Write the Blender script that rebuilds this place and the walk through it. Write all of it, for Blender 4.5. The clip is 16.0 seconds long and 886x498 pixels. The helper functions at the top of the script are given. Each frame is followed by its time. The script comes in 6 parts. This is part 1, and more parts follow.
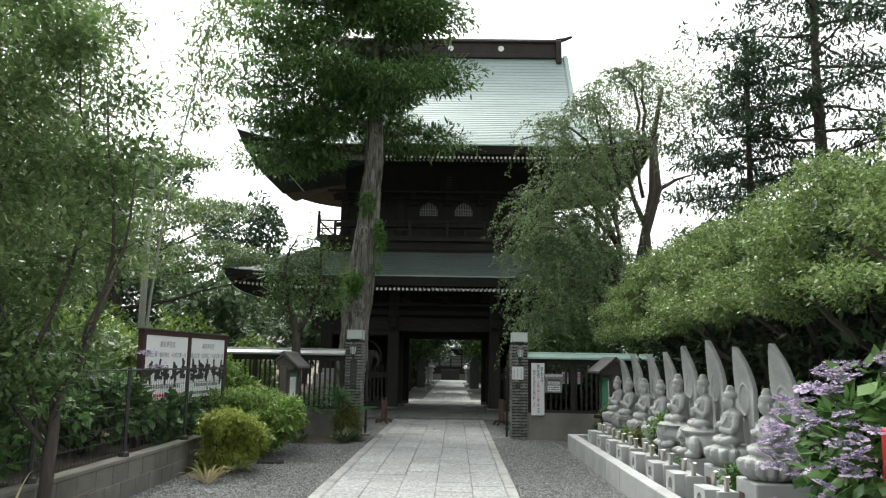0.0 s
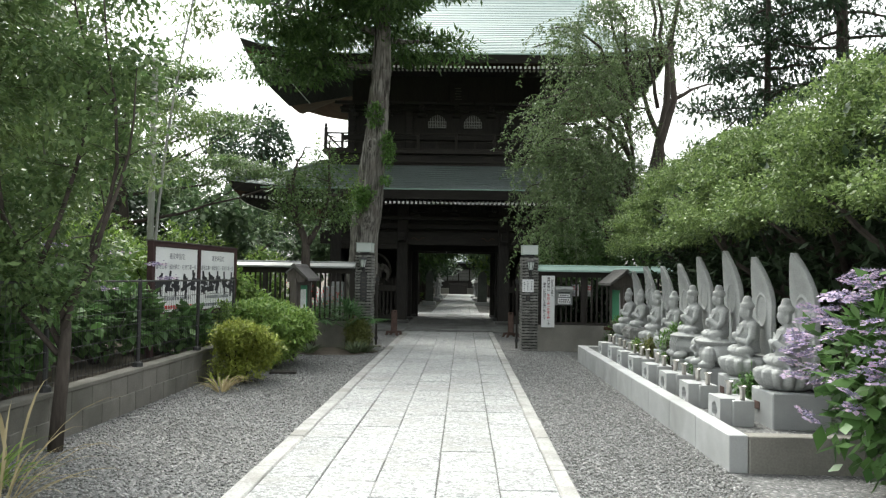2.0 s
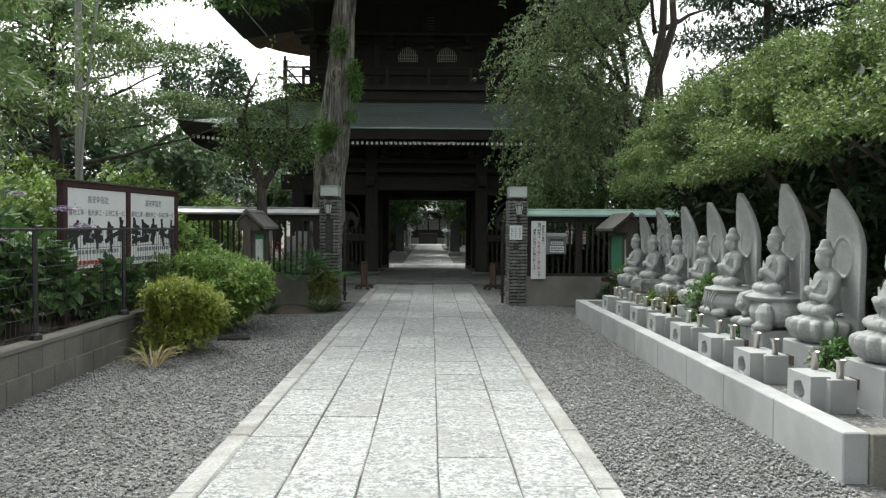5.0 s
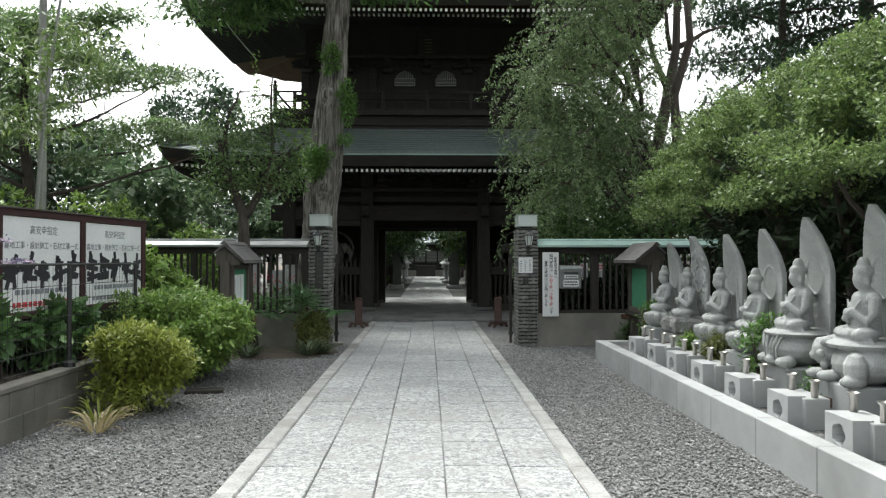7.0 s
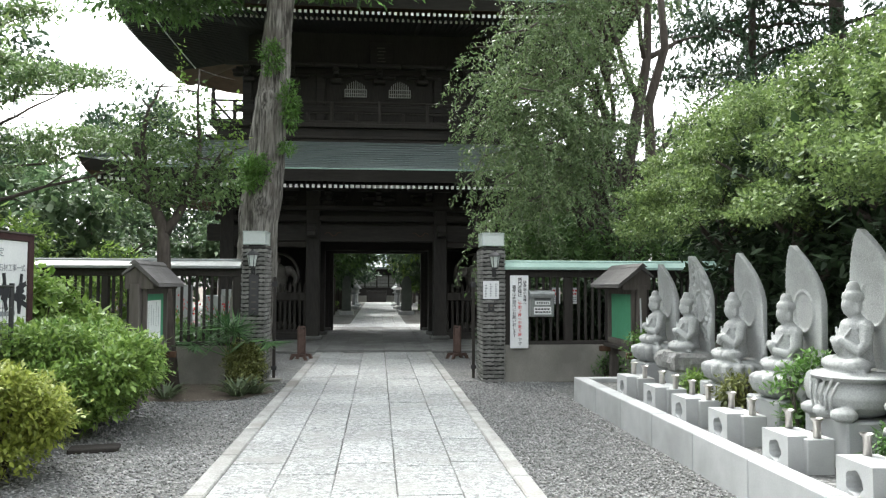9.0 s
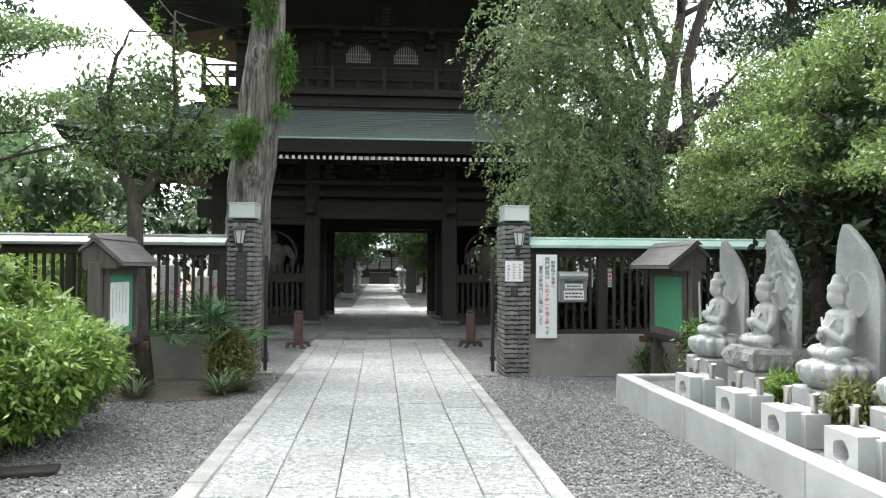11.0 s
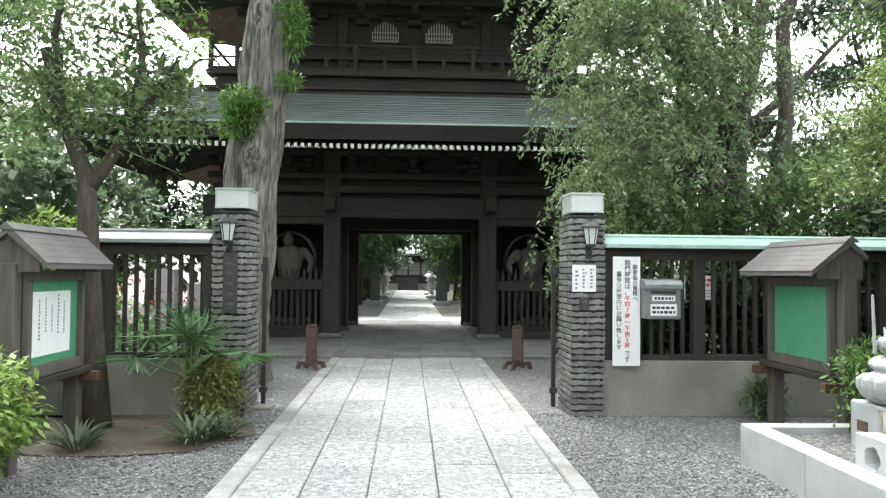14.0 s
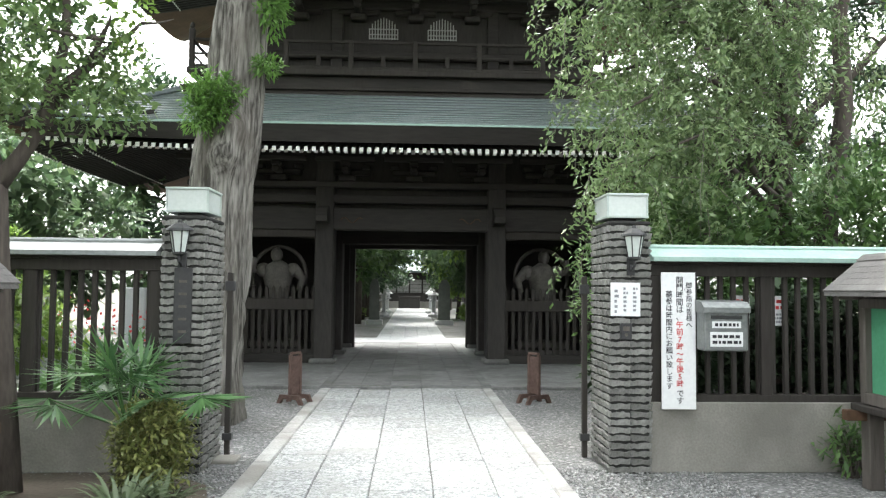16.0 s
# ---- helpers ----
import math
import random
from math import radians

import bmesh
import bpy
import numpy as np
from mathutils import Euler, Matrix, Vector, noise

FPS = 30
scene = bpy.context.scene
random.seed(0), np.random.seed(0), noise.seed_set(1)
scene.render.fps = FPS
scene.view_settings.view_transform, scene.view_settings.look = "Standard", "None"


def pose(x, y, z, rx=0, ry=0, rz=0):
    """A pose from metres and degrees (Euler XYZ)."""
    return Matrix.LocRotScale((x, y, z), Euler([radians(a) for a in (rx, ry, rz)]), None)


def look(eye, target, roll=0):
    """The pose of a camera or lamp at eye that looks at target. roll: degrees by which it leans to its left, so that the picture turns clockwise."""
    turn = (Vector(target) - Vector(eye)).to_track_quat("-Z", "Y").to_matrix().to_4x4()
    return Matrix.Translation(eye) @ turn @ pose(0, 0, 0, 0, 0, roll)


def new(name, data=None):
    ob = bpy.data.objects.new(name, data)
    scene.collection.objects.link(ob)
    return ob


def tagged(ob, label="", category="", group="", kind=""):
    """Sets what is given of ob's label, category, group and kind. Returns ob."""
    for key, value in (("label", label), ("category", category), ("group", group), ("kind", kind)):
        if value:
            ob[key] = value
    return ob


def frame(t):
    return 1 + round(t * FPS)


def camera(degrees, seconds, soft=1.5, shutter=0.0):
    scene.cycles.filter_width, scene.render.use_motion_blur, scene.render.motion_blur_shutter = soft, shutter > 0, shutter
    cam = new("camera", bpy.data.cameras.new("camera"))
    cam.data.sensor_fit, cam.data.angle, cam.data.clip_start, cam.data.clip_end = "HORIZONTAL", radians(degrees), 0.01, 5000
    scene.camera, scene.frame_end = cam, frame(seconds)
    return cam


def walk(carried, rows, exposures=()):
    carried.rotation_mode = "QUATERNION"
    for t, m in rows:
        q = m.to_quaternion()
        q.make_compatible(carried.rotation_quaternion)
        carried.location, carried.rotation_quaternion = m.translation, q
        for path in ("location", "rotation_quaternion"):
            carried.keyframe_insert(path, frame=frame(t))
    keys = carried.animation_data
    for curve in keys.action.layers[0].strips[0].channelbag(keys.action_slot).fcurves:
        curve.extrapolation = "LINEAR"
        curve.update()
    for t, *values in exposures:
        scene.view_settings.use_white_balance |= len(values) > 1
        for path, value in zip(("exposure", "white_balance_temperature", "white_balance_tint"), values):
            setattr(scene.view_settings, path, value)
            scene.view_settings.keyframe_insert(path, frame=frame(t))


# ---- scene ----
cam = camera(58.9, 16.0, soft=1.25)
METRES, EYE, TILT, LEAN, TURN = 10.4, 1.537, 0.0, 0.0, 1.1
ROWS = [
    (0.0, 0.0, 0.0, 0.0, -0.14, 8.22, -0.99),
    (0.5, 0.0, 0.0017, -0.0007, -0.23, 6.3, -0.91),
    (1.0, -0.0006, 0.0046, -0.0011, 0.14, 4.52, -0.9),
    (1.5, -0.0032, 0.0086, -0.0024, 0.39, 3.39, -0.97),
    (2.0, -0.0058, 0.019, -0.0043, 0.38, 2.05, -0.95),
    (2.5, -0.0035, 0.0437, -0.005, 0.41, 0.9, -0.66),
    (3.0, -0.0061, 0.071, -0.0063, 0.55, -0.34, -0.6),
    (3.5, -0.0127, 0.1026, -0.0057, 0.11, -1.15, -0.58),
    (4.0, -0.0159, 0.1368, -0.0072, -0.32, -1.59, -0.58),
    (6.5, -0.0303, 0.3011, -0.0119, -4.03, -1.45, -0.0),
    (7.0, -0.0267, 0.3345, -0.0097, -2.22, 0.77, -0.01),
    (7.5, -0.0278, 0.3731, -0.0096, -4.65, 2.28, -0.22),
    (8.0, -0.0252, 0.4135, -0.011, -4.78, 2.3, 0.02),
    (8.5, -0.026, 0.4507, -0.0114, -4.48, 2.38, -0.1),
    (9.0, -0.0254, 0.4875, -0.0119, -5.8, 2.63, -0.15),
    (11.5, -0.0275, 0.6679, -0.0143, -5.49, 1.09, -0.43),
    (12.0, -0.0243, 0.7039, -0.0134, -4.01, 1.03, -0.52),
    (12.5, -0.0252, 0.7409, -0.0137, -4.64, 1.12, -0.66),
    (13.0, -0.0232, 0.7782, -0.0139, -4.39, 1.21, -0.44),
    (13.5, -0.0245, 0.8151, -0.0148, -3.16, 1.33, -0.49),
    (14.0, -0.0245, 0.8508, -0.015, -3.57, 1.75, -0.55),
    (14.5, -0.0204, 0.887, -0.0134, -2.79, 1.81, -0.38),
    (15.0, -0.0213, 0.9245, -0.0134, -3.01, 2.03, -0.69),
    (15.5, -0.0184, 0.961, -0.0134, -3.67, 2.54, -0.59),
    (16.0, -0.019, 0.995, -0.0131, -3.45, 3.01, -0.53),
]
walk(cam, [(t, pose(0, 0, EYE, TILT, LEAN, TURN) @ pose(METRES * x, METRES * y, METRES * z, 90 + pitch, roll, yaw)) for t, x, y, z, yaw, pitch, roll in ROWS],
     exposures=[(0.0, 1.43, 6500, 5), (1.5, 1.6, 6500, 5), (4.0, 1.28, 6450, 5), (6.5, 1.3, 6400, 6), (7.5, 1.78, 6350, 6), (9.0, 2.2, 6350, 7), (12.5, 2.64, 6350, 7), (16.0, 3.0, 6400, 7)])

# ---- light: bright overcast sky, weak wide sun from the front left ----
world = bpy.data.worlds.new("overcast_sky")
world.use_nodes = True
scene.world = world
wn = world.node_tree
sky = wn.nodes.new("ShaderNodeTexSky")
sky.sky_type = "NISHITA"
sky.sun_disc = False
sky.sun_elevation, sky.sun_rotation = radians(58), radians(-25)
sky.air_density, sky.dust_density = 1.5, 4.0
pale = wn.nodes.new("ShaderNodeHueSaturation")
pale.inputs["Saturation"].default_value = 0.10
pale.inputs["Value"].default_value = 1.0
wn.links.new(sky.outputs[0], pale.inputs["Color"])
wn.links.new(pale.outputs[0], wn.nodes["Background"].inputs[0])
wn.nodes["Background"].inputs[1].default_value = 0.15
sun = new("sun", bpy.data.lights.new("sun", "SUN"))
sun.data.energy, sun.data.angle, sun.data.color = 1.3, radians(20), (1.0, 0.96, 0.9)
sun.matrix_world = look((-9, 20, 34), (0, 0, 0))


# ---- materials ----
def mat(name, c1, c2, scale=4.0, rough=0.8, bump=0.3, fine=40.0, metal=0.0, stretch=(1, 1, 1), vary=0.0, spec=0.3, dirt=None, dscale=0.6, island=0.0, con=0.2):
    m = bpy.data.materials.new(name)
    m.use_nodes = True
    t = m.node_tree
    b = t.nodes["Principled BSDF"]
    b.inputs["Roughness"].default_value, b.inputs["Metallic"].default_value = rough, metal
    b.inputs["Specular IOR Level"].default_value = spec
    co = t.nodes.new("ShaderNodeTexCoord")
    mp = t.nodes.new("ShaderNodeMapping")
    mp.inputs["Scale"].default_value = stretch
    t.links.new(co.outputs["Object"], mp.inputs[0])
    n1, n2 = t.nodes.new("ShaderNodeTexNoise"), t.nodes.new("ShaderNodeTexNoise")
    for n, s, d in ((n1, scale, 4), (n2, fine, 3)):
        n.inputs["Scale"].default_value, n.inputs["Detail"].default_value = s, d
        t.links.new(mp.outputs[0], n.inputs["Vector"])
    mx = t.nodes.new("ShaderNodeMix")
    mx.data_type = "RGBA"
    ramp = t.nodes.new("ShaderNodeMapRange")
    ramp.inputs[1].default_value, ramp.inputs[2].default_value = 0.5 - con, 0.5 + con
    add = t.nodes.new("ShaderNodeMath")
    add.operation = "MULTIPLY_ADD"
    add.inputs[1].default_value = 0.5
    half = t.nodes.new("ShaderNodeMath")
    half.operation = "MULTIPLY"
    half.inputs[1].default_value = 0.5
    t.links.new(n1.outputs[0], half.inputs[0])
    t.links.new(n2.outputs[0], add.inputs[0])
    t.links.new(half.outputs[0], add.inputs[2])
    t.links.new(add.outputs[0], ramp.inputs[0])
    t.links.new(ramp.outputs[0], mx.inputs[0])
    mx.inputs[6].default_value, mx.inputs[7].default_value = (*c1, 1), (*c2, 1)
    out = mx.outputs[2]
    if dirt:
        n3 = t.nodes.new("ShaderNodeTexNoise")
        n3.inputs["Scale"].default_value, n3.inputs["Detail"].default_value = dscale, 6
        t.links.new(co.outputs["Object"], n3.inputs["Vector"])
        r3 = t.nodes.new("ShaderNodeMapRange")
        r3.inputs[1].default_value, r3.inputs[2].default_value, r3.inputs[4].default_value = 0.48, 0.68, 0.75
        t.links.new(n3.outputs[0], r3.inputs[0])
        m3 = t.nodes.new("ShaderNodeMix")
        m3.data_type = "RGBA"
        m3.inputs[7].default_value = (*dirt, 1)
        t.links.new(r3.outputs[0], m3.inputs[0])
        t.links.new(out, m3.inputs[6])
        out = m3.outputs[2]
    if vary or island:
        src = t.nodes.new("ShaderNodeNewGeometry" if island else "ShaderNodeObjectInfo")
        hv = t.nodes.new("ShaderNodeHueSaturation")
        mr = t.nodes.new("ShaderNodeMapRange")
        k = island or vary
        mr.inputs[3].default_value, mr.inputs[4].default_value = 1 - k, 1 + k
        t.links.new(src.outputs["Random Per Island" if island else "Random"], mr.inputs[0])
        t.links.new(mr.outputs[0], hv.inputs["Value"])
        t.links.new(out, hv.inputs["Color"])
        out = hv.outputs[0]
    t.links.new(out, b.inputs["Base Color"])
    if bump:
        bp = t.nodes.new("ShaderNodeBump")
        bp.inputs["Strength"].default_value, bp.inputs["Distance"].default_value = bump, 0.02
        t.links.new(add.outputs[0], bp.inputs["Height"])
        t.links.new(bp.outputs[0], b.inputs["Normal"])
    return m


def muted(c, k=0.06):
    lum = 0.3 * c[0] + 0.6 * c[1] + 0.1 * c[2]
    return tuple(v * (1 - k) + lum * k for v in c)


def leafmat(name, dark, light, rough=0.55, trans=0.35):
    dark, light = muted(dark), muted(light)
    m = bpy.data.materials.new(name)
    m.use_nodes = True
    t = m.node_tree
    b = t.nodes["Principled BSDF"]
    b.inputs["Roughness"].default_value = rough
    b.inputs["Specular IOR Level"].default_value = 0.38
    g = t.nodes.new("ShaderNodeNewGeometry")
    co = t.nodes.new("ShaderNodeTexCoord")
    n = t.nodes.new("ShaderNodeTexNoise")
    n.inputs["Scale"].default_value = 1.3
    t.links.new(co.outputs["Object"], n.inputs["Vector"])
    ma = t.nodes.new("ShaderNodeMath")
    ma.operation = "MULTIPLY_ADD"
    ma.inputs[1].default_value, ma.inputs[2].default_value = 0.75, -0.12
    t.links.new(g.outputs["Random Per Island"], ma.inputs[0])
    ad = t.nodes.new("ShaderNodeMath")
    ad.operation = "MULTIPLY_ADD"
    ad.inputs[1].default_value = 0.5
    t.links.new(n.outputs[0], ad.inputs[0])
    t.links.new(ma.outputs[0], ad.inputs[2])
    mx = t.nodes.new("ShaderNodeMix")
    mx.data_type, mx.clamp_factor = "RGBA", True
    mx.inputs[6].default_value, mx.inputs[7].default_value = (*dark, 1), (*light, 1)
    t.links.new(ad.outputs[0], mx.inputs[0])
    t.links.new(mx.outputs[2], b.inputs["Base Color"])
    tr = t.nodes.new("ShaderNodeBsdfTranslucent")
    t.links.new(mx.outputs[2], tr.inputs["Color"])
    ms = t.nodes.new("ShaderNodeMixShader")
    ms.inputs[0].default_value = trans
    t.links.new(b.outputs[0], ms.inputs[1])
    t.links.new(tr.outputs[0], ms.inputs[2])
    t.links.new(ms.outputs[0], t.nodes["Material Output"].inputs["Surface"])
    return m


PAVER = mat("pale_granite", (0.19, 0.195, 0.195), (0.45, 0.46, 0.455), 26, 0.8, 1.0, 60, vary=0.12, dirt=(0.30, 0.30, 0.285), dscale=3.0, con=0.085)
# smoother worn gate stone, its grey also lowered for shade under the eaves
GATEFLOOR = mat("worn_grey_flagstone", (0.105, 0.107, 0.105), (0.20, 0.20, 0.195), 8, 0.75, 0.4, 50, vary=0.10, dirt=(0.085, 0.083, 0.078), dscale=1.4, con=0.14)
# court gravel grey with the shade beside the inner path mixed in
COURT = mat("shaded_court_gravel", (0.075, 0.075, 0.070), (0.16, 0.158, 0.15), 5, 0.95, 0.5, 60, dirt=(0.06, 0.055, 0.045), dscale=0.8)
TABLET = mat("mossy_tablet_stone", (0.055, 0.062, 0.056), (0.12, 0.13, 0.118), 6, 0.9, 0.6, 40)
EDGING = mat("edging_granite", (0.24, 0.24, 0.23), (0.41, 0.41, 0.395), 5, 0.85, 0.7, 45, vary=0.08, dirt=(0.21, 0.20, 0.18), dscale=1.5, con=0.14)
JOINT = mat("joint_mortar", (0.085, 0.085, 0.08), (0.17, 0.166, 0.156), 6, 0.95, 0.4)
CONC = mat("weathered_concrete", (0.175, 0.168, 0.148), (0.275, 0.265, 0.24), 2.5, 0.9, 0.25, 60, dirt=(0.13, 0.125, 0.11), dscale=1.3)
BLOCK = mat("old_block_wall", (0.115, 0.11, 0.098), (0.205, 0.195, 0.175), 3, 0.95, 0.35, 70, vary=0.10, dirt=(0.09, 0.09, 0.075), dscale=1.6)
KERB = mat("kerb_granite", (0.33, 0.34, 0.34), (0.44, 0.45, 0.45), 5, 0.7, 0.12, 120, vary=0.05, dirt=(0.27, 0.275, 0.265), dscale=1.6)
STATUE = mat("statue_granite", (0.27, 0.28, 0.275), (0.42, 0.43, 0.425), 5, 0.8, 0.3, 90, dirt=(0.21, 0.22, 0.21), dscale=2.6, con=0.15)
PLINTH = mat("plinth_granite", (0.26, 0.27, 0.27), (0.38, 0.39, 0.39), 5, 0.65, 0.1, 140)
ROCK = mat("rough_rock", (0.13, 0.13, 0.13), (0.30, 0.30, 0.29), 9, 0.9, 0.9, 40)
WOOD = mat("black_stained_timber", (0.020, 0.0185, 0.0175), (0.043, 0.039, 0.036), 3, 0.8, 0.35, 25, stretch=(1, 1, 0.2))
WOODX = mat("dark_beam_timber", (0.019, 0.0175, 0.0165), (0.043, 0.039, 0.036), 3, 0.8, 0.35, 25, stretch=(0.15, 1, 1))
WOODB = mat("brown_soffit_timber", (0.050, 0.027, 0.016), (0.105, 0.060, 0.036), 3, 0.75, 0.3, 25)
FENCEW = mat("dark_fence_timber", (0.020, 0.017, 0.015), (0.042, 0.037, 0.033), 3, 0.75, 0.4, 30, stretch=(1, 1, 0.15))
GREYW = mat("weathered_board_timber", (0.055, 0.048, 0.042), (0.115, 0.102, 0.092), 4, 0.85, 0.5, 30, stretch=(1, 1, 0.12))
SHINGLE = mat("grey_shingle", (0.085, 0.080, 0.078), (0.15, 0.145, 0.14), 4, 0.8, 0.4, 40)
COPPER = mat("patinated_copper", (0.20, 0.27, 0.26), (0.31, 0.37, 0.36), 2, 0.5, 0.15, 30, metal=0.15, spec=0.5, stretch=(0.2, 1, 1))
COPPERD = mat("darkened_copper", (0.085, 0.105, 0.105), (0.15, 0.18, 0.18), 1.5, 0.38, 0.15, 30, metal=0.35, spec=0.6, stretch=(0.25, 1, 1))
VERDI = mat("verdigris_cap", (0.20, 0.31, 0.265), (0.30, 0.41, 0.365), 3, 0.55, 0.1, 30, spec=0.5)
GREYCAP = mat("grey_metal_cap", (0.17, 0.185, 0.185), (0.26, 0.275, 0.275), 3, 0.45, 0.1, 30, spec=0.5)
WHITE = mat("white_paint", (0.60, 0.61, 0.62), (0.72, 0.73, 0.73), 3, 0.6, 0.05)
TIP = mat("chalk_white_rafter_end", (0.62, 0.62, 0.60), (0.78, 0.78, 0.76), 9, 0.8, 0.1)
PALEBAR = mat("greyed_lattice_bar", (0.26, 0.26, 0.255), (0.36, 0.36, 0.35), 9, 0.8, 0.1)
INK = mat("black_ink", (0.02, 0.02, 0.025), (0.035, 0.035, 0.04), 9, 0.6, 0)
GREYINK = mat("grey_ink", (0.17, 0.18, 0.20), (0.25, 0.26, 0.28), 9, 0.6, 0)
RED = mat("red_ink", (0.45, 0.03, 0.03), (0.55, 0.05, 0.05), 9, 0.6, 0)
TILE = mat("grey_border_tile", (0.11, 0.11, 0.103), (0.24, 0.238, 0.225), 7, 0.7, 0.8, 40, vary=0.32, spec=0.4, con=0.15)
GROUT = mat("dark_grout", (0.018, 0.018, 0.017), (0.036, 0.036, 0.034), 9, 0.95, 0.2)
IRON = mat("black_iron", (0.012, 0.012, 0.013), (0.03, 0.03, 0.032), 12, 0.5, 0.1, spec=0.5)
STEEL = mat("stainless_steel", (0.50, 0.47, 0.44), (0.62, 0.59, 0.56), 12, 0.28, 0, metal=1.0)
FROST = mat("frosted_lamp_glass", (0.40, 0.44, 0.42), (0.50, 0.54, 0.52), 4, 0.35, 0, spec=0.5)
LAMPG = mat("green_lamp_frame", (0.30, 0.35, 0.325), (0.40, 0.45, 0.42), 6, 0.45, 0.05)
MAIL = mat("steel_mailbox", (0.13, 0.14, 0.138), (0.24, 0.25, 0.248), 8, 0.4, 0.1, metal=0.4)
GREENB = mat("green_felt_board", (0.055, 0.21, 0.115), (0.075, 0.26, 0.15), 8, 0.9, 0.1)
PAPER = mat("aged_paper", (0.62, 0.66, 0.64), (0.74, 0.77, 0.75), 6, 0.8, 0.05)
MAROON = mat("maroon_board_frame", (0.030, 0.013, 0.014), (0.055, 0.026, 0.026), 8, 0.6, 0.1)
REDW = mat("reddish_stand_timber", (0.060, 0.036, 0.030), (0.13, 0.085, 0.072), 6, 0.8, 0.3, 30)
BARK = mat("grey_peeling_bark", (0.034, 0.031, 0.027), (0.235, 0.225, 0.205), 11, 0.95, 1.0, 34, stretch=(1, 1, 0.10), dirt=(0.085, 0.076, 0.065), dscale=2.2, con=0.10)
BARKD = mat("dark_bark", (0.030, 0.025, 0.021), (0.085, 0.072, 0.062), 7, 0.95, 0.8, 30, stretch=(1, 1, 0.25))
BARKM = mat("lichened_bark", (0.05, 0.045, 0.037), (0.13, 0.12, 0.10), 7, 0.95, 0.8, 30, stretch=(1, 1, 0.3), dirt=(0.17, 0.18, 0.14), dscale=3)
SOIL = mat("dry_soil", (0.055, 0.045, 0.035), (0.12, 0.10, 0.08), 3, 0.95, 0.6, 35)
POLE = mat("grey_pole", (0.22, 0.22, 0.21), (0.32, 0.32, 0.31), 3, 0.6, 0.05)
NIO = mat("weathered_statue_wood", (0.060, 0.056, 0.050), (0.135, 0.125, 0.113), 5, 0.85, 0.3, 30)
PEBBLE = mat("grey_gravel_stones", (0.125, 0.125, 0.122), (0.31, 0.31, 0.305), 9, 0.85, 0.2, 60, island=0.45)
LEAF_KAYA = leafmat("conifer_spray", (0.030, 0.072, 0.022), (0.125, 0.225, 0.058), trans=0.35)
LEAF_CHERRY = leafmat("weeping_leaf", (0.048, 0.092, 0.034), (0.195, 0.270, 0.110), 0.4)
LEAF_HEDGE = leafmat("hedge_leaf", (0.020, 0.052, 0.014), (0.225, 0.320, 0.090), 0.5)
LEAF_PEAR = leafmat("small_tree_leaf", (0.046, 0.098, 0.032), (0.185, 0.275, 0.095), 0.4, 0.42)
LEAF_BAMBOO = leafmat("bamboo_leaf", (0.070, 0.125, 0.030), (0.190, 0.265, 0.085), 0.5, 0.45)
LEAF_CEDAR = leafmat("cedar_spray", (0.014, 0.036, 0.018), (0.050, 0.092, 0.042), 0.6, 0.2)
LEAF_FAR = leafmat("far_foliage", (0.040, 0.080, 0.040), (0.120, 0.185, 0.080), 0.7)
LEAF_BRIGHT = leafmat("bright_foliage", (0.080, 0.160, 0.022), (0.240, 0.360, 0.065), 0.5, 0.45)
LEAF_AZALEA = leafmat("azalea_leaf", (0.070, 0.150, 0.026), (0.290, 0.430, 0.085), 0.45)
LEAF_YELLOW = leafmat("yellow_green_leaf", (0.150, 0.205, 0.026), (0.390, 0.435, 0.075), 0.45)
LEAF_OLIVE = leafmat("olive_azalea_leaf", (0.070, 0.092, 0.022), (0.230, 0.250, 0.070), 0.45)
LEAF_SHOOT = leafmat("fresh_shoot", (0.050, 0.125, 0.022), (0.150, 0.290, 0.055), 0.5, 0.35)
LEAF_HYDR = leafmat("hydrangea_leaf", (0.038, 0.095, 0.024), (0.130, 0.260, 0.065), 0.45, 0.3)
# near-black leaf green: shade among and under crowns put into the colour
LEAF_SHADE = leafmat("dark_underleaf", (0.016, 0.034, 0.014), (0.042, 0.078, 0.030), 0.6, 0.15)
PALM = leafmat("palm_frond", (0.030, 0.090, 0.030), (0.095, 0.200, 0.060), 0.4, 0.3)
STRAP = leafmat("striped_strap_leaf", (0.035, 0.070, 0.030), (0.175, 0.215, 0.115), 0.45, 0.25)
STRAW = leafmat("dry_grass", (0.22, 0.17, 0.08), (0.42, 0.36, 0.20), 0.7, 0.3)
PETAL = leafmat("lilac_petal", (0.25, 0.23, 0.42), (0.62, 0.46, 0.55), 0.6, 0.35)
FLORET = leafmat("violet_bud", (0.16, 0.14, 0.26), (0.30, 0.27, 0.38), 0.7, 0.2)
GRAVEL = bpy.data.materials.new("fine_grey_gravel")
GRAVEL.use_nodes = True
gt = GRAVEL.node_tree
gb = gt.nodes["Principled BSDF"]
gb.inputs["Roughness"].default_value = 0.9
gco = gt.nodes.new("ShaderNodeTexCoord")
gv = gt.nodes.new("ShaderNodeTexVoronoi")
gv.inputs["Scale"].default_value = 48
gn = gt.nodes.new("ShaderNodeTexNoise")
gn.inputs["Scale"].default_value, gn.inputs["Detail"].default_value = 0.7, 6
for node in (gv, gn):
    gt.links.new(gco.outputs["Object"], node.inputs["Vector"])
gs = gt.nodes.new("ShaderNodeSeparateColor")
gt.links.new(gv.outputs["Color"], gs.inputs[0])
gr = gt.nodes.new("ShaderNodeValToRGB")
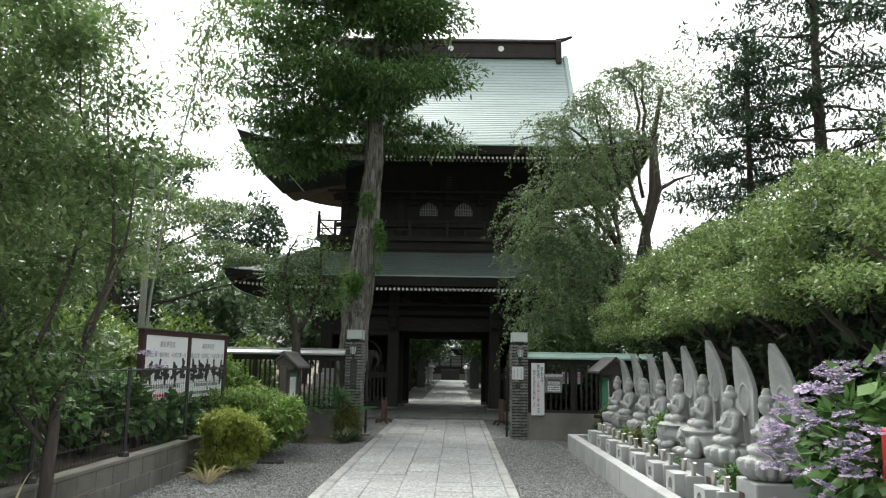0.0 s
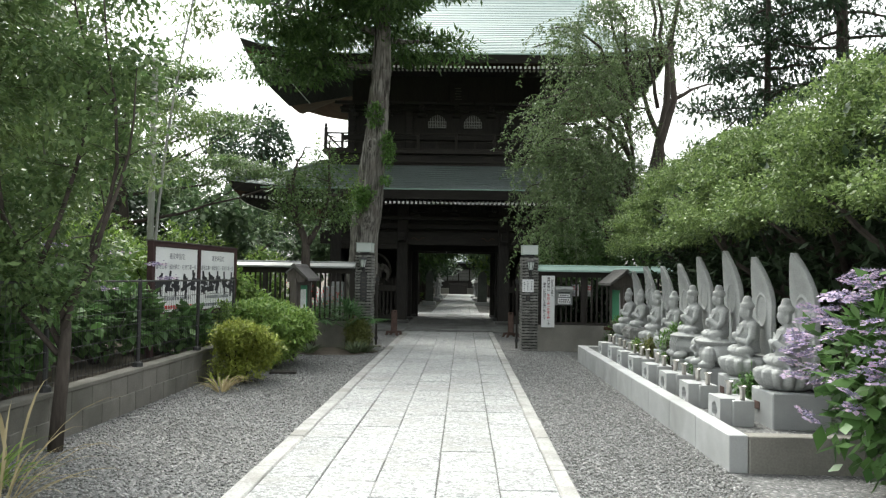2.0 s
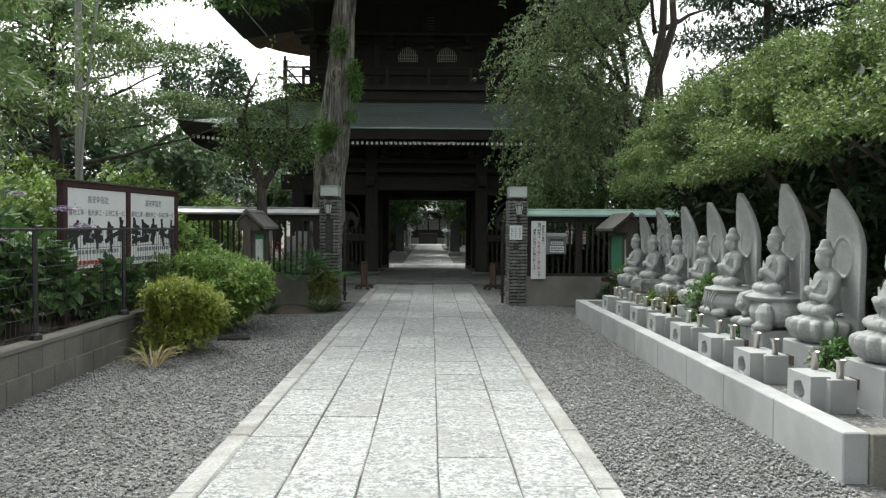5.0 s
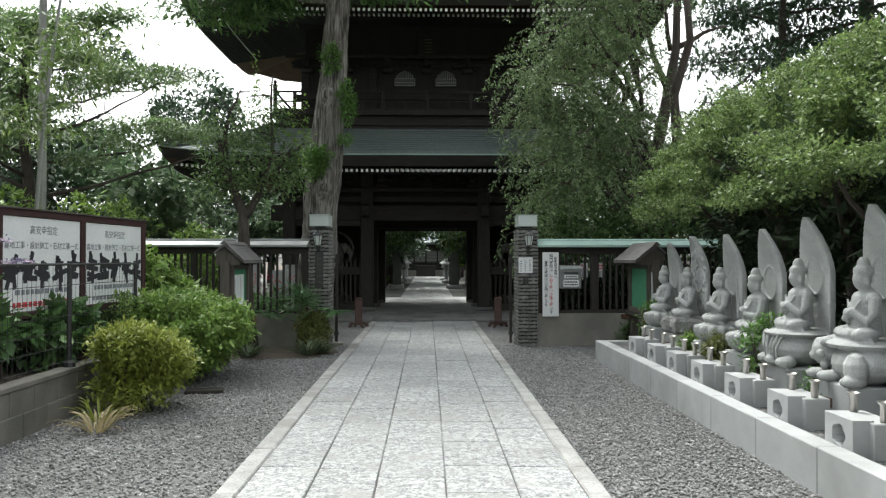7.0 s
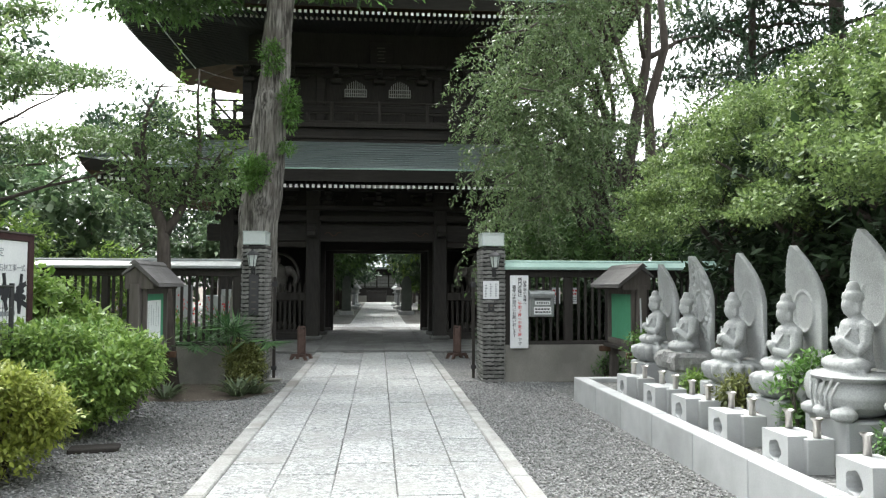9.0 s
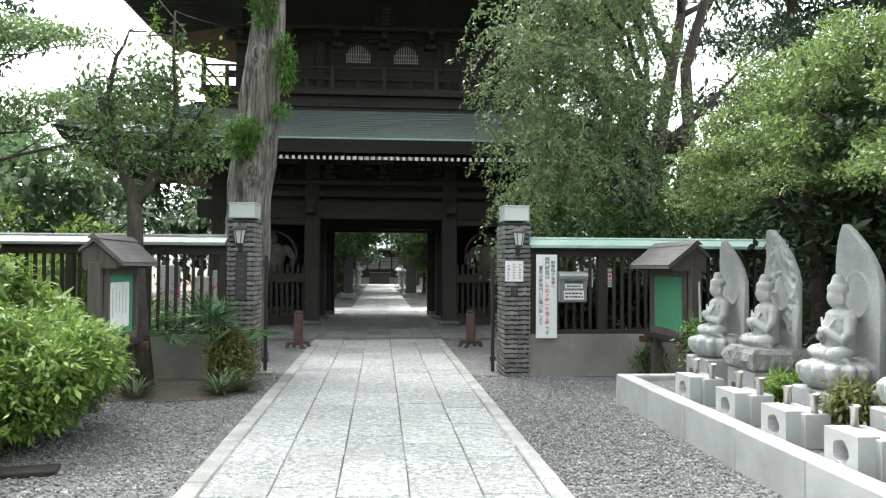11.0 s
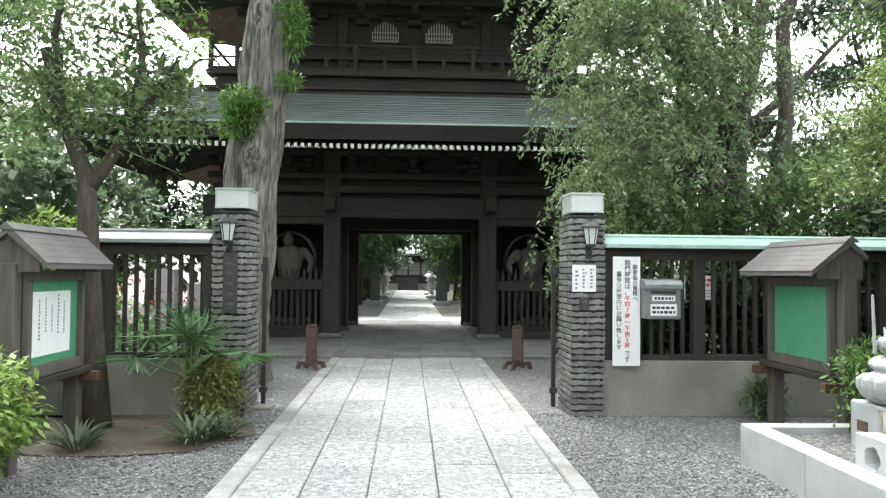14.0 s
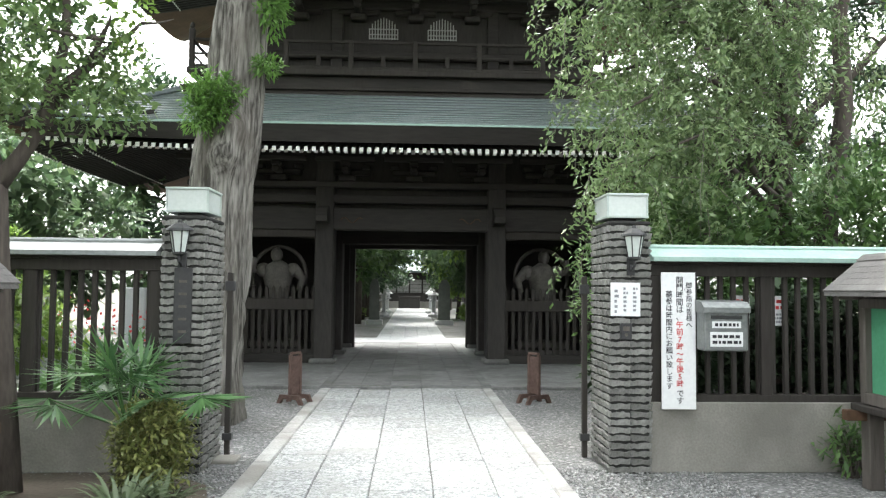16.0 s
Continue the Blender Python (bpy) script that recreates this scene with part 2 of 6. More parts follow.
gr.color_ramp.elements[0].color, gr.color_ramp.elements[1].color = (0.075, 0.077, 0.077, 1), (0.34, 0.34, 0.335, 1)
gr.color_ramp.elements.new(0.85).color = (0.185, 0.187, 0.185, 1)
gt.links.new(gs.outputs[0], gr.inputs[0])
gm = gt.nodes.new("ShaderNodeMix")
gm.data_type, gm.blend_type = "RGBA", "MULTIPLY"
gm.inputs[0].default_value = 0.55
gr2 = gt.nodes.new("ShaderNodeValToRGB")
gr2.color_ramp.elements[0].position, gr2.color_ramp.elements[1].position = 0.35, 0.65
gr2.color_ramp.elements[0].color, gr2.color_ramp.elements[1].color = (0.62, 0.60, 0.56, 1), (1, 1, 1, 1)
gt.links.new(gn.outputs[0], gr2.inputs[0])
gt.links.new(gr.outputs[0], gm.inputs[6])
gt.links.new(gr2.outputs[0], gm.inputs[7])
gt.links.new(gm.outputs[2], gb.inputs["Base Color"])
gbp = gt.nodes.new("ShaderNodeBump")
gbp.inputs["Strength"].default_value, gbp.inputs["Distance"].default_value = 0.9, 0.012
gbp.invert = True
gt.links.new(gv.outputs["Distance"], gbp.inputs["Height"])
gt.links.new(gbp.outputs[0], gb.inputs["Normal"])


# ---- building blocks ----
class Geo:
    """Collects vertices and faces of one mesh."""

    def __init__(self):
        self.v, self.f, self.m = [], [], []

    def add(self, vs, fs, mi=0):
        o = len(self.v)
        self.v += [tuple(p) for p in vs]
        self.f += [tuple(i + o for i in q) for q in fs]
        self.m += [mi] * len(fs)
        return self

    def box(self, x0, x1, y0, y1, z0, z1, c=0.0, mi=0, m=None):
        if c <= 0:
            vs = [(x, y, z) for z in (z0, z1) for y in (y0, y1) for x in (x0, x1)]
            fs = [(0, 2, 3, 1), (4, 5, 7, 6), (0, 1, 5, 4), (1, 3, 7, 5), (3, 2, 6, 7), (2, 0, 4, 6)]
        else:
            lo, hi, vs, fs = (x0, y0, z0), (x1, y1, z1), [], []
            idx = {}
            for k in range(8):
                s = [(k >> a) & 1 for a in range(3)]
                for a in range(3):
                    p = [hi[b] - (0 if b == a else c) if s[b] else lo[b] + (0 if b == a else c) for b in range(3)]
                    idx[k, a] = len(vs)
                    vs.append(tuple(p))
            for a in range(3):
                b, d = (a + 1) % 3, (a + 2) % 3
                for s in (0, 1):
                    q = [s << a, s << a | 1 << b, s << a | 1 << b | 1 << d, s << a | 1 << d]
                    q = [idx[k, a] for k in q]
                    fs.append(tuple(q if s else q[::-1]))
                for s in (0, 1):
                    for r in (0, 1):
                        k0 = s << b | r << d
                        k1 = k0 | 1 << a
                        q = [idx[k0, b], idx[k1, b], idx[k1, d], idx[k0, d]]
                        fs.append(tuple(q if s == r else q[::-1]))
            for k in range(8):
                q = [idx[k, 0], idx[k, 1], idx[k, 2]]
                fs.append(tuple(q if bin(k).count("1") % 2 else q[::-1]))
        if m is not None:
            vs = [tuple(m @ Vector(p)) for p in vs]
        return self.add(vs, fs, mi)

    def tube(self, pts, radii, n=8, mi=0, wob=0.0):
        pts = [Vector(p) for p in pts]
        vs, fs = [], []
        side = Vector((1, 0.13, 0.07))
        for i, p in enumerate(pts):
            d = (pts[min(i + 1, len(pts) - 1)] - pts[max(i - 1, 0)]).normalized()
            a = side - d * side.dot(d)
            if a.length < 0.05:
                a = Vector((0, 1, 0)) - d * d.y
            a.normalize()
            b = d.cross(a)
            for k in range(n):
                w = 2 * math.pi * k / n
                r = radii[i] * (1 + (wob * noise.noise(p * 1.7 + Vector((math.cos(w) * 2, math.sin(w) * 2, 0))) if wob else 0))
                vs.append(p + (a * math.cos(w) + b * math.sin(w)) * r)
        for i in range(len(pts) - 1):
            for k in range(n):
                fs.append((i * n + k, i * n + (k + 1) % n, (i + 1) * n + (k + 1) % n, (i + 1) * n + k))
        fs.append(tuple(range(n))[::-1])
        fs.append(tuple((len(pts) - 1) * n + k for k in range(n)))
        return self.add(vs, fs, mi)

    def lathe(self, prof, n=24, at=(0, 0, 0), sx=1.0, sy=1.0, petals=0, depth=0.0, mi=0):
        vs, fs = [], []
        for j, (r, z) in enumerate(prof):
            for k in range(n):
                w = 2 * math.pi * k / n
                rr = r * (1 + (depth * (abs(math.cos(w * petals / 2)) - 0.5) if petals else 0))
                vs.append((at[0] + rr * math.cos(w) * sx, at[1] + rr * math.sin(w) * sy, at[2] + z))
        for j in range(len(prof) - 1):
            for k in range(n):
                fs.append((j * n + k, j * n + (k + 1) % n, (j + 1) * n + (k + 1) % n, (j + 1) * n + k))
        fs.append(tuple(range(n))[::-1])
        fs.append(tuple((len(prof) - 1) * n + k for k in range(n)))
        return self.add(vs, fs, mi)

    def ball(self, c, r, n=12, rot=None):
        vs, fs = [], []
        rx, ry, rz = (r, r, r) if isinstance(r, (int, float)) else r
        h = n // 2 + 1
        for j in range(h):
            a = math.pi * (j + 0.02) / (h - 0.96)
            for k in range(n):
                w = 2 * math.pi * k / n
                p = Vector((rx * math.sin(a) * math.cos(w), ry * math.sin(a) * math.sin(w), rz * math.cos(a)))
                if rot is not None:
                    p = rot @ p
                vs.append(p + Vector(c))
        for j in range(h - 1):
            for k in range(n):
                fs.append((j * n + k, (j + 1) * n + k, (j + 1) * n + (k + 1) % n, j * n + (k + 1) % n))
        fs.append(tuple(range(n)))
        fs.append(tuple((h - 1) * n + k for k in range(n))[::-1])
        return self.add(vs, fs)

    def prism(self, poly, axis, a0, a1, mi=0):
        """A polygon in the two other axes, drawn out along one axis."""
        n = len(poly)

        def put(p, a):
            return (a, p[0], p[1]) if axis == "x" else (p[0], a, p[1]) if axis == "y" else (p[0], p[1], a)
        vs = [put(p, a0) for p in poly] + [put(p, a1) for p in poly]
        fs = [tuple(range(n)), tuple(range(2 * n - 1, n - 1, -1))] + [(k, n + k, n + (k + 1) % n, (k + 1) % n) for k in range(n)]
        return self.add(vs, fs, mi)

    def mesh(self, name, mats, smooth=False):
        me = bpy.data.meshes.new(name)
        me.from_pydata(self.v, [], self.f)
        for m in (mats if isinstance(mats, (list, tuple)) else [mats]):
            me.materials.append(m)
        if any(self.m):
            me.polygons.foreach_set("material_index", self.m)
        if smooth:
            me.polygons.foreach_set("use_smooth", [True] * len(me.polygons))
        me.update()
        bm = bmesh.new()
        bm.from_mesh(me)
        bmesh.ops.recalc_face_normals(bm, faces=bm.faces)
        bm.to_mesh(me)
        bm.free()
        return me


def part(name, geo, material, parent, label="", smooth=False):
    ob = new(name, geo.mesh(name, material, smooth) if isinstance(geo, Geo) else geo)
    ob.parent = parent
    return tagged(ob, label, kind="stuff" if name in SMALL else "")


SMALL = {"twigs", "leaflets", "trunk_shoots", "upright_shoots", "name_strokes", "petals", "leaves", "inner_foliage", "blossoms"}


def thing(name, at, label, category, group="", kind="", turn=0):
    ob = new(name)
    ob.empty_display_size = 0.1
    ob.matrix_world = pose(*at, 0, 0, turn)
    return tagged(ob, label, category, group, kind)


def solid(name, geo, material, label="", category="", group="", kind="", at=(0, 0, 0), turn=0, smooth=False):
    ob = new(name, geo.mesh(name, material, smooth))
    ob.matrix_world = pose(*at, 0, 0, turn)
    return tagged(ob, label, category, group, kind)


def tri_mesh(name, verts, tris, material):
    me = bpy.data.meshes.new(name)
    n, k = len(verts), len(tris)
    me.vertices.add(n)
    me.vertices.foreach_set("co", np.asarray(verts, np.float32).ravel())
    me.loops.add(3 * k)
    me.loops.foreach_set("vertex_index", np.asarray(tris, np.int32).ravel())
    me.polygons.add(k)
    me.polygons.foreach_set("loop_start", np.arange(0, 3 * k, 3, dtype=np.int32))
    me.materials.append(material)
    me.update(calc_edges=True)
    return me


RNG = np.random.default_rng(7)


def unit(a):
    return a / np.maximum(np.linalg.norm(a, axis=1, keepdims=True), 1e-6)


def leaf_mesh(name, pos, way, size, wide, material, flat=0.0):
    """Folded diamond leaves at pos, along way; flat: how far their faces turn to the sky."""
    n = len(pos)
    size = np.broadcast_to(size, n)[:, None]
    way = unit(way)
    up = unit(RNG.normal(size=(n, 3)) + np.array([0, 0, 4.0 * flat]))
    side = unit(np.cross(way, up) + 1e-4)
    nor = np.cross(side, way)
    mid = pos + way * size * 0.45 - nor * size * 0.06
    v = np.stack([pos, mid + side * size * wide / 2, pos + way * size - nor * size * 0.12, mid - side * size * wide / 2], 1).reshape(-1, 3)
    i = np.arange(n)[:, None] * 4
    t = np.concatenate([i + [0, 1, 2], i + [0, 2, 3]], 1).reshape(-1, 3)
    return tri_mesh(name, v, t, material)


def in_ball(n, shell=0.0):
    d = unit(RNG.normal(size=(n, 3)))
    r = (shell + (1 - shell) * RNG.random((n, 1))) ** (1 / 2)
    return d * r


def clumps(lumps, count, per, spread, shell=0.5, flat=0.6, squash=1.0):
    """Leaf places and ways: clumps spread over ellipsoid lumps (x, y, z, rx, ry, rz), gathered in clusters."""
    lumps = np.array(lumps, float)
    w = np.prod(lumps[:, 3:], axis=1) ** (2 / 3)
    pick = RNG.choice(len(lumps), count, p=w / w.sum())
    d = in_ball(count, shell)
    c = lumps[pick, :3] + d * lumps[pick, 3:]
    out = unit(d * np.array([1, 1, 0.6]) + 0.15)
    pos = np.repeat(c, per, 0) + RNG.normal(size=(count * per, 3)) * spread * np.array([1, 1, squash])
    way = np.repeat(out, per, 0) + RNG.normal(size=(count * per, 3)) * 0.8
    way[:, 2] -= 0.25 * flat
    return c, pos, way


def limb(a, b, n=7, bow=0.1, sag=0.0):
    a, b = Vector(a), Vector(b)
    L = (b - a).length
    o = Vector((random.uniform(-1, 1), random.uniform(-1, 1), random.uniform(-0.3, 0.6))) * bow * L
    pts = []
    for i in range(n):
        t = i / (n - 1)
        p = a.lerp(b, t) + o * math.sin(math.pi * t) + Vector((random.uniform(-1, 1), random.uniform(-1, 1), random.uniform(-1, 1))) * 0.018 * L
        p.z -= sag * t * t * L
        pts.append(p)
    pts[0] = a
    return pts


def taper(r0, r1, n):
    return [r0 + (r1 - r0) * (i / (n - 1)) ** 0.8 for i in range(n)]


def tree(name, at, label, category, trunk_pts, r0, r1, limbs, leaves, bark, group="", sides=9):
    """A tree: trunk, limbs from (start, end, radius), and leaf meshes (name, mesh)."""
    t = thing(name, at, label, category, group)
    g = Geo()
    g.tube(trunk_pts, taper(r0, r1, len(trunk_pts)), sides, wob=0.25)
    part("trunk", g, bark, t, smooth=True)
    for a, b, r in limbs:
        g = Geo()
        p = limb(a, b)
        g.tube(p, taper(r, r * 0.22, len(p)), 6)
        for k in range(5):
            q = p[random.randint(2, 6)]
            e = q + Vector((random.uniform(-1, 1), random.uniform(-1, 1), random.uniform(-0.3, 0.8))) * (Vector(b) - Vector(a)).length * 0.28
            s = limb(q, e, 4)
            g.tube(s, taper(r * 0.28, r * 0.06, 4), 4)
        part("limb", g, bark, t, smooth=True)
    for nm, me in leaves:
        part(nm, me, None, t)
    return t


# ---- ground ----
def sheet(name, x0, x1, y0, y1, z, material, n, bumpy, label, kind="structure"):
    g = Geo()
    vs = [(x0 + (x1 - x0) * i / n, y0 + (y1 - y0) * j / n, z + bumpy * noise.noise(Vector((i * 0.7, j * 0.7, 3)))) for j in range(n + 1) for i in range(n + 1)]
    g.add(vs, [(j * (n + 1) + i, j * (n + 1) + i + 1, (j + 1) * (n + 1) + i + 1, (j + 1) * (n + 1) + i) for j in range(n) for i in range(n)])
    return solid(name, g, material, label, "ground", kind=kind)


XC = -0.36  # middle of the gate and its opening
PATH_L, PATH_R = -1.645, 0.76
sheet("ground", -400, 400, -400, 400, -0.02, SOIL, 40, 0.0, "bare brown soil around the temple precinct")
sheet("gravel_ground", -3.6, 4.2, -6, 21.5, 0.0, GRAVEL, 60, 0.006, "fine grey gravel on both sides of the stone path")
# ground colour itself carries the court's shade
sheet("court_ground", -14, 14, 29.4, 75, 0.0, COURT, 20, 0.0, "grey court gravel behind the gate, darkened in colour for shade")


# ---- low kerb bed of the statue row ----
KX, KY0, KY1, KH = 2.04, 6.45, 14.6, 0.29
bed = thing("statue_bed", (0, 0, 0), "raised gravel bed edged with pale granite kerbs", "kerb", kind="structure")
g = Geo()
ky, k = KY0, 0
while ky < KY1 - 0.01:
    ke = min(ky + 0.9, KY1)
    g = Geo().box(KX, KX + 0.15, ky + 0.003, ke - 0.003, -0.1, KH + random.uniform(-0.003, 0.003), 0.008)
    part("kerb_stone", g, KERB, bed)
    ky = ke
kx = KX + 0.149
while kx < 4.2:
    g = Geo().box(kx + 0.003, kx + 0.9, KY0 - 0.02, KY0 + 0.13, -0.1, KH, 0.008)
    part("kerb_stone", g, CONC, bed)
    g = Geo().box(kx + 0.003, kx + 0.9, KY1 - 0.15, KY1, -0.1, KH, 0.008)
    part("kerb_stone", g, KERB, bed)
    kx += 0.903
part("gravel_fill", Geo().box(KX + 0.15, 4.6, KY0 + 0.13, KY1 - 0.15, 0.0, KH - 0.05), GRAVEL, bed)

# ---- block wall at the left with its wire fence ----
wall = thing("block_wall", (-3.6, 0, 0), "low weathered concrete block wall along the gravel", "wall", kind="structure")
for row in range(2):
    y = -6 + 0.2 * row
    while y < 14.0:
        e = min(y + 0.39, 14.0)
        part("block", Geo().box(-0.15, 0.0 - 0.012 * row, y + 0.003, e - 0.003, 0.2 * row - 0.02, 0.2 * row + 0.195, 0.006), BLOCK, wall)
        y += 0.397
part("coping", Geo().box(-0.16, 0.0, -6, 14.0, 0.395, 0.44, 0.006), BLOCK, wall)
part("mortar", Geo().box(-0.13, -0.018, -6, 13.98, 0, 0.396), BLOCK, wall)
part("return_wall", Geo().box(-16.4, -0.165, 13.86, 14.0, -0.02, 0.43, 0.006), CONC, wall)
bank = sheet("planting_bed", -20, -3.75, -6, 13.88, 0.33, SOIL, 24, 0.03, "dark planted soil behind the block wall")
fence = thing("wire_fence", (-3.68, 0, 0.44), "low dark green wire mesh fence on the block wall", "fence")
for y in (1.2, 3.1, 5.0, 6.95, 8.9, 10.85, 12.5):
    part("post", Geo().tube([(0, y, 0), (0, y, 0.98)], [0.022, 0.022], 8), IRON, fence)
    part("post_base", Geo().lathe([(0.06, 0), (0.055, 0.04), (0.03, 0.06)], 10, (0, y, 0)), IRON, fence)
for z in (0.06, 0.2, 0.34, 0.48, 0.62, 0.76, 0.95):
    r = 0.012 if z > 0.9 else 0.0035
    part("wire", Geo().tube([(0.01, -4, z), (0.01, 4, z + 0.004), (0.01, 12.5, z)], [r] * 3, 5), IRON, fence)
g = Geo()
y = 6.0
while y < 12.5:
    g.tube([(0.014, y, 0.03), (0.014, y, 0.95)], [0.0018, 0.0018], 3)
    y += 0.075
tagged(part("upright_wires", g, IRON, fence), kind="stuff")


# ---- tiled gate pillars ----
TW, TH, TD = 0.229, 0.058, 0.026
tile_meshes = []
for k in range(6):
    g = Geo()
    n = 6
    top, bot = [], []
    for i in range(n + 1):
        x = -TW / 2 + 0.003 + (TW - 0.006) * i / n
        top.append((x, TH / 2 - 0.009 + random.uniform(-0.009, 0.006)))
        bot.append((x, -TH / 2 + 0.005 + random.uniform(-0.005, 0.008)))
    vs, fs = [], []
    for i in range(n + 1):
        d = -TD * random.uniform(0.6, 1.15)
        vs += [(bot[i][0], 0.004, bot[i][1]), (bot[i][0], d * 0.55, bot[i][1]), (top[i][0], d, top[i][1]), (top[i][0], 0.004, top[i][1])]
    for i in range(n):
        a, b = i * 4, i * 4 + 4
        fs += [(a, a + 1, b + 1, b), (a + 1, a + 2, b + 2, b + 1), (a + 2, a + 3, b + 3, b + 2)]
    fs += [(0, 1, 2, 3), (n * 4, n * 4 + 3, n * 4 + 2, n * 4 + 1)]
    g.add(vs, fs)
    tile_meshes.append(g.mesh("tile", TILE))


def pillar(x0, y0, plaque):
    """Pillar 0.35 wide and 0.6 deep with its front left corner at x0, y0."""
    p = thing("gate_pillar", (x0 + 0.1725, y0 + 0.3, 0), "grey pillar faced with rough horizontal border tiles", "pillar", "pillars of the entrance")
    w, d = 0.1525, 0.28
    part("core", Geo().box(-w, w, -d, d, 0, 1.93), GROUT, p)
    part("capstone", Geo().box(-w - 0.012, w + 0.012, -d - 0.012, d + 0.012, 1.93, 1.955, 0.006), GROUT, p)
    for c in range(32):
        z = 0.032 + 0.0602 * c
        for s in range(4):
            face, away = (2 * w + 0.02, d) if s % 2 == 0 else (2 * d + 0.02, w)
            count = 2 if s % 2 == 0 else 3
            for h in range(count):
                size = face / count
                m = pose(0, 0, 0, 0, 0, 90 * s) @ pose((h - (count - 1) / 2) * size, -away, z) @ Matrix.Diagonal((size / TW, 1, 1, 1))
                ob = new("tile", random.choice(tile_meshes))
                ob.parent = p
                ob.matrix_local = m
    part("lamp_foot", Geo().box(-0.09, 0.09, -0.16, 0.12, 1.955, 1.99), IRON, p)
    box = part("lamp_box", Geo().box(-0.155, 0.155, -0.23, 0.17, 2.0, 2.165, 0.004), FROST, p, "frosted glass box lamp")
    for z0, z1, o in ((1.985, 2.002, 0.012), (2.163, 2.182, 0.014)):
        part("lamp_frame", Geo().box(-0.155 - o, 0.155 + o, -0.23 - o, 0.17 + o, z0, z1, 0.003), LAMPG, box)
    for sx in (-1, 1):
        for sy in (-1, 1):
            part("lamp_frame", Geo().box(sx * 0.157 - 0.007, sx * 0.157 + 0.007, -0.03 + sy * 0.202 - 0.007, -0.03 + sy * 0.202 + 0.007, 2.0, 2.165), LAMPG, box)
    return p


def lantern(x, y, z):
    l = thing("wall_lantern", (x, y, z), "black iron wall lantern with frosted panes", "lantern", "lanterns on the pillars")
    part("roof", Geo().lathe([(0.105, 0.0), (0.10, 0.015), (0.05, 0.05), (0.02, 0.06), (0.012, 0.085)], 6, (0, -0.1, 0.0)), IRON, l)
    gl = part("glass", Geo().lathe([(0.045, -0.16), (0.072, -0.005)], 6, (0, -0.1, 0)), FROST, l)
    for k in range(6):
        a = math.pi / 3 * k
        part("bar", Geo().tube([(0.047 * math.cos(a), -0.1 + 0.047 * math.sin(a), -0.16), (0.075 * math.cos(a), -0.1 + 0.075 * math.sin(a), 0)], [0.005, 0.005], 4), IRON, gl)
    part("base", Geo().lathe([(0.02, -0.19), (0.05, -0.175), (0.05, -0.16)], 6, (0, -0.1, 0)), IRON, l)
    part("bracket", Geo().tube([(0, 0.0, -0.22), (0, -0.04, -0.26), (0, -0.1, -0.23), (0, -0.1, -0.18)], [0.012] * 4, 6), IRON, l)
    part("backplate", Geo().box(-0.03, 0.03, -0.012, 0.012, -0.30, -0.16, 0.003), IRON, l)
    return l


PY = 16.4
pillar(1.14, PY, False)
pillar(-2.305, PY, True)
lantern(1.315, PY - 0.005, 1.83)
lantern(-2.135, PY - 0.005, 1.83)


def plate(name, x0, x1, y, z0, z1, material, label, category, t=0.008):
    return solid(name, Geo().box(x0, x1, y - t, y, z0, z1, 0.0015), material, label, category)


# ---- palisade fences either side of the pillars ----
def palisade(x0, x1, cap, label, posts):
    f = thing("palisade_fence", (0, PY + 0.12, 0), label, "fence", "fences beside the pillars")
    part("footing_wall", Geo().box(x0, x1, -0.08, 0.10, 0, 0.545, 0.008), CONC, f, "stained concrete footing wall")
    part("sill", Geo().box(x0, x1, -0.06, 0.05, 0.545, 0.60, 0.004), FENCEW, f)
    part("head_beam", Geo().box(x0, x1, -0.07, 0.06, 1.53, 1.62, 0.004), FENCEW, f)
    part("board", Geo().box(x0, x1, -0.10, 0.10, 1.62, 1.665, 0.004), FENCEW, f)
    cp = part("cap", Geo().prism([(-0.19, 1.645), (-0.19, 1.672), (0, 1.76), (0.19, 1.672), (0.19, 1.645)], "x", x0, x1), cap, f, "metal ridge capping")
    part("ridge", Geo().tube([(x0, 0, 1.755), (x1, 0, 1.755)], [0.028, 0.028], 8), cap, cp)
    part("drip_edge", Geo().box(x0, x1, -0.205, -0.185, 1.64, 1.678, 0.003), cap, cp)
    me = Geo().box(-0.018, 0.018, -0.02, 0.02, 0.60, 1.53, 0.003).mesh("slat", FENCEW)
    x = min(x0, x1) + 0.075
    while x < max(x0, x1):
        ob = part("slat", me, None, f)
        ob.location.x = x
        x += 0.105
    for x in posts:
        part("post", Geo().box(x - 0.045, x + 0.045, -0.055, 0.055, 0.545, 1.62, 0.004), FENCEW, f)
    return f


palisade(1.47, 6.5, VERDI, "dark timber palisade with green copper cap on concrete", (1.53, 2.42, 3.3, 4.3, 5.3))
palisade(-9.0, -2.31, GREYCAP, "dark timber palisade with grey metal cap on concrete", (-2.36, -3.3, -4.2, -5.2, -6.3))
for x, s in ((1.09, 1), (-1.91, -1)):
    gp = thing("gate_leaf_post", (x, PY + 0.62, 0), "narrow rusty brown iron post against the pillar", "post", "iron posts of the pillars")
    part("shaft", Geo().box(-0.022, 0.022, -0.022, 0.022, 0, 1.53, 0.004), FENCEW, gp)
    part("hinge", Geo().box(-0.04, 0.04, -0.03, 0.03, 1.38, 1.46, 0.004), IRON, gp)
    part("hinge", Geo().box(-0.04, 0.04, -0.03, 0.03, 0.14, 0.2, 0.004), IRON, gp)

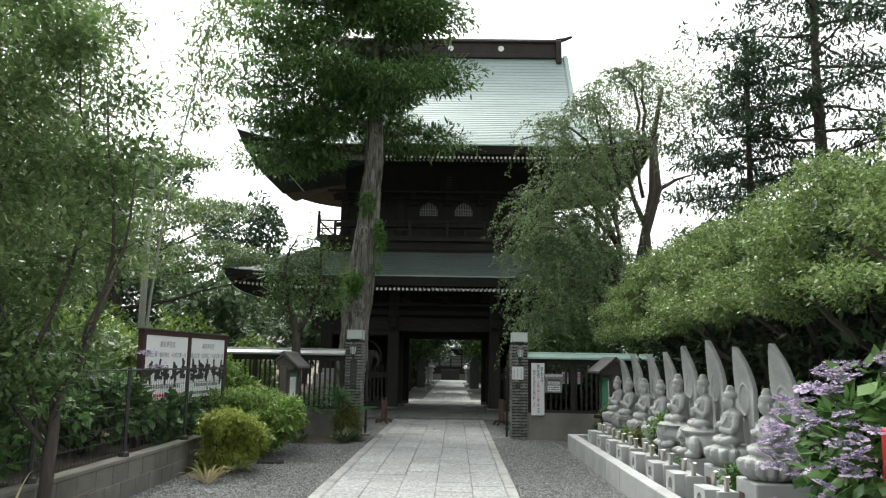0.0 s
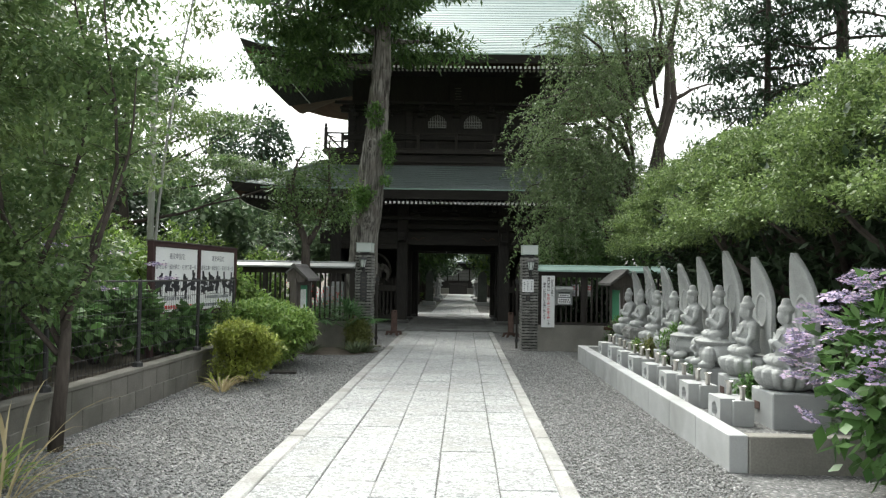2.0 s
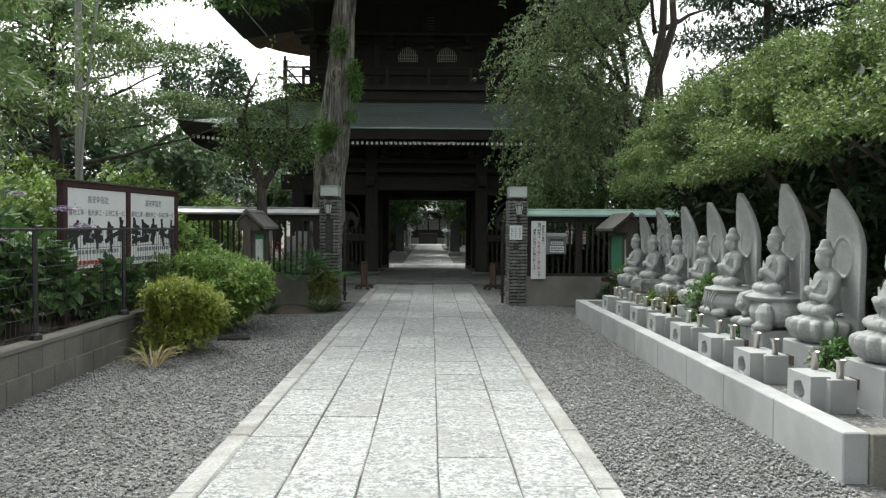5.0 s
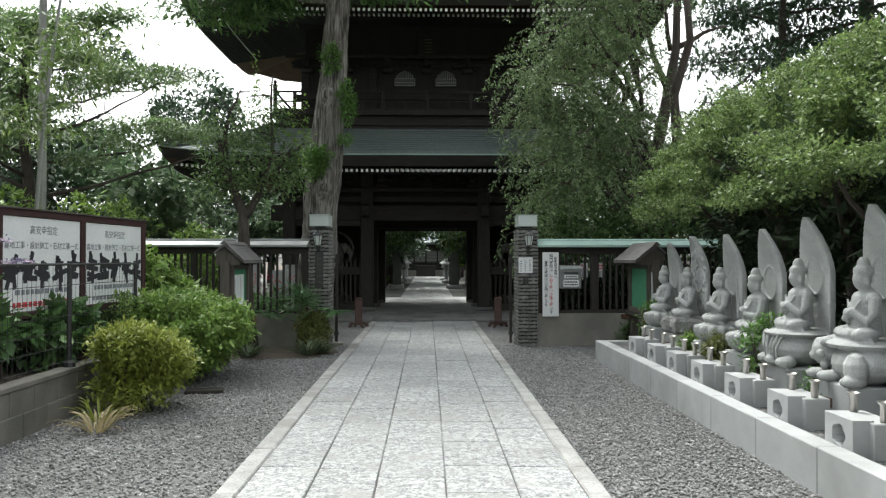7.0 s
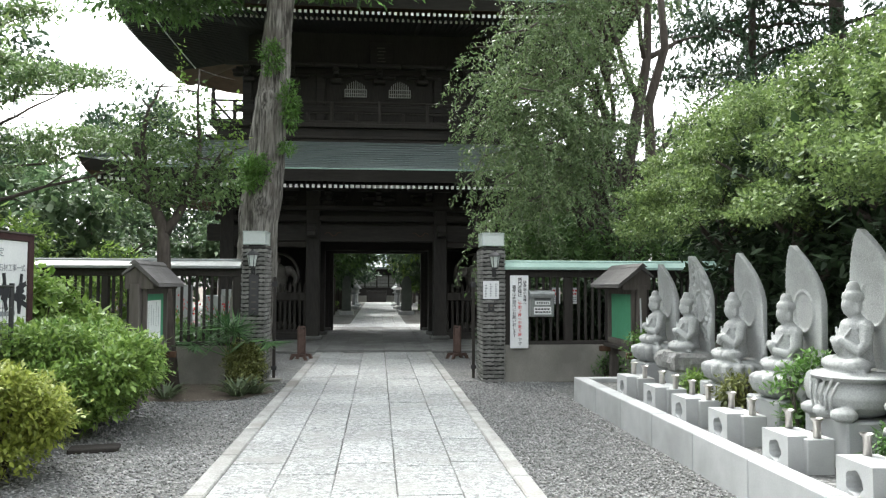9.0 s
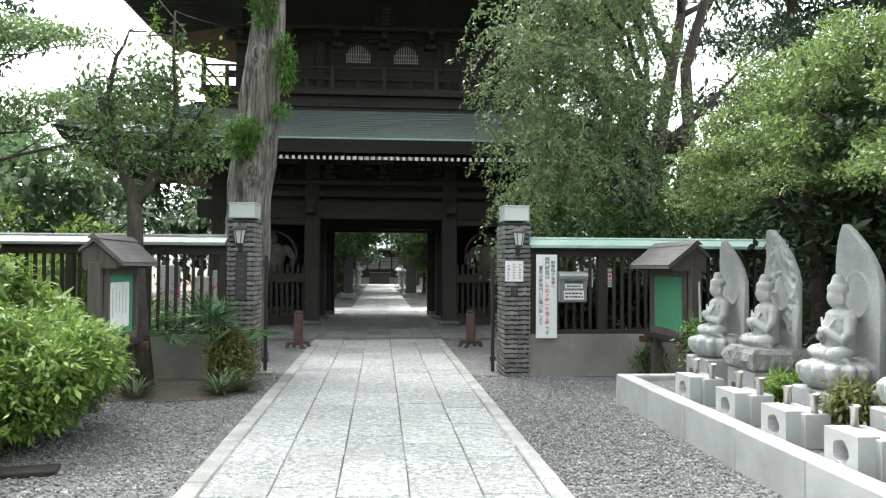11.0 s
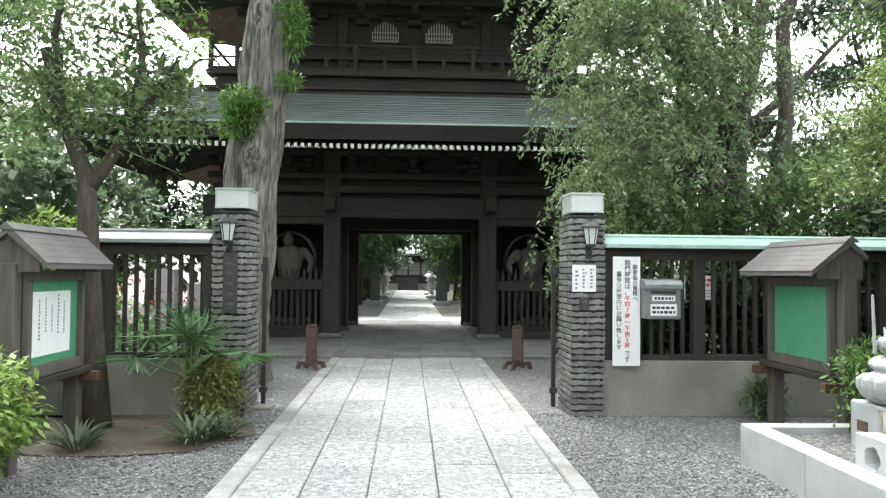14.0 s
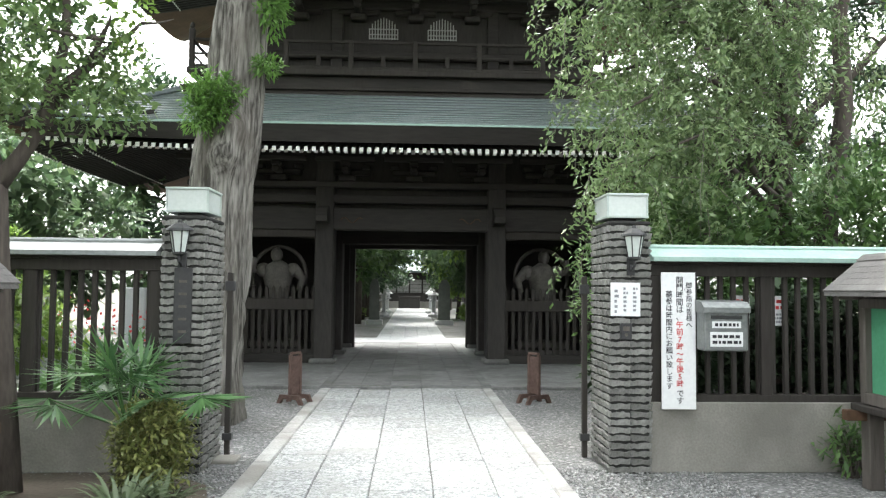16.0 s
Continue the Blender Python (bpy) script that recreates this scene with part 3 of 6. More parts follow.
g = Geo()
n = 22
ring = [(-2.8 + 1.1 * math.cos(a) * (1 + 0.25 * noise.noise(Vector((math.cos(a) * 2, math.sin(a) * 2, 1)))), 15.55 + 0.85 * math.sin(a) * (1 + 0.3 * noise.noise(Vector((math.cos(a) * 2, math.sin(a) * 2, 5)))), 0.012) for a in [2 * math.pi * i / n for i in range(n)]]
g.add(ring + [(-2.8, 15.55, 0.035)], [(i, (i + 1) % n, n) for i in range(n)])
solid("soil_patch", g, SOIL, "patch of bare brown earth before the palisade", "ground", kind="structure", smooth=True)


# ---- the two-storeyed temple gate ----
gate = thing("temple_gate", (XC, 0, 0), "two-storeyed black timber temple gate with patinated copper roofs", "temple gate")
GF, GB, GM = 25.0, 29.0, 27.0   # front and back post lines, middle
EF = 22.6                       # front edge of the lower eaves
HX = 3.75                       # corner posts
floor = part("stone_floor", Geo().box(-5.2, 5.2, 21.45, GB + 1.6, -0.1, 0.05, 0.01), GATEFLOOR, gate, "worn grey stone apron under the gate, colour darkened for eaves shade")
me = Geo().box(-0.17, 0.17, -0.17, 0.17, 0.05, 4.4, 0.02).mesh("post", WOOD)
base = Geo().box(-0.24, 0.24, -0.24, 0.24, 0.05, 0.14, 0.02).mesh("post_base", GATEFLOOR)
for y in (GF, GM, GB):
    for x in (-HX, -1.64, 1.55, HX):
        ob = part("post", me, None, gate)
        ob.location = (x, y, 0)
        b = part("post_base", base, None, gate)
        b.location = (x, y, 0)
for y in (GF, GM, GB):
    part("lintel", Geo().box(-HX - 0.5, HX + 0.5, y - 0.13, y + 0.13, 2.50 if y == GF else 2.36, 2.92, 0.02), WOODX, gate)
    part("tie_beam", Geo().box(-HX - 0.3, HX + 0.3, y - 0.16, y + 0.16, 3.0, 3.16, 0.02), WOODX, gate)
    part("head_plate", Geo().box(-HX - 0.4, HX + 0.4, y - 0.2, y + 0.2, 3.28, 3.4, 0.02), WOODX, gate)
# carved nosing and arch of the middle beam
for sx in (-1, 1):
    part("carved_nosing", Geo().prism([(GF - 0.62, 2.62), (GF - 0.66, 2.72), (GF - 0.58, 2.86), (GF - 0.42, 2.80), (GF - 0.3, 2.92), (GF - 0.1, 2.92), (GF - 0.1, 2.6), (GF - 0.35, 2.58)], "x", sx * 1.6 - 0.10 - 0.045, sx * 1.6 + 0.10 - 0.045), WOODX, gate)
    part("beam_scroll", Geo().tube([(sx * (1.3 - 0.05 * k) - 0.045, GF - 0.135, 2.68 + 0.05 * math.sin(k * 1.1)) for k in range(9)], [0.012] * 9, 5), WOODB, gate)
# brackets under the eaves
blk = Geo().box(-0.16, 0.16, -0.16, 0.16, 0, 0.13, 0.03).box(-0.42, 0.42, -0.07, 0.07, 0.13, 0.24, 0.03).box(-0.07, 0.07, -0.5, 0.3, 0.13, 0.24, 0.03)
for dx in (-0.36, 0, 0.36):
    blk.box(dx - 0.085, dx + 0.085, -0.085, 0.085, 0.24, 0.33, 0.02)
blk.box(-0.085, 0.085, -0.5, -0.33, 0.24, 0.33, 0.02).box(-0.55, 0.55, -0.48, -0.36, 0.33, 0.43, 0.02)
bmesh_bracket = blk.mesh("bracket", WOODX)
for z, hx, ys in ((3.4, HX, (GF,)), (6.72, 3.4, (25.75,))):
    for y in ys:
        for i in range(7):
            ob = part("bracket", bmesh_bracket, None, gate)
            ob.location = (-hx + 2 * hx * i / 6, y, z)
part("frieze", Geo().box(-HX, HX, GF + 0.1, GF + 0.16, 2.9, 4.3), WOOD, gate)
# side walls and niches
for sx in (-1, 1):
    part("side_wall", Geo().box(sx * HX - 0.06, sx * HX + 0.06, GF, GB, 0.05, 4.3), WOOD, gate)
    x0, x1 = (-HX, -1.64) if sx < 0 else (1.55, HX)
    part("niche_back", Geo().box(x0, x1, GM - 0.05, GM + 0.05, 0.05, 4.3), WOOD, gate)
    part("back_wall", Geo().box(x0, x1, GB - 0.05, GB + 0.05, 0.05, 4.3), WOOD, gate)
    part("inner_wall", Geo().box((x1 if sx < 0 else x0) - 0.04, (x1 if sx < 0 else x0) + 0.04, GF, GM, 0.05, 4.3), WOOD, gate)
    part("inner_wall", Geo().box((x1 if sx < 0 else x0) - 0.04, (x1 if sx < 0 else x0) + 0.04, GM, GB, 0.05, 4.3), WOOD, gate)
    part("niche_sill", Geo().box(x0, x1, GF - 0.09, GF + 0.09, 0.05, 0.21, 0.01), WOODX, gate)
    part("niche_rail", Geo().box(x0, x1, GF - 0.08, GF + 0.08, 1.02, 1.22, 0.01), FENCEW, gate)
    part("niche_head", Geo().box(x0, x1, GF - 0.07, GF + 0.07, 2.36, 2.5, 0.01), FENCEW, gate)
    part("niche_floor", Geo().box(x0, x1, GF, GM, 0.05, 0.3), WOODX, gate)
    me = Geo().box(-0.03, 0.03, -0.025, 0.025, 0.21, 1.02, 0.005).mesh("slat", FENCEW)
    tip = Geo().prism([(-0.03, 1.22), (-0.03, 1.40), (0, 1.46), (0.03, 1.40), (0.03, 1.22)], "y", -0.02, 0.02).mesh("slat_tip", FENCEW)
    n = 15
    for i in range(n):
        x = x0 + 0.2 + (x1 - x0 - 0.4) * i / (n - 1)
        for m in (me, tip):
            ob = part(m.name.split(".")[0], m, None, gate)
            ob.location = (x, GF, 0)
    part("curved_brace", Geo().tube([(x0 + 0.2, GF, 2.36), ((x0 + x1) / 2, GF, 2.44), (x1 - 0.2, GF, 2.36)], [0.03, 0.05, 0.03], 6), FENCEW, gate)
for xa, xb in ((-1.64, -1.353), (1.272, 1.55)):
    part("door_jamb", Geo().box(xa, xb, GB - 0.12, GB + 0.12, 0.05, 2.9, 0.01), WOOD, gate)
part("passage_ceiling", Geo().box(-1.64, 1.55, GF + 0.2, GB, 2.98, 3.05), WOOD, gate)
part("gallery_floor", Geo().box(-HX, HX, GF, GB, 4.3, 4.4), WOOD, gate)


def hip_rows(ex, f0, b0, tx, f1, b1, z0, z1, lift, s_list, power):
    """Rings of a hipped roof from its eaves to its top; each ring runs round front, right, back, left."""
    rings = []
    n = 24
    for s in s_list:
        hx = ex + (tx - ex) * s
        fy, by = f0 + (f1 - f0) * s, b0 + (b1 - b0) * s
        z = z0 + (z1 - z0) * s ** power
        ring = []
        for k in range(n):
            u = -1 + 2 * k / n
            ring.append((hx * u, fy, u))
        for k in range(n):
            u = -1 + 2 * k / n
            ring.append((hx, fy + (by - fy) * (u + 1) / 2, u))
        for k in range(n):
            u = 1 - 2 * k / n
            ring.append((hx * u, by, u))
        for k in range(n):
            u = 1 - 2 * k / n
            ring.append((-hx, fy + (by - fy) * (u + 1) / 2, u))
        rings.append([(x, y, z + lift * abs(u) ** 5 * (1 - s) ** 2) for x, y, u in ring])
    return rings


def stepped(rings, drop):
    """Courses of a roof: each laps over the one below by drop."""
    g = Geo()
    n = len(rings[0])
    for a, b in zip(rings, rings[1:]):
        vs = [(x, y, z + drop) for x, y, z in a] + [(x, y, z) for x, y, z in b] + list(a)
        fs = [(k, (k + 1) % n, n + (k + 1) % n, n + k) for k in range(n)] + [(2 * n + k, 2 * n + (k + 1) % n, (k + 1) % n, k) for k in range(n)]
        g.add(vs, fs)
    return g


def eaves(parent, ex, f0, b0, z, lift, depth, wx, fw, bw, name, zin):
    """Fascia, soffit and two tiers of white-tipped rafters along the front and the sides."""
    ring = hip_rows(ex, f0, b0, ex - 0.1, f0 + 0.1, b0 - 0.1, z, z, lift, [0, 1], 1)
    n = len(ring[0])
    g = Geo()
    up = [(x, y, zz + 0.012) for x, y, zz in ring[0]]
    inn = [(x * (1 - 0.14 / ex), y + (0.14 if y < GM else -0.14) * min(1, abs(y - GM) / (GM - f0) * 1.0), zz - depth) for x, y, zz in ring[0]]
    wal = [(max(-wx, min(wx, x)), max(fw, min(bw, y)), zin) for x, y, zz in ring[0]]
    g.add(up + inn, [(k, (k + 1) % n, n + (k + 1) % n, n + k) for k in range(n)])
    part("fascia", g, WOODX, parent)
    g = Geo()
    g.add(inn + wal, [(k, (k + 1) % n, n + (k + 1) % n, n + k) for k in range(n)])
    part("soffit", g, WOODB, parent, "brown timber soffit")
    for tier, (off, dz, w) in enumerate(((0.2, -depth - 0.10, 0.03), (0.95, -depth + 0.0, 0.030))):
        run = fw - f0 - off
        gg = Geo()
        gg.box(-w, w, 0.03, run, -0.035, 0.035)
        gg.box(-w, w, 0.0, 0.03, -0.035, 0.035, 0, 1)
        slope = (zin - (z + dz)) / max(run, 0.1) * 0.9
        gg.v = [(x, y, zz + slope * y) for x, y, zz in gg.v]
        me = gg.mesh("rafter", [WOODX, TIP])
        x = -ex + 0.3 + off * 0.6
        while x < ex - 0.3 - off * 0.6:
            u = abs(x / ex)
            ob = part("rafter", me, None, parent)
            ob.location = (x, f0 + off, z + dz + lift * u ** 5)
            x += 0.126
        for sx in (-1, 1):
            y = f0 + 0.5 + off * 0.6
            while y < GM + 1:
                u = abs((y - GM) / (GM - f0))
                ob = part("rafter", me, None, parent)
                ob.matrix_local = pose(sx * (ex - off), y, z + dz + lift * u ** 5, 0, 0, 90 if sx > 0 else -90)
                y += 0.126


rings = hip_rows(6.56, EF, 31.4, 4.3, 24.75, 29.25, 3.99, 5.0, 0.20, [i / 14 for i in range(15)], 1.25)
lower = part("lower_roof", stepped(rings[:2], 0.018), COPPERD, gate, "darkened copper skirt roof")
for a in range(1, 14):
    part("copper_course", stepped(rings[a:a + 2], 0.018), COPPERD, lower)
eaves(lower, 6.56, EF, 31.4, 3.98, 0.20, 0.25, HX + 0.1, GF - 0.1, GB + 0.1, "lower", 4.25)
part("verdigris_edge", Geo().box(-5.6, 5.6, EF - 0.012, EF + 0.03, 3.985, 4.02, 0.004), VERDI, lower)
for sx in (-1, 1):
    part("hip_ridge", Geo().tube([(sx * (6.5 - 2.2 * s), EF + 0.05 + 2.1 * s, 4.05 + 1.0 * s ** 1.25 + 0.20 * (1 - s) ** 2) for s in [i / 8 for i in range(9)]], [0.06] * 9, 6), COPPERD, lower)

# balcony and upper storey
UF, UB, UX = 25.8, 28.2, 3.45
part("roof_curb", Geo().box(-4.25, 4.25, 24.72, 24.84, 4.93, 5.06, 0.01).box(-4.3, 4.3, 24.66, 24.78, 5.06, 5.12, 0.01), FENCEW, gate)
part("balcony_base", Geo().box(-4.05, 4.05, 24.86, 29.1, 5.1, 5.36, 0.01), WOODX, gate)
part("balcony_deck", Geo().box(-4.2, 4.2, 24.72, 29.3, 5.36, 5.46, 0.01), FENCEW, gate)
for x in (-3.0, -1.0, 1.0, 3.0):
    part("frog_leg_strut", Geo().prism([(x - 0.34, 5.12), (x - 0.2, 5.19), (x - 0.08, 5.30), (x + 0.08, 5.30), (x + 0.2, 5.19), (x + 0.34, 5.12)], "y", 24.80, 24.87), FENCEW, gate)
rail = part("balcony_railing", Geo().box(-4.15, 4.15, 24.80, 24.86, 5.98, 6.03, 0.01).box(-4.15, 4.15, 24.81, 24.85, 5.72, 5.76, 0.008).box(-4.15, 4.15, 24.80, 24.88, 5.46, 5.54, 0.01), FENCEW, gate)
for sx in (-1, 1):
    part("side_rail", Geo().box(sx * 4.13 - 0.03, sx * 4.13 + 0.03, 24.8, 29.2, 5.98, 6.03, 0.01).box(sx * 4.13 - 0.02, sx * 4.13 + 0.02, 24.8, 29.2, 5.72, 5.76, 0.01), FENCEW, rail)
    part("corner_post", Geo().box(sx * 4.13 - 0.05, sx * 4.13 + 0.05, 24.78, 24.88, 5.46, 6.2, 0.01).lathe([(0.02, 0), (0.05, 0.04), (0.045, 0.08), (0.01, 0.13)], 8, (sx * 4.13, 24.83, 6.2)), FENCEW, rail)
for i in range(7):
    x = -3.6 + 1.2 * i
    part("rail_post", Geo().box(x - 0.045, x + 0.045, 24.79, 24.87, 5.46, 6.0 if i != 3 else 6.04, 0.008), FENCEW, rail)
    if i < 6:
        part("strut", Geo().box(x + 0.56, x + 0.64, 24.80, 24.86, 5.54, 5.74, 0.008), FENCEW, rail)
part("upper_wall", Geo().box(-UX, UX, UF, UB, 5.4, 8.2), WOOD, gate)
for x in (-UX, -1.55, 1.55, UX):
    part("upper_post", Geo().box(x - 0.12, x + 0.12, UF - 0.1, UF + 0.1, 5.46, 7.2, 0.02), WOODX, gate)
for z in (5.95, 6.95):
    part("upper_tie", Geo().box(-UX - 0.3, UX + 0.3, UF - 0.13, UF, z, z + 0.16, 0.02), WOODX, gate)
for cx in (-0.634, 0.533):
    # bell-shaped windows with pale lattice bars
    prof = [(-0.36, 6.36), (-0.34, 6.55), (-0.31, 6.68), (-0.22, 6.80), (-0.10, 6.86), (0, 6.90), (0.10, 6.86), (0.22, 6.80), (0.31, 6.68), (0.34, 6.55), (0.36, 6.36)]
    prof = [(x * 0.875, 6.37 + (z - 6.36) * 0.86) for x, z in prof]
    outer = [(cx + x * 1.12, 6.36 + (z - 6.36) * 1.09 - (0.03 if z < 6.4 else 0)) for x, z in prof]
    win = part("bell_window", Geo().prism(outer, "y", UF - 0.03, UF + 0.01), WOODX, gate)
    part("pane", Geo().prism([(cx + x, z) for x, z in prof], "y", UF - 0.036, UF - 0.02), FENCEW, win)
    for i in range(11):
        x = -0.28 + 0.056 * i
        top = np.interp(x, [p[0] for p in prof], [p[1] for p in prof]) - 0.02
        part("bar", Geo().box(cx + x - 0.011, cx + x + 0.011, UF - 0.055, UF - 0.037, 6.37, top), PALEBAR, win)
    for z in (6.39, 6.47, 6.58):
        part("cross_bar", Geo().box(cx - 0.29, cx + 0.29, UF - 0.052, UF - 0.038, z - 0.009, z + 0.009), PALEBAR, win)
plaque = thing("name_plaque", (XC + 0.05, UF - 0.3, 7.15), "dark upright name plaque with worn characters", "plaque")
part("board", Geo().box(-0.3, 0.3, -0.03, 0.03, 0, 0.62, 0.01), WOODX, plaque)
for k in range(5):
    part("stroke", Geo().box(-0.12 + 0.03 * (k % 2), 0.10 - 0.02 * (k % 3), -0.038, -0.031, 0.1 + 0.09 * k, 0.125 + 0.09 * k), NIO, plaque)

# upper roof: hipped below, gabled above
EX2, EF2, EB2, ZE, ZR = 6.25, 22.4, 31.6, 7.86, 12.45
GXT, SG = 4.1, 0.52
srow = [i / 40 for i in range(41)]


def roofz(s):
    return ZE + (ZR - ZE) * (0.62 * s + 0.38 * s ** 2.2)


courses = []
for side, (ye, sgn) in enumerate(((EF2, 1), (EB2, -1))):
    prev = None
    n = 28
    for s in srow:
        hx = EX2 + (GXT - EX2) * min(1, s / SG) ** 0.9
        y = ye + (GM - ye) * s
        row = []
        for k in range(n + 1):
            u = -1 + 2 * k / n
            row.append((hx * u, y, roofz(s) + 0.42 * abs(u) ** 5 * max(0, 1 - s / SG) ** 2))
        if prev:
            lo = [(x, yy, z + 0.022) for x, yy, z in prev]
            fs = [(k, k + 1, n + 2 + k, n + 1 + k) for k in range(n)] + [(2 * (n + 1) + k, 2 * (n + 1) + k + 1, k + 1, k) for k in range(n)]
            courses.append(Geo().add(lo + row + prev, fs))
        prev = row
for sx in (-1, 1):
    prev = None
    for i in range(17):
        s = SG * i / 16
        hx = EX2 + (GXT - EX2) * min(1, s / SG) ** 0.9
        y0, y1 = EF2 + (GM - EF2) * s, EB2 + (GM - EB2) * s
        row = []
        for k in range(17):
            u = -1 + 2 * k / 16
            row.append((sx * hx, y0 + (y1 - y0) * (u + 1) / 2, roofz(s) + 0.42 * abs(u) ** 5 * (1 - s / SG) ** 2))
        if prev:
            courses.append(Geo().add([(x, y, z + 0.02) for x, y, z in prev] + row, [(k, k + 1, 18 + k, 17 + k) for k in range(16)]))
        prev = row
upper = part("upper_roof", courses[0], COPPER, gate, "pale green patinated copper roof")
for c in courses[1:]:
    part("copper_course", c, COPPER, upper)
for sx in (-1, 1):
    tri = [(EF2 + (GM - EF2) * s, roofz(s) - 0.03) for s in [SG + (1 - SG) * i / 8 for i in range(9)]]
    tri += [(2 * GM - y, z) for y, z in tri[-2::-1]]
    part("gable_board", Geo().prism(tri, "x", sx * (GXT - 0.5) - 0.05, sx * (GXT - 0.5) + 0.05), WOODB, upper)
    part("bargeboard", Geo().tube([(sx * (GXT + 0.01), y, z + 0.02) for y, z in tri], [0.11] * len(tri), 6), COPPER, upper)
eaves(upper, EX2, EF2, EB2, ZE - 0.01, 0.42, 0.2, UX + 0.1, UF - 0.1, UB + 0.1, "upper", 8.15)
part("verdigris_edge", Geo().box(-5.0, 5.0, EF2 - 0.012, EF2 + 0.03, ZE, ZE + 0.035, 0.004), VERDI, upper)
ridge = part("ridge", Geo().box(-3.75, 3.75, GM - 0.2, GM + 0.2, 12.35, 12.5, 0.02).box(-3.75, 3.75, GM - 0.15, GM + 0.15, 12.5, 12.92, 0.01).box(-3.85, 3.85, GM - 0.24, GM + 0.24, 12.92, 13.0, 0.02), FENCEW, upper, "dark boxed ridge")
part("ridge_roll", Geo().tube([(-3.85, GM, 13.03), (3.85, GM, 13.03)], [0.1, 0.1], 10), FENCEW, ridge)
for sx in (-1, 1):
    part("ridge_end", Geo().box(sx * 3.85 - 0.1, sx * 3.85 + 0.1, GM - 0.34, GM + 0.34, 12.1, 12.98, 0.04), FENCEW, ridge)
    part("ridge_horn", Geo().tube([(sx * 3.8, GM, 13.08), (sx * 4.1, GM, 13.13), (sx * 4.35, GM, 13.24)], [0.09, 0.07, 0.05], 8), FENCEW, ridge)
for x in (-1.8, 0, 1.8):
    part("crest", Geo().lathe([(0.1, 0), (0.1, 0.02)], 16), TIP, ridge).matrix_local = pose(x, GM - 0.15, 12.7, 90)


# guardian statues in the niches, plain carved shapes
def guardian(x, s):
    g = Geo()
    for sx in (-1, 1):
        g.tube([(sx * 0.28, 0, 0.0), (sx * 0.26, -0.05, 0.45), (sx * 0.16, 0, 0.95)], [0.11, 0.14, 0.19], 10)
        g.tube([(sx * 0.36, 0, 1.62), (sx * 0.58, -0.08, 1.38 + 0.2 * (sx == s)), (sx * 0.52, -0.22, 1.12 + 0.72 * (sx == s))], [0.13, 0.10, 0.07], 8)
        g.ball((sx * 0.33, 0, 1.58), 0.17)
    g.tube([(0, 0, 0.85), (0, 0, 1.1), (0, -0.02, 1.4), (0, 0, 1.66), (0, 0, 1.8)], [0.26, 0.27, 0.33, 0.30, 0.1], 14)
    g.ball((0.03 * s, -0.05, 1.93), (0.14, 0.15, 0.17))
    g.ball((0.03 * s, 0.0, 2.09), 0.06)
    pts = [(0.62 * math.cos(a), 0.16, 1.45 + 0.68 * math.sin(a)) for a in [-0.35 + (math.pi + 0.7) * i / 14 for i in range(15)]]
    g.tube(pts, [0.045] * 15, 6)
    g.tube([(-0.3, -0.1, 0.95), (-0.36, -0.2, 0.5), (-0.46, -0.1, 0.1)], [0.12, 0.09, 0.02], 6)
    g.tube([(0.3, -0.1, 0.95), (0.36, -0.2, 0.5), (0.46, -0.1, 0.1)], [0.12, 0.09, 0.02], 6)
    g.box(-0.6, 0.6, -0.4, 0.4, -0.2, 0.02, 0.05)
    g.v = [(a * 0.85, b * 0.85, c * 0.85) for a, b, c in g.v]
    return solid("guardian_statue", g, NIO, "weathered grey carved wooden temple guardian figure", "statue", "guardians of the gate", at=(x, GF + 0.75, 0.42), smooth=True)


guardian(XC - 2.62, -1)
guardian(XC + 2.55, 1)


# ---- trees and shrubs ----
def foliage(name, lumps, count, per, spread, size, wide, material, shell=0.5, flat=0.6, squash=1.0, jitter=0.35):
    c, pos, way = clumps(lumps, count, per, spread, shell, flat, squash)
    return leaf_mesh(name, pos, way, size * (1 + jitter * RNG.normal(size=len(pos))).clip(0.4, 1.8), wide, material, flat)


# tall conifer beside the left pillar
KY = 18.8
kt = [(-2.58, KY, -0.1), (-2.50, KY, 0.8), (-2.45, KY, 2.2), (-2.32, KY, 3.6), (-2.20, KY, 5.0), (-2.08, KY, 6.4), (-2.1, KY, 8.0), (-2.0, KY, 10.0), (-1.9, KY, 12.5)]
kl = []
kc = []
for i in range(30):
    a = i * 2.4 + 0.4
    z = 6.4 + 6.4 * (i / 29) ** 0.9 + (0.95 if math.cos(a) > 0.1 and i < 18 else 0)
    r = (3.0 if z < 9.5 else 3.0 - (z - 9.5) * 0.55) * random.uniform(0.75, 1.05)
    e = (-2.7 + r * math.cos(a), KY + r * math.sin(a) * 0.8, z + 0.1 + random.uniform(-0.3, 0.6))
    kl.append(((-2.1, KY, z - 0.2), e, 0.09))
    for f in (0.45, 0.72, 1.0):
        kc.append((-2.7 + f * r * math.cos(a), KY + f * r * 0.8 * math.sin(a), z + 0.2 * f - 0.35, 0.95, 0.95, 0.34))
kc += [(-3.4, KY - 0.4, 6.6, 0.9, 0.8, 0.25), (-4.2, KY, 6.9, 0.8, 0.8, 0.25), (-3.0, KY - 0.9, 7.0, 0.8, 0.7, 0.22), (-4.7, KY + 0.3, 7.5, 0.7, 0.7, 0.25)]
kc += [(-2.3, KY, 12.6, 1.3, 1.3, 1.2)]
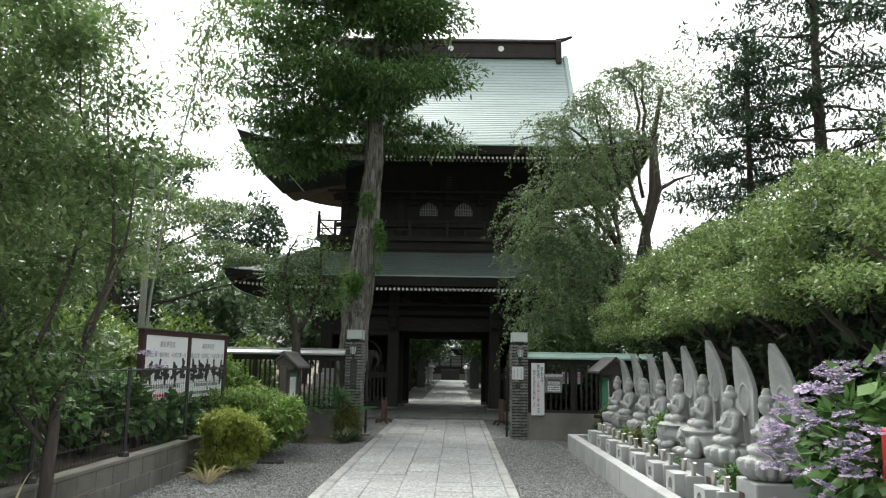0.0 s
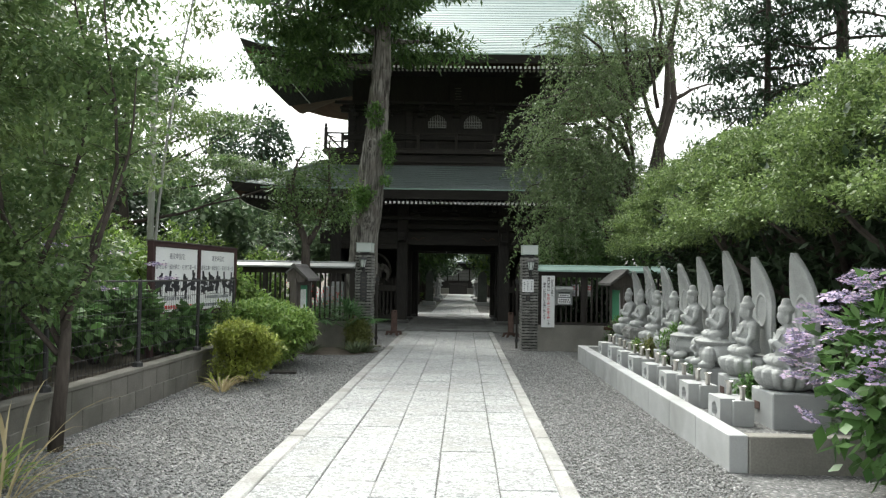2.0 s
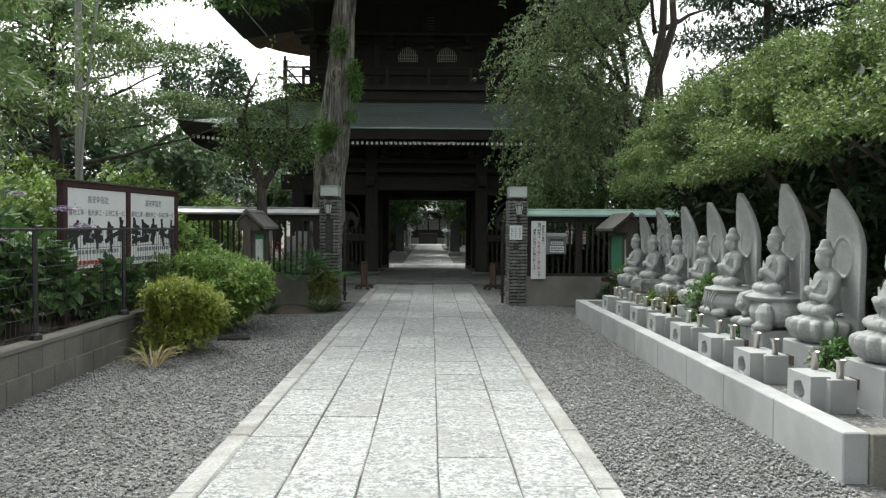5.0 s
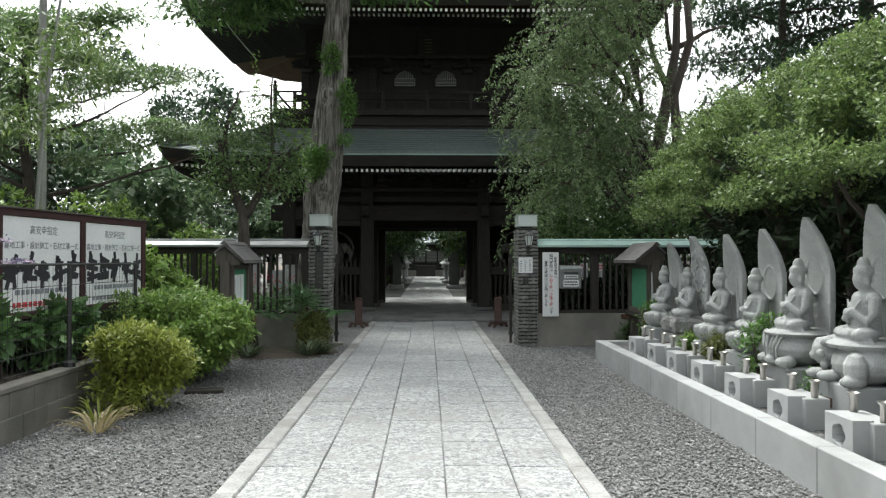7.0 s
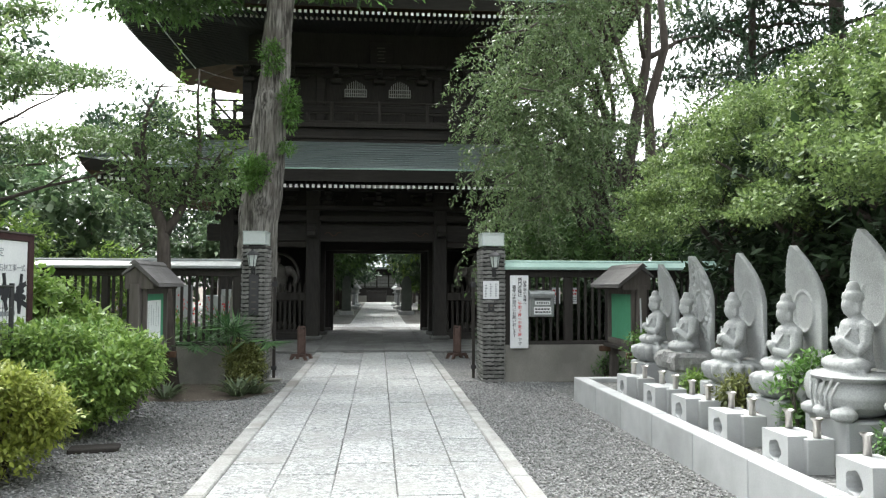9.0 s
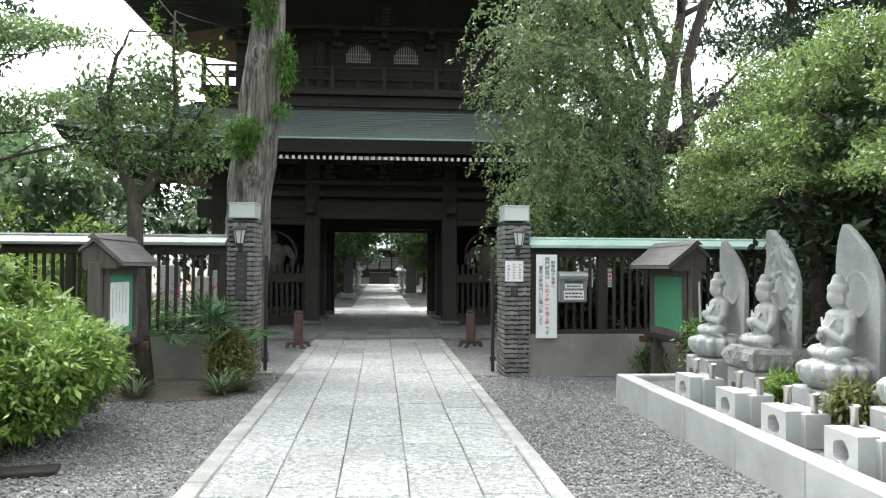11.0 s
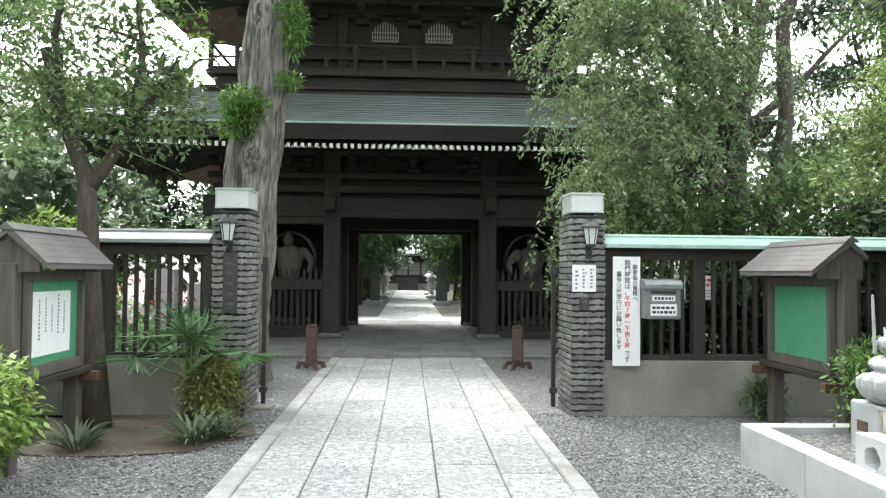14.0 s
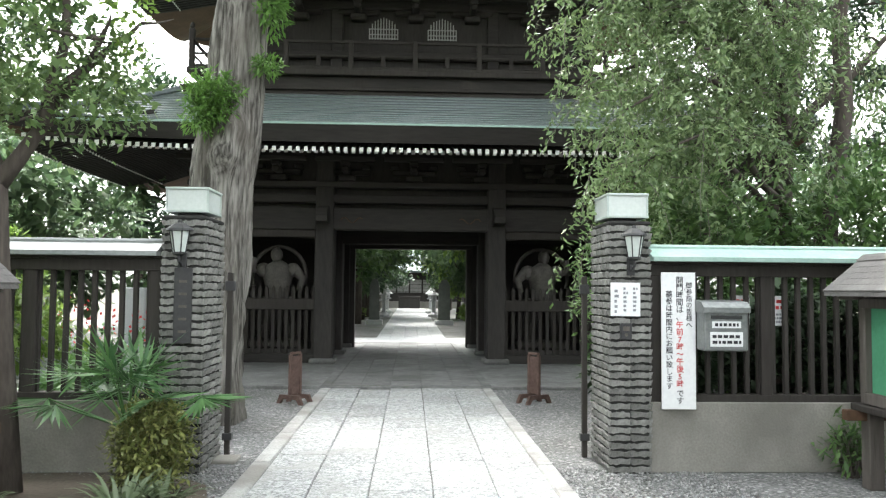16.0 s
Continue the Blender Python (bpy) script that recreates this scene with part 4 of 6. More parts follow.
# fluted trunk of the conifer
fl = Geo()
vs, fs, NS = [], [], 64
kz = [0.07 * i - 0.1 for i in range(110)]
for z in kz:
    cx = float(np.interp(z, [p[2] for p in kt], [p[0] for p in kt]))
    r = float(np.interp(z, [-0.1, 0.6, 1.5, 2.7, 4.3, 6.4, 8.0], [0.46, 0.37, 0.335, 0.31, 0.27, 0.225, 0.17]))
    for q in range(NS):
        w = 2 * math.pi * q / NS
        c, s = math.cos(w), math.sin(w)
        rr = r * (1 + 0.16 * noise.noise(Vector((c * 1.2, s * 1.2, z * 0.9))) + 0.22 * noise.noise(Vector((c * 4.2, s * 4.2, z * 0.45 + 7))) + 0.13 * noise.noise(Vector((c * 10, s * 10, z * 1.6 + 3))) + 0.05 * noise.noise(Vector((c * 7, s * 7, z * 7))))
        for kz0, kw, ks in ((2.78, -1.45, 0.16), (3.05, -1.2, 0.12), (1.5, -1.3, 0.10), (4.6, -1.7, 0.12)):
            dw = (w - kw + math.pi) % (2 * math.pi) - math.pi
            rr += ks * math.exp(-((z - kz0) / 0.16) ** 2 - (dw / 0.45) ** 2)
        vs.append((cx + rr * c, KY + rr * s, z))
for i in range(len(kz) - 1):
    for q in range(NS):
        fs.append((i * NS + q, i * NS + (q + 1) % NS, (i + 1) * NS + (q + 1) % NS, (i + 1) * NS + q))
fl.add(vs, fs)
kt = [p for p in kt if p[2] > 6]
kaya = tree("conifer_tree", (0, 0, 0), "tall broad conifer with peeling grey trunk beside the pillar", "tree", kt, 0.2, 0.10, kl,
            [("crown", foliage("crown", kc, 5600, 16, 0.14, 0.15, 0.30, LEAF_KAYA, 0.15, 0.9, 0.45))], BARK, sides=16)
part("main_trunk", fl, BARK, kaya, "fluted grey trunk with peeling bark", smooth=True)
part("trunk_shoots", foliage("trunk_shoots", [(-2.44, KY - 0.42, 3.42, 0.28, 0.22, 0.20), (-2.50, KY - 0.42, 3.22, 0.24, 0.2, 0.22), (-1.90, KY - 0.3, 4.45, 0.17, 0.2, 0.42), (-1.92, KY - 0.25, 3.75, 0.14, 0.15, 0.1), (-2.2, KY - 0.3, 5.3, 0.2, 0.2, 0.3)], 520, 10, 0.035, 0.075, 0.28, LEAF_SHOOT, 0.1, 0.9), None, kaya, "fresh green shoots on the trunk")


# weeping cherry right of the gate
def weeping(name, at, label, trunk, r0, arches, strands, length, material, seed):
    random.seed(seed)
    t = thing(name, at, label, "tree")
    part("trunk", Geo().tube(trunk, taper(r0, r0 * 0.4, len(trunk)), 10, wob=0.25), BARKD, t, smooth=True)
    P, W = [], []
    tw = Geo()
    for a, b, r in arches:
        a, b = Vector(a), Vector(b)
        pts = []
        for i in range(10):
            s = i / 9
            p = a.lerp(b, s)
            p.z += math.sin(math.pi * s) * 0.9 * r + 0.06 * random.uniform(-1, 1)
            p.x += 0.1 * random.uniform(-1, 1)
            pts.append(p)
        part("limb", Geo().tube(pts, taper(0.055, 0.012, 10), 6), BARKD, t, smooth=True)
        knots = [random.uniform(0.35, 1.0) ** 0.7 for _ in range(7)]
        for k in range(strands):
            s = min(1.0, max(0.25, random.choice(knots) + random.gauss(0, 0.025)))
            i = min(8, int(s * 9))
            q = pts[i].lerp(pts[i + 1], s * 9 - i)
            q = q + Vector((random.gauss(0, 0.17), random.gauss(0, 0.2), random.gauss(0, 0.10)))
            L = length * random.uniform(0.35, 1.0)
            d = Vector((random.gauss(-0.1, 0.6), random.gauss(-0.1, 0.6), 0.35))
            line = []
            p = q.copy()
            n = max(4, int(L / 0.22))
            for j in range(n):
                line.append(p.copy())
                d = (d * 0.72 + Vector((random.gauss(0, 0.07), random.gauss(0, 0.07), -0.30))).normalized()
                p = p + d * 0.22
            if line[-1].z < at[2] + 0.9 or k % 3 == 0:
                tw.tube(line, taper(0.007, 0.003, n), 3)
            for j in range(n - 1):
                for h in range(13):
                    P.append(line[j].lerp(line[j + 1], random.random()) + Vector((random.gauss(0, 0.03), random.gauss(0, 0.03), 0)))
                    W.append((random.gauss(0, 0.75), random.gauss(0, 0.75), -0.6 + random.gauss(0, 0.3)))
    P, W = np.array([tuple(p) for p in P]), np.array(W)
    part("twigs", tw, BARKM, t)
    part("crown", leaf_mesh("crown", P, W, 0.068 * (1 + 0.25 * RNG.normal(size=len(P))).clip(0.5, 1.6), 0.36, material, 0.1), None, t)
    return t


WT = [(4.4, 19.4, -0.1), (4.45, 19.4, 1.2), (4.6, 19.5, 2.4), (4.8, 19.5, 3.6), (4.7, 19.4, 4.8), (5.0, 19.3, 5.9), (4.9, 19.3, 7.2)]
arch = []
random.seed(5)
for ex, top, drops in ((1.25, 6.7, 3), (1.75, 7.1, 4), (2.4, 7.6, 4), (3.1, 8.0, 4), (3.9, 8.6, 2), (4.6, 9.2, 1), (1.3, 4.8, 2), (1.5, 4.0, 2), (2.2, 4.2, 2), (2.9, 4.4, 2)):
    for d in range(drops):
        ez = top - 1.35 * d + random.uniform(-0.25, 0.25)
        ey = 17.4 + 0.45 * abs(ex - 2.0) + random.uniform(-0.3, 0.5)
        arch.append(((4.0 if ex < 3.5 else 4.7, 19.4, min(7.0, ez * 0.8)), (ex + random.uniform(-0.15, 0.25), ey, ez), random.uniform(0.5, 0.9)))
weeping("weeping_cherry", (0, 0, 0), "large weeping cherry hanging over the entrance fence", WT, 0.16, arch, 36, 2.1, LEAF_CHERRY, 11)
T2 = [(4.7, 21.0, -0.1), (4.7, 21.0, 2.0), (4.75, 21.0, 3.6), (5.0, 21.0, 4.8), (5.25, 21.0, 6.2), (5.3, 21.0, 7.6), (5.6, 21.0, 9.2)]
tree("leaning_tree", (0, 0, 0), "dark leaning tree with open boughs behind the fence", "tree", T2, 0.20, 0.06,
     [((4.75, 21.0, 3.6), (6.6, 20.6, 5.4), 0.10), ((5.1, 21.0, 5.2), (4.1, 21.0, 8.0), 0.10), ((5.25, 21.0, 6.2), (6.5, 21.2, 6.8), 0.08), ((4.7, 21.0, 2.9), (3.9, 20.4, 5.6), 0.09)],
     [("crown", foliage("crown", [(4.6, 21, 8.6, 1.5, 1.2, 0.8), (6.5, 20.7, 5.5, 0.4, 0.5, 0.2), (5.5, 21.0, 7.9, 1.0, 0.9, 0.7), (5.9, 21.0, 8.8, 1.0, 0.9, 0.6), (3.6, 20.6, 4.4, 1.2, 0.8, 1.0), (2.6, 20.2, 3.4, 0.9, 0.8, 0.9), (5.9, 21.0, 9.4, 1.3, 1.2, 0.7), (4.2, 21.2, 6.6, 1.0, 0.8, 0.8)], 1050, 12, 0.15, 0.085, 0.4, LEAF_CHERRY, 0.1, 0.7))], BARKD)
random.seed(35)
for tx, ty, th, reach, low in ((3.6, 20.2, 6.2, 1.4, 1.9), (6.3, 19.6, 4.6, 1.6, 1.9), (8.2, 21.4, 4.4, 1.6, 1.8)):
    lm, lu = [], []
    for i in range(13):
        f = i / 12
        ang = i * 2.4 + tx
        e = (reach * (1 - 0.5 * f) * math.cos(ang), 0.8 * reach * (1 - 0.5 * f) * math.sin(ang), low + (th - low) * f + random.uniform(-0.2, 0.4))
        lm.append(((0.05, 0, max(0.9, e[2] - 0.9)), e, 0.05))
        for q in (0.6, 1.0):
            lu.append((e[0] * q, e[1] * q, e[2] - 0.3 * (1 - q), 0.52, 0.52, 0.26))
    tree("fence_side_tree", (tx, ty, 0), "dark leafy tree with slender trunk behind the palisade", "tree",
         [(0, 0, -0.1), (0.05, 0, th * 0.3), (-0.05, 0, th * 0.65), (0.05, 0, th)], 0.13, 0.04, lm,
         [("crown", foliage("crown", lu, 560, 12, 0.10, 0.085, 0.36, LEAF_KAYA, 0.0, 0.5, 0.8))], BARKD, "trees behind the palisade")
# dark shrubs behind the right fence
for x, y, rx, rz, m in ((2.6, 18.8, 1.1, 1.25, LEAF_KAYA), (4.6, 18.4, 1.4, 1.35, LEAF_KAYA), (6.5, 18.5, 1.6, 1.8, LEAF_CEDAR)):
    s = thing("fence_shrub", (x, y, 0), "dense dark green shrub behind the palisade", "shrub", "shrubs behind the palisade")
    part("stem", Geo().tube([(0, 0, 0), (0.05, 0, 0.8), (0, 0.1, 1.5)], [0.06, 0.05, 0.03], 6), BARKD, s)
    part("leaves", foliage("leaves", [(0, 0, 1.5, rx, 0.9, rz)], 750, 13, 0.11, 0.10, 0.42, m, 0.35, 0.7), None, s)


# clipped evergreen row over the statues
def hedge_tree(y, k):
    random.seed(40 + k)
    t = thing("clipped_evergreen", (3.75, y, 0), "clipped spreading evergreen with pale new growth above the statues", "tree", "clipped evergreens")
    part("trunk", Geo().tube([(0, 0, 0), (0.05, 0.03, 0.9), (-0.05, 0, 1.8), (0, 0, 2.7)], [0.12, 0.10, 0.09, 0.05], 8, wob=0.2), BARKD, t, smooth=True)
    for a in range(7):
        w = a * 0.9 + k
        part("limb", Geo().tube(limb((0, 0, 1.3 + 0.1 * a), (0.95 * math.cos(w), 0.95 * math.sin(w), 2.2 + 0.08 * a)), taper(0.045, 0.012, 7), 5), BARKD, t)
    lum = []
    for a in range(96):
        w = random.uniform(0, 2 * math.pi)
        h = random.random()
        r = (1.32 - 0.75 * h ** 1.5) * random.uniform(0.72, 1.0)
        lum.append((r * math.cos(w), r * math.sin(w) * 0.95, 2.05 + 1.3 * h + random.uniform(-0.09, 0.09), 0.25, 0.25, 0.095))
    part("crown", foliage("crown", lum, 4700, 9, 0.036, 0.036, 0.5, LEAF_HEDGE, 0.2, 0.3, 0.6), None, t)
    # dark-coloured infill stands for the shade below the crown, behind the statues
    part("inner_foliage", foliage("inner_foliage", [(0.2, 0, 2.5, 0.95, 1.1, 0.55), (0.45, 0, 1.5, 0.6, 1.0, 1.1), (0.0, 0, 1.75, 0.45, 0.9, 0.3)], 720, 9, 0.12, 0.11, 0.45, LEAF_SHADE, 0.0, 0.6), None, t, "infill foliage coloured dark to stand for shade under the crown")


for k in range(7):
    hedge_tree(5.2 + 1.42 * k, k)
# hedge in the same leaf, its colour darkened as shade
bh = thing("evergreen_hedge", (5.2, 10, 0), "dense evergreen hedge closing off the bed, leaf colour darkened as shade", "hedge", kind="stuff")
part("leaves", foliage("leaves", [(0, y, 1.3, 0.5, 1.0, 1.4) for y in range(-7, 9)], 2600, 10, 0.14, 0.13, 0.45, LEAF_SHADE, 0.0, 0.6), None, bh)


# conifers far right
def cedar(x, y, h, r, label, z0=0.25):
    tp = [(0, 0, -0.1), (0.05, 0, h * 0.3), (-0.05, 0, h * 0.6), (0, 0, h)]
    lm, lu = [], []
    n = int(h * 2.2)
    for i in range(n):
        f = i / n
        z = h * (z0 + (1 - z0) * f)
        a = i * 2.4
        rr = r * (1 - f ** 1.6) * random.uniform(0.7, 1.1) + 0.3
        e = (rr * math.cos(a), rr * math.sin(a), z - 0.12 * rr + 0.3)
        lm.append(((0, 0, z), e, 0.06))
        for q in (0.5, 0.95):
            lu.append((e[0] * q, e[1] * q, z + (e[2] - z) * q, 0.36 * rr + 0.2, 0.36 * rr + 0.2, 0.2 + 0.03 * rr))
    return tree("cedar_tree", (x, y, 0), label, "tree", tp, h * 0.019, 0.05, lm, [("crown", foliage("crown", lu, int(h * 150), 10, 0.13, 0.18, 0.32, LEAF_CEDAR, 0.0, 0.9, 0.5))], BARKD, "tall cedars")


random.seed(21)
cedar(9.1, 24.0, 12.0, 2.8, "tall dark cedar with layered boughs and bare lower trunk", 0.33)
cedar(11.3, 24.0, 18.0, 4.2, "tall dark cedar with layered boughs and bare lower trunk", 0.42)


# left side: small tree by the fence, near tree, bamboo, spreading tree
tree("fence_tree", (-3.2, 15.75, 0), "small leafy tree with dark forked trunk before the fence", "tree",
     [(0.1, 0, -0.05), (0.05, 0, 0.7), (0, 0, 1.4), (-0.02, 0, 2.15), (-0.25, 0.05, 2.7), (-0.4, 0, 3.3)], 0.14, 0.05,
     [((0, 0, 2.1), (0.7, -0.1, 3.1), 0.075), ((-0.2, 0, 2.6), (-0.6, 0.1, 3.2), 0.06), ((-0.3, 0, 3.0), (0.0, -0.3, 4.0), 0.05), ((0.4, 0, 2.75), (0.9, 0.1, 3.25), 0.05), ((0.3, 0, 2.5), (0.5, -0.3, 4.2), 0.05)],
     [("crown", foliage("crown", [(0.1, 0, 3.15, 0.5, 0.5, 0.5), (0.5, 0, 2.95, 0.4, 0.45, 0.45), (0.3, -0.1, 3.65, 0.45, 0.45, 0.4), (-0.35, 0, 2.9, 0.4, 0.45, 0.35), (0.72, 0, 2.75, 0.25, 0.3, 0.3), (0.15, -0.1, 2.6, 0.45, 0.4, 0.25), (-0.45, 0, 3.4, 0.4, 0.4, 0.35), (-0.6, 0, 2.6, 0.3, 0.3, 0.2)], 560, 10, 0.085, 0.062, 0.5, LEAF_PEAR, 0.1, 0.6)),
      ("upright_shoots", foliage("upright_shoots", [(x, -0.1, z, 0.05, 0.05, 0.45) for x, z in ((0.75, 3.6), (0.95, 3.5), (0.85, 3.2), (0.2, 4.2))], 110, 4, 0.04, 0.05, 0.5, LEAF_BRIGHT, 0.0, 0.6))], BARKD)
random.seed(33)
garden_crown = []
for i in range(46):
    h = random.random()
    reach = 0.95 * math.sin(math.pi * (0.12 + 0.8 * h)) + 0.1
    garden_crown.append((-0.35 + reach * random.uniform(-1.1, 0.85), random.uniform(-0.6, 0.7), 1.35 + 3.5 * h, 0.34, 0.34, 0.24))
tree("garden_tree", (-3.42, 6.66, 0), "small garden tree with low branching trunk by the wall", "tree",
     [(0, 0, -0.05), (0.03, 0, 0.5), (0.05, 0.02, 0.95), (0.0, 0.1, 1.15)], 0.062, 0.045,
     [((0.03, 0, 1.0), (0.45, 0.2, 2.5), 0.028), ((0.0, 0.05, 0.85), (-0.5, -0.1, 2.1), 0.03), ((0, 0, 0.8), (-0.9, 0.3, 1.9), 0.026), ((-0.2, 0, 1.5), (-0.1, 0.2, 4.3), 0.028), ((0.2, 0.1, 1.6), (0.55, 0.1, 3.2), 0.022), ((-0.5, 0, 1.9), (-0.9, 0.1, 4.0), 0.022), ((0.0, 0, 1.1), (0.3, -0.1, 3.9), 0.028)],
     [("crown", foliage("crown", garden_crown, 3500, 9, 0.085, 0.066, 0.46, LEAF_PEAR, 0.0, 0.7))], BARKD)


def bamboo(x, y, h, lean):
    b = thing("bamboo_culm", (x, y, 0.3), "tall green bamboo culm with feathery leaves", "bamboo", "bamboo grove")
    pts = [(lean * (z / h) ** 2, 0.25 * lean * (z / h) ** 2, z) for z in [h * i / 12 for i in range(13)]]
    part("culm", Geo().tube(pts, taper(0.035, 0.008, 13), 7), POLE if lean > 0.9 else BARKM, b, smooth=True)
    lu = []
    for i in range(44):
        f = random.uniform(0.28, 1.0)
        a = random.uniform(0, 6.3)
        r = random.uniform(0.2, 0.9) * (1.15 - f)
        lu.append((lean * f * f + r * math.cos(a) * 1.3, 0.25 * lean * f * f + r * math.sin(a), h * f - 0.2 * r, 0.42, 0.42, 0.16))
    part("leaves", foliage("leaves", lu, 520, 10, 0.14, 0.14, 0.19, LEAF_BAMBOO, 0.0, 0.8, 0.6), None, b)


random.seed(9)
for x, y, h, l in ((-5.6, 14.0, 9.0, 1.2), (-6.6, 10.4, 7.5, 0.5), (-7.6, 10.0, 8.2, 0.4), (-6.3, 12.0, 7.0, 0.6), (-8.6, 11.0, 8.5, 0.7), (-7.4, 12.8, 8.0, -0.3), (-9.4, 13.5, 8.6, 0.6), (-5.6, 8.2, 6.8, -0.3), (-6.6, 8.3, 7.6, 0.1), (-10.2, 11.5, 8.5, 0.2), (-7.0, 11.4, 8.0, 0.3), (-8.2, 9.2, 8.6, 0.4), (-9.2, 9.8, 9.0, 0.5), (-8.0, 13.8, 8.4, 0.8), (-5.9, 10.8, 6.4, 0.2), (-10.6, 13.0, 9.2, 0.5), (-7.2, 7.4, 7.6, 0.2)):
    bamboo(x, y, h, l)
random.seed(34)
tiers, boughs = [], []
for i in range(15):
    ang = i * 2.4
    f = i / 14
    z = 3.1 + 3.6 * f
    dx, dy = math.cos(ang), math.sin(ang)
    r = (5.3 if dx > 0 else 3.4) * (1 - 0.55 * f ** 2) * random.uniform(0.8, 1.0)
    rise = 1.3 * (1 - 0.6 * f)
    boughs.append(((0.1, 0, z - 0.3), (r * dx, 0.7 * r * dy, z + rise * 0.75), 0.055 - 0.025 * f))
    for q in (0.3, 0.5, 0.68, 0.84, 1.0):
        tiers.append((r * q * dx, 0.7 * r * q * dy, z + rise * math.sin(q * 2.0) - 0.1, 0.75 - 0.2 * q, 0.75 - 0.2 * q, 0.15))
tree("spreading_tree", (-9.6, 21.5, 0), "broad spreading tree with tiered leafy boughs", "tree",
     [(0, 0, -0.1), (0.1, 0, 1.6), (0.2, 0, 3.0), (0, 0, 4.6), (0.2, 0, 6.9)], 0.24, 0.06, boughs,
     [("crown", foliage("crown", tiers, 4600, 12, 0.14, 0.085, 0.45, LEAF_PEAR, 0.0, 0.9, 0.35))], BARKD)
pole = thing("utility_pole", (-6.45, 16.0, 0), "slim grey metal utility pole among the trees", "pole")
part("shaft", Geo().tube([(0, 0, 0), (0, 0, 5.9)], [0.075, 0.06], 10), POLE, pole)
part("collar", Geo().lathe([(0.09, 0), (0.09, 0.06)], 10, (0, 0, 5.0)), POLE, pole)

# distant woods
random.seed(77)


def far_tree(x, y, h, r, m, name="woodland_tree"):
    lu = [(random.gauss(0, r * 0.42), random.gauss(0, r * 0.42), h * random.uniform(0.35, 0.95), r * 0.42, r * 0.42, r * 0.28) for _ in range(13)]
    lu = [(a, b, c, d * (1.25 - c / h * 0.7), e * (1.25 - c / h * 0.7), f) for a, b, c, d, e, f in lu]
    return tree(name, (x, y, 0), "leafy woodland tree beyond the precinct fence", "tree", [(0, 0, -0.1), (0.1, 0, h * 0.4), (0, 0, h * 0.8)], h * 0.025, 0.05,
                [((0, 0, h * 0.4), (r * 0.6, 0, h * 0.6), 0.08), ((0, 0, h * 0.45), (-r * 0.6, 0.3, h * 0.65), 0.08)],
                [("crown", foliage("crown", lu, int(260 * r), 8, 0.2, 0.25, 0.5, m, 0.15, 0.8, 0.7))], BARKD, "woodland trees")


for x, y, h, r, m in ((-8.2, 27, 4.2, 2.4, LEAF_FAR), (-11, 30, 6.0, 3.0, LEAF_FAR), (-14.5, 28, 8.0, 3.4, LEAF_CEDAR), (-16, 36, 12, 4.0, LEAF_CEDAR), (-10.5, 40, 10, 3.8, LEAF_CEDAR), (-7.5, 44, 9, 3.5, LEAF_CEDAR), (-21, 32, 11, 4.0, LEAF_FAR), (-20, 22, 9, 3.6, LEAF_FAR), (-15.5, 18, 7.5, 3.0, LEAF_FAR), (-13, 14, 6.5, 2.6, LEAF_FAR), (-26, 40, 14, 5, LEAF_CEDAR), (-13, 8, 6.0, 2.4, LEAF_FAR), (12, 34, 6, 3, LEAF_FAR), (8.5, 36, 5.5, 2.8, LEAF_FAR), (17, 30, 7, 3.5, LEAF_CEDAR), (9.0, 17.5, 3.6, 2.0, LEAF_PEAR), (12.5, 15, 4.5, 2.4, LEAF_CEDAR), (16, 21, 6, 3, LEAF_CEDAR)):
    far_tree(x, y, h, r, m)


# rounded shrubs and beds
def bush(name, x, y, z, r, h, m, n, size, label, wide=0.42, cat="shrub"):
    b = thing(name, (x, y, z), label, cat)
    for k in range(9):
        a = k * 0.7
        g = Geo().tube(limb((0.04 * math.cos(a), 0.04 * math.sin(a), 0), (r * 0.6 * math.cos(a), r * 0.6 * math.sin(a), h * 0.65), 5), taper(0.016, 0.006, 5), 5)
        part("stem", g, BARKD, b)
    lobes = [(0, 0, h * 0.5, r * 0.62, r * 0.62, h * 0.3), (0.2 * r, -0.3 * r, h * 0.26, r * 0.55, r * 0.5, h * 0.18), (-0.3 * r, -0.2 * r, h * 0.26, r * 0.5, r * 0.5, h * 0.18)]
    for k in range(17):
        a, f = k * 2.4, random.uniform(0.0, 1.0)
        q = r * (0.74 - 0.5 * f * f) * random.uniform(0.8, 1.15)
        lobes.append((q * math.cos(a), q * math.sin(a), h * (0.34 + 0.44 * f), r * 0.36, r * 0.36, h * 0.17))
    part("leaves", foliage("leaves", lobes, n, 11, 0.045, size, wide, m, 0.3, 1.1, 0.6), None, b)
    return b


random.seed(3)
bush("golden_azalea", -3.1, 11.0, 0.0, 0.50, 0.92, LEAF_YELLOW, 1900, 0.048, "yellow-green clipped azalea at the end of the block wall")
bush("azalea_bush", -3.3, 12.9, 0.0, 0.88, 1.30, LEAF_AZALEA, 2900, 0.058, "bright green azalea before the notice board")
bush("azalea_bush", -3.25, 13.45, 0.0, 0.62, 1.12, LEAF_AZALEA, 1700, 0.058, "bright green azalea before the notice board")
bush("pillar_azalea", -2.14, 15.80, 0.0, 0.28, 0.66, LEAF_OLIVE, 900, 0.040, "small olive azalea at the foot of the pillar")
for x, y, r, h in ((-4.5, 14.75, 0.75, 1.75), (-5.7, 14.9, 0.9, 1.95), (-4.1, 15.6, 0.5, 1.2)):
    bush("fence_side_shrub", x, y, 0, r, h, LEAF_AZALEA, 420, 0.11, "broad-leaved bright green shrub before the palisade", 0.5)
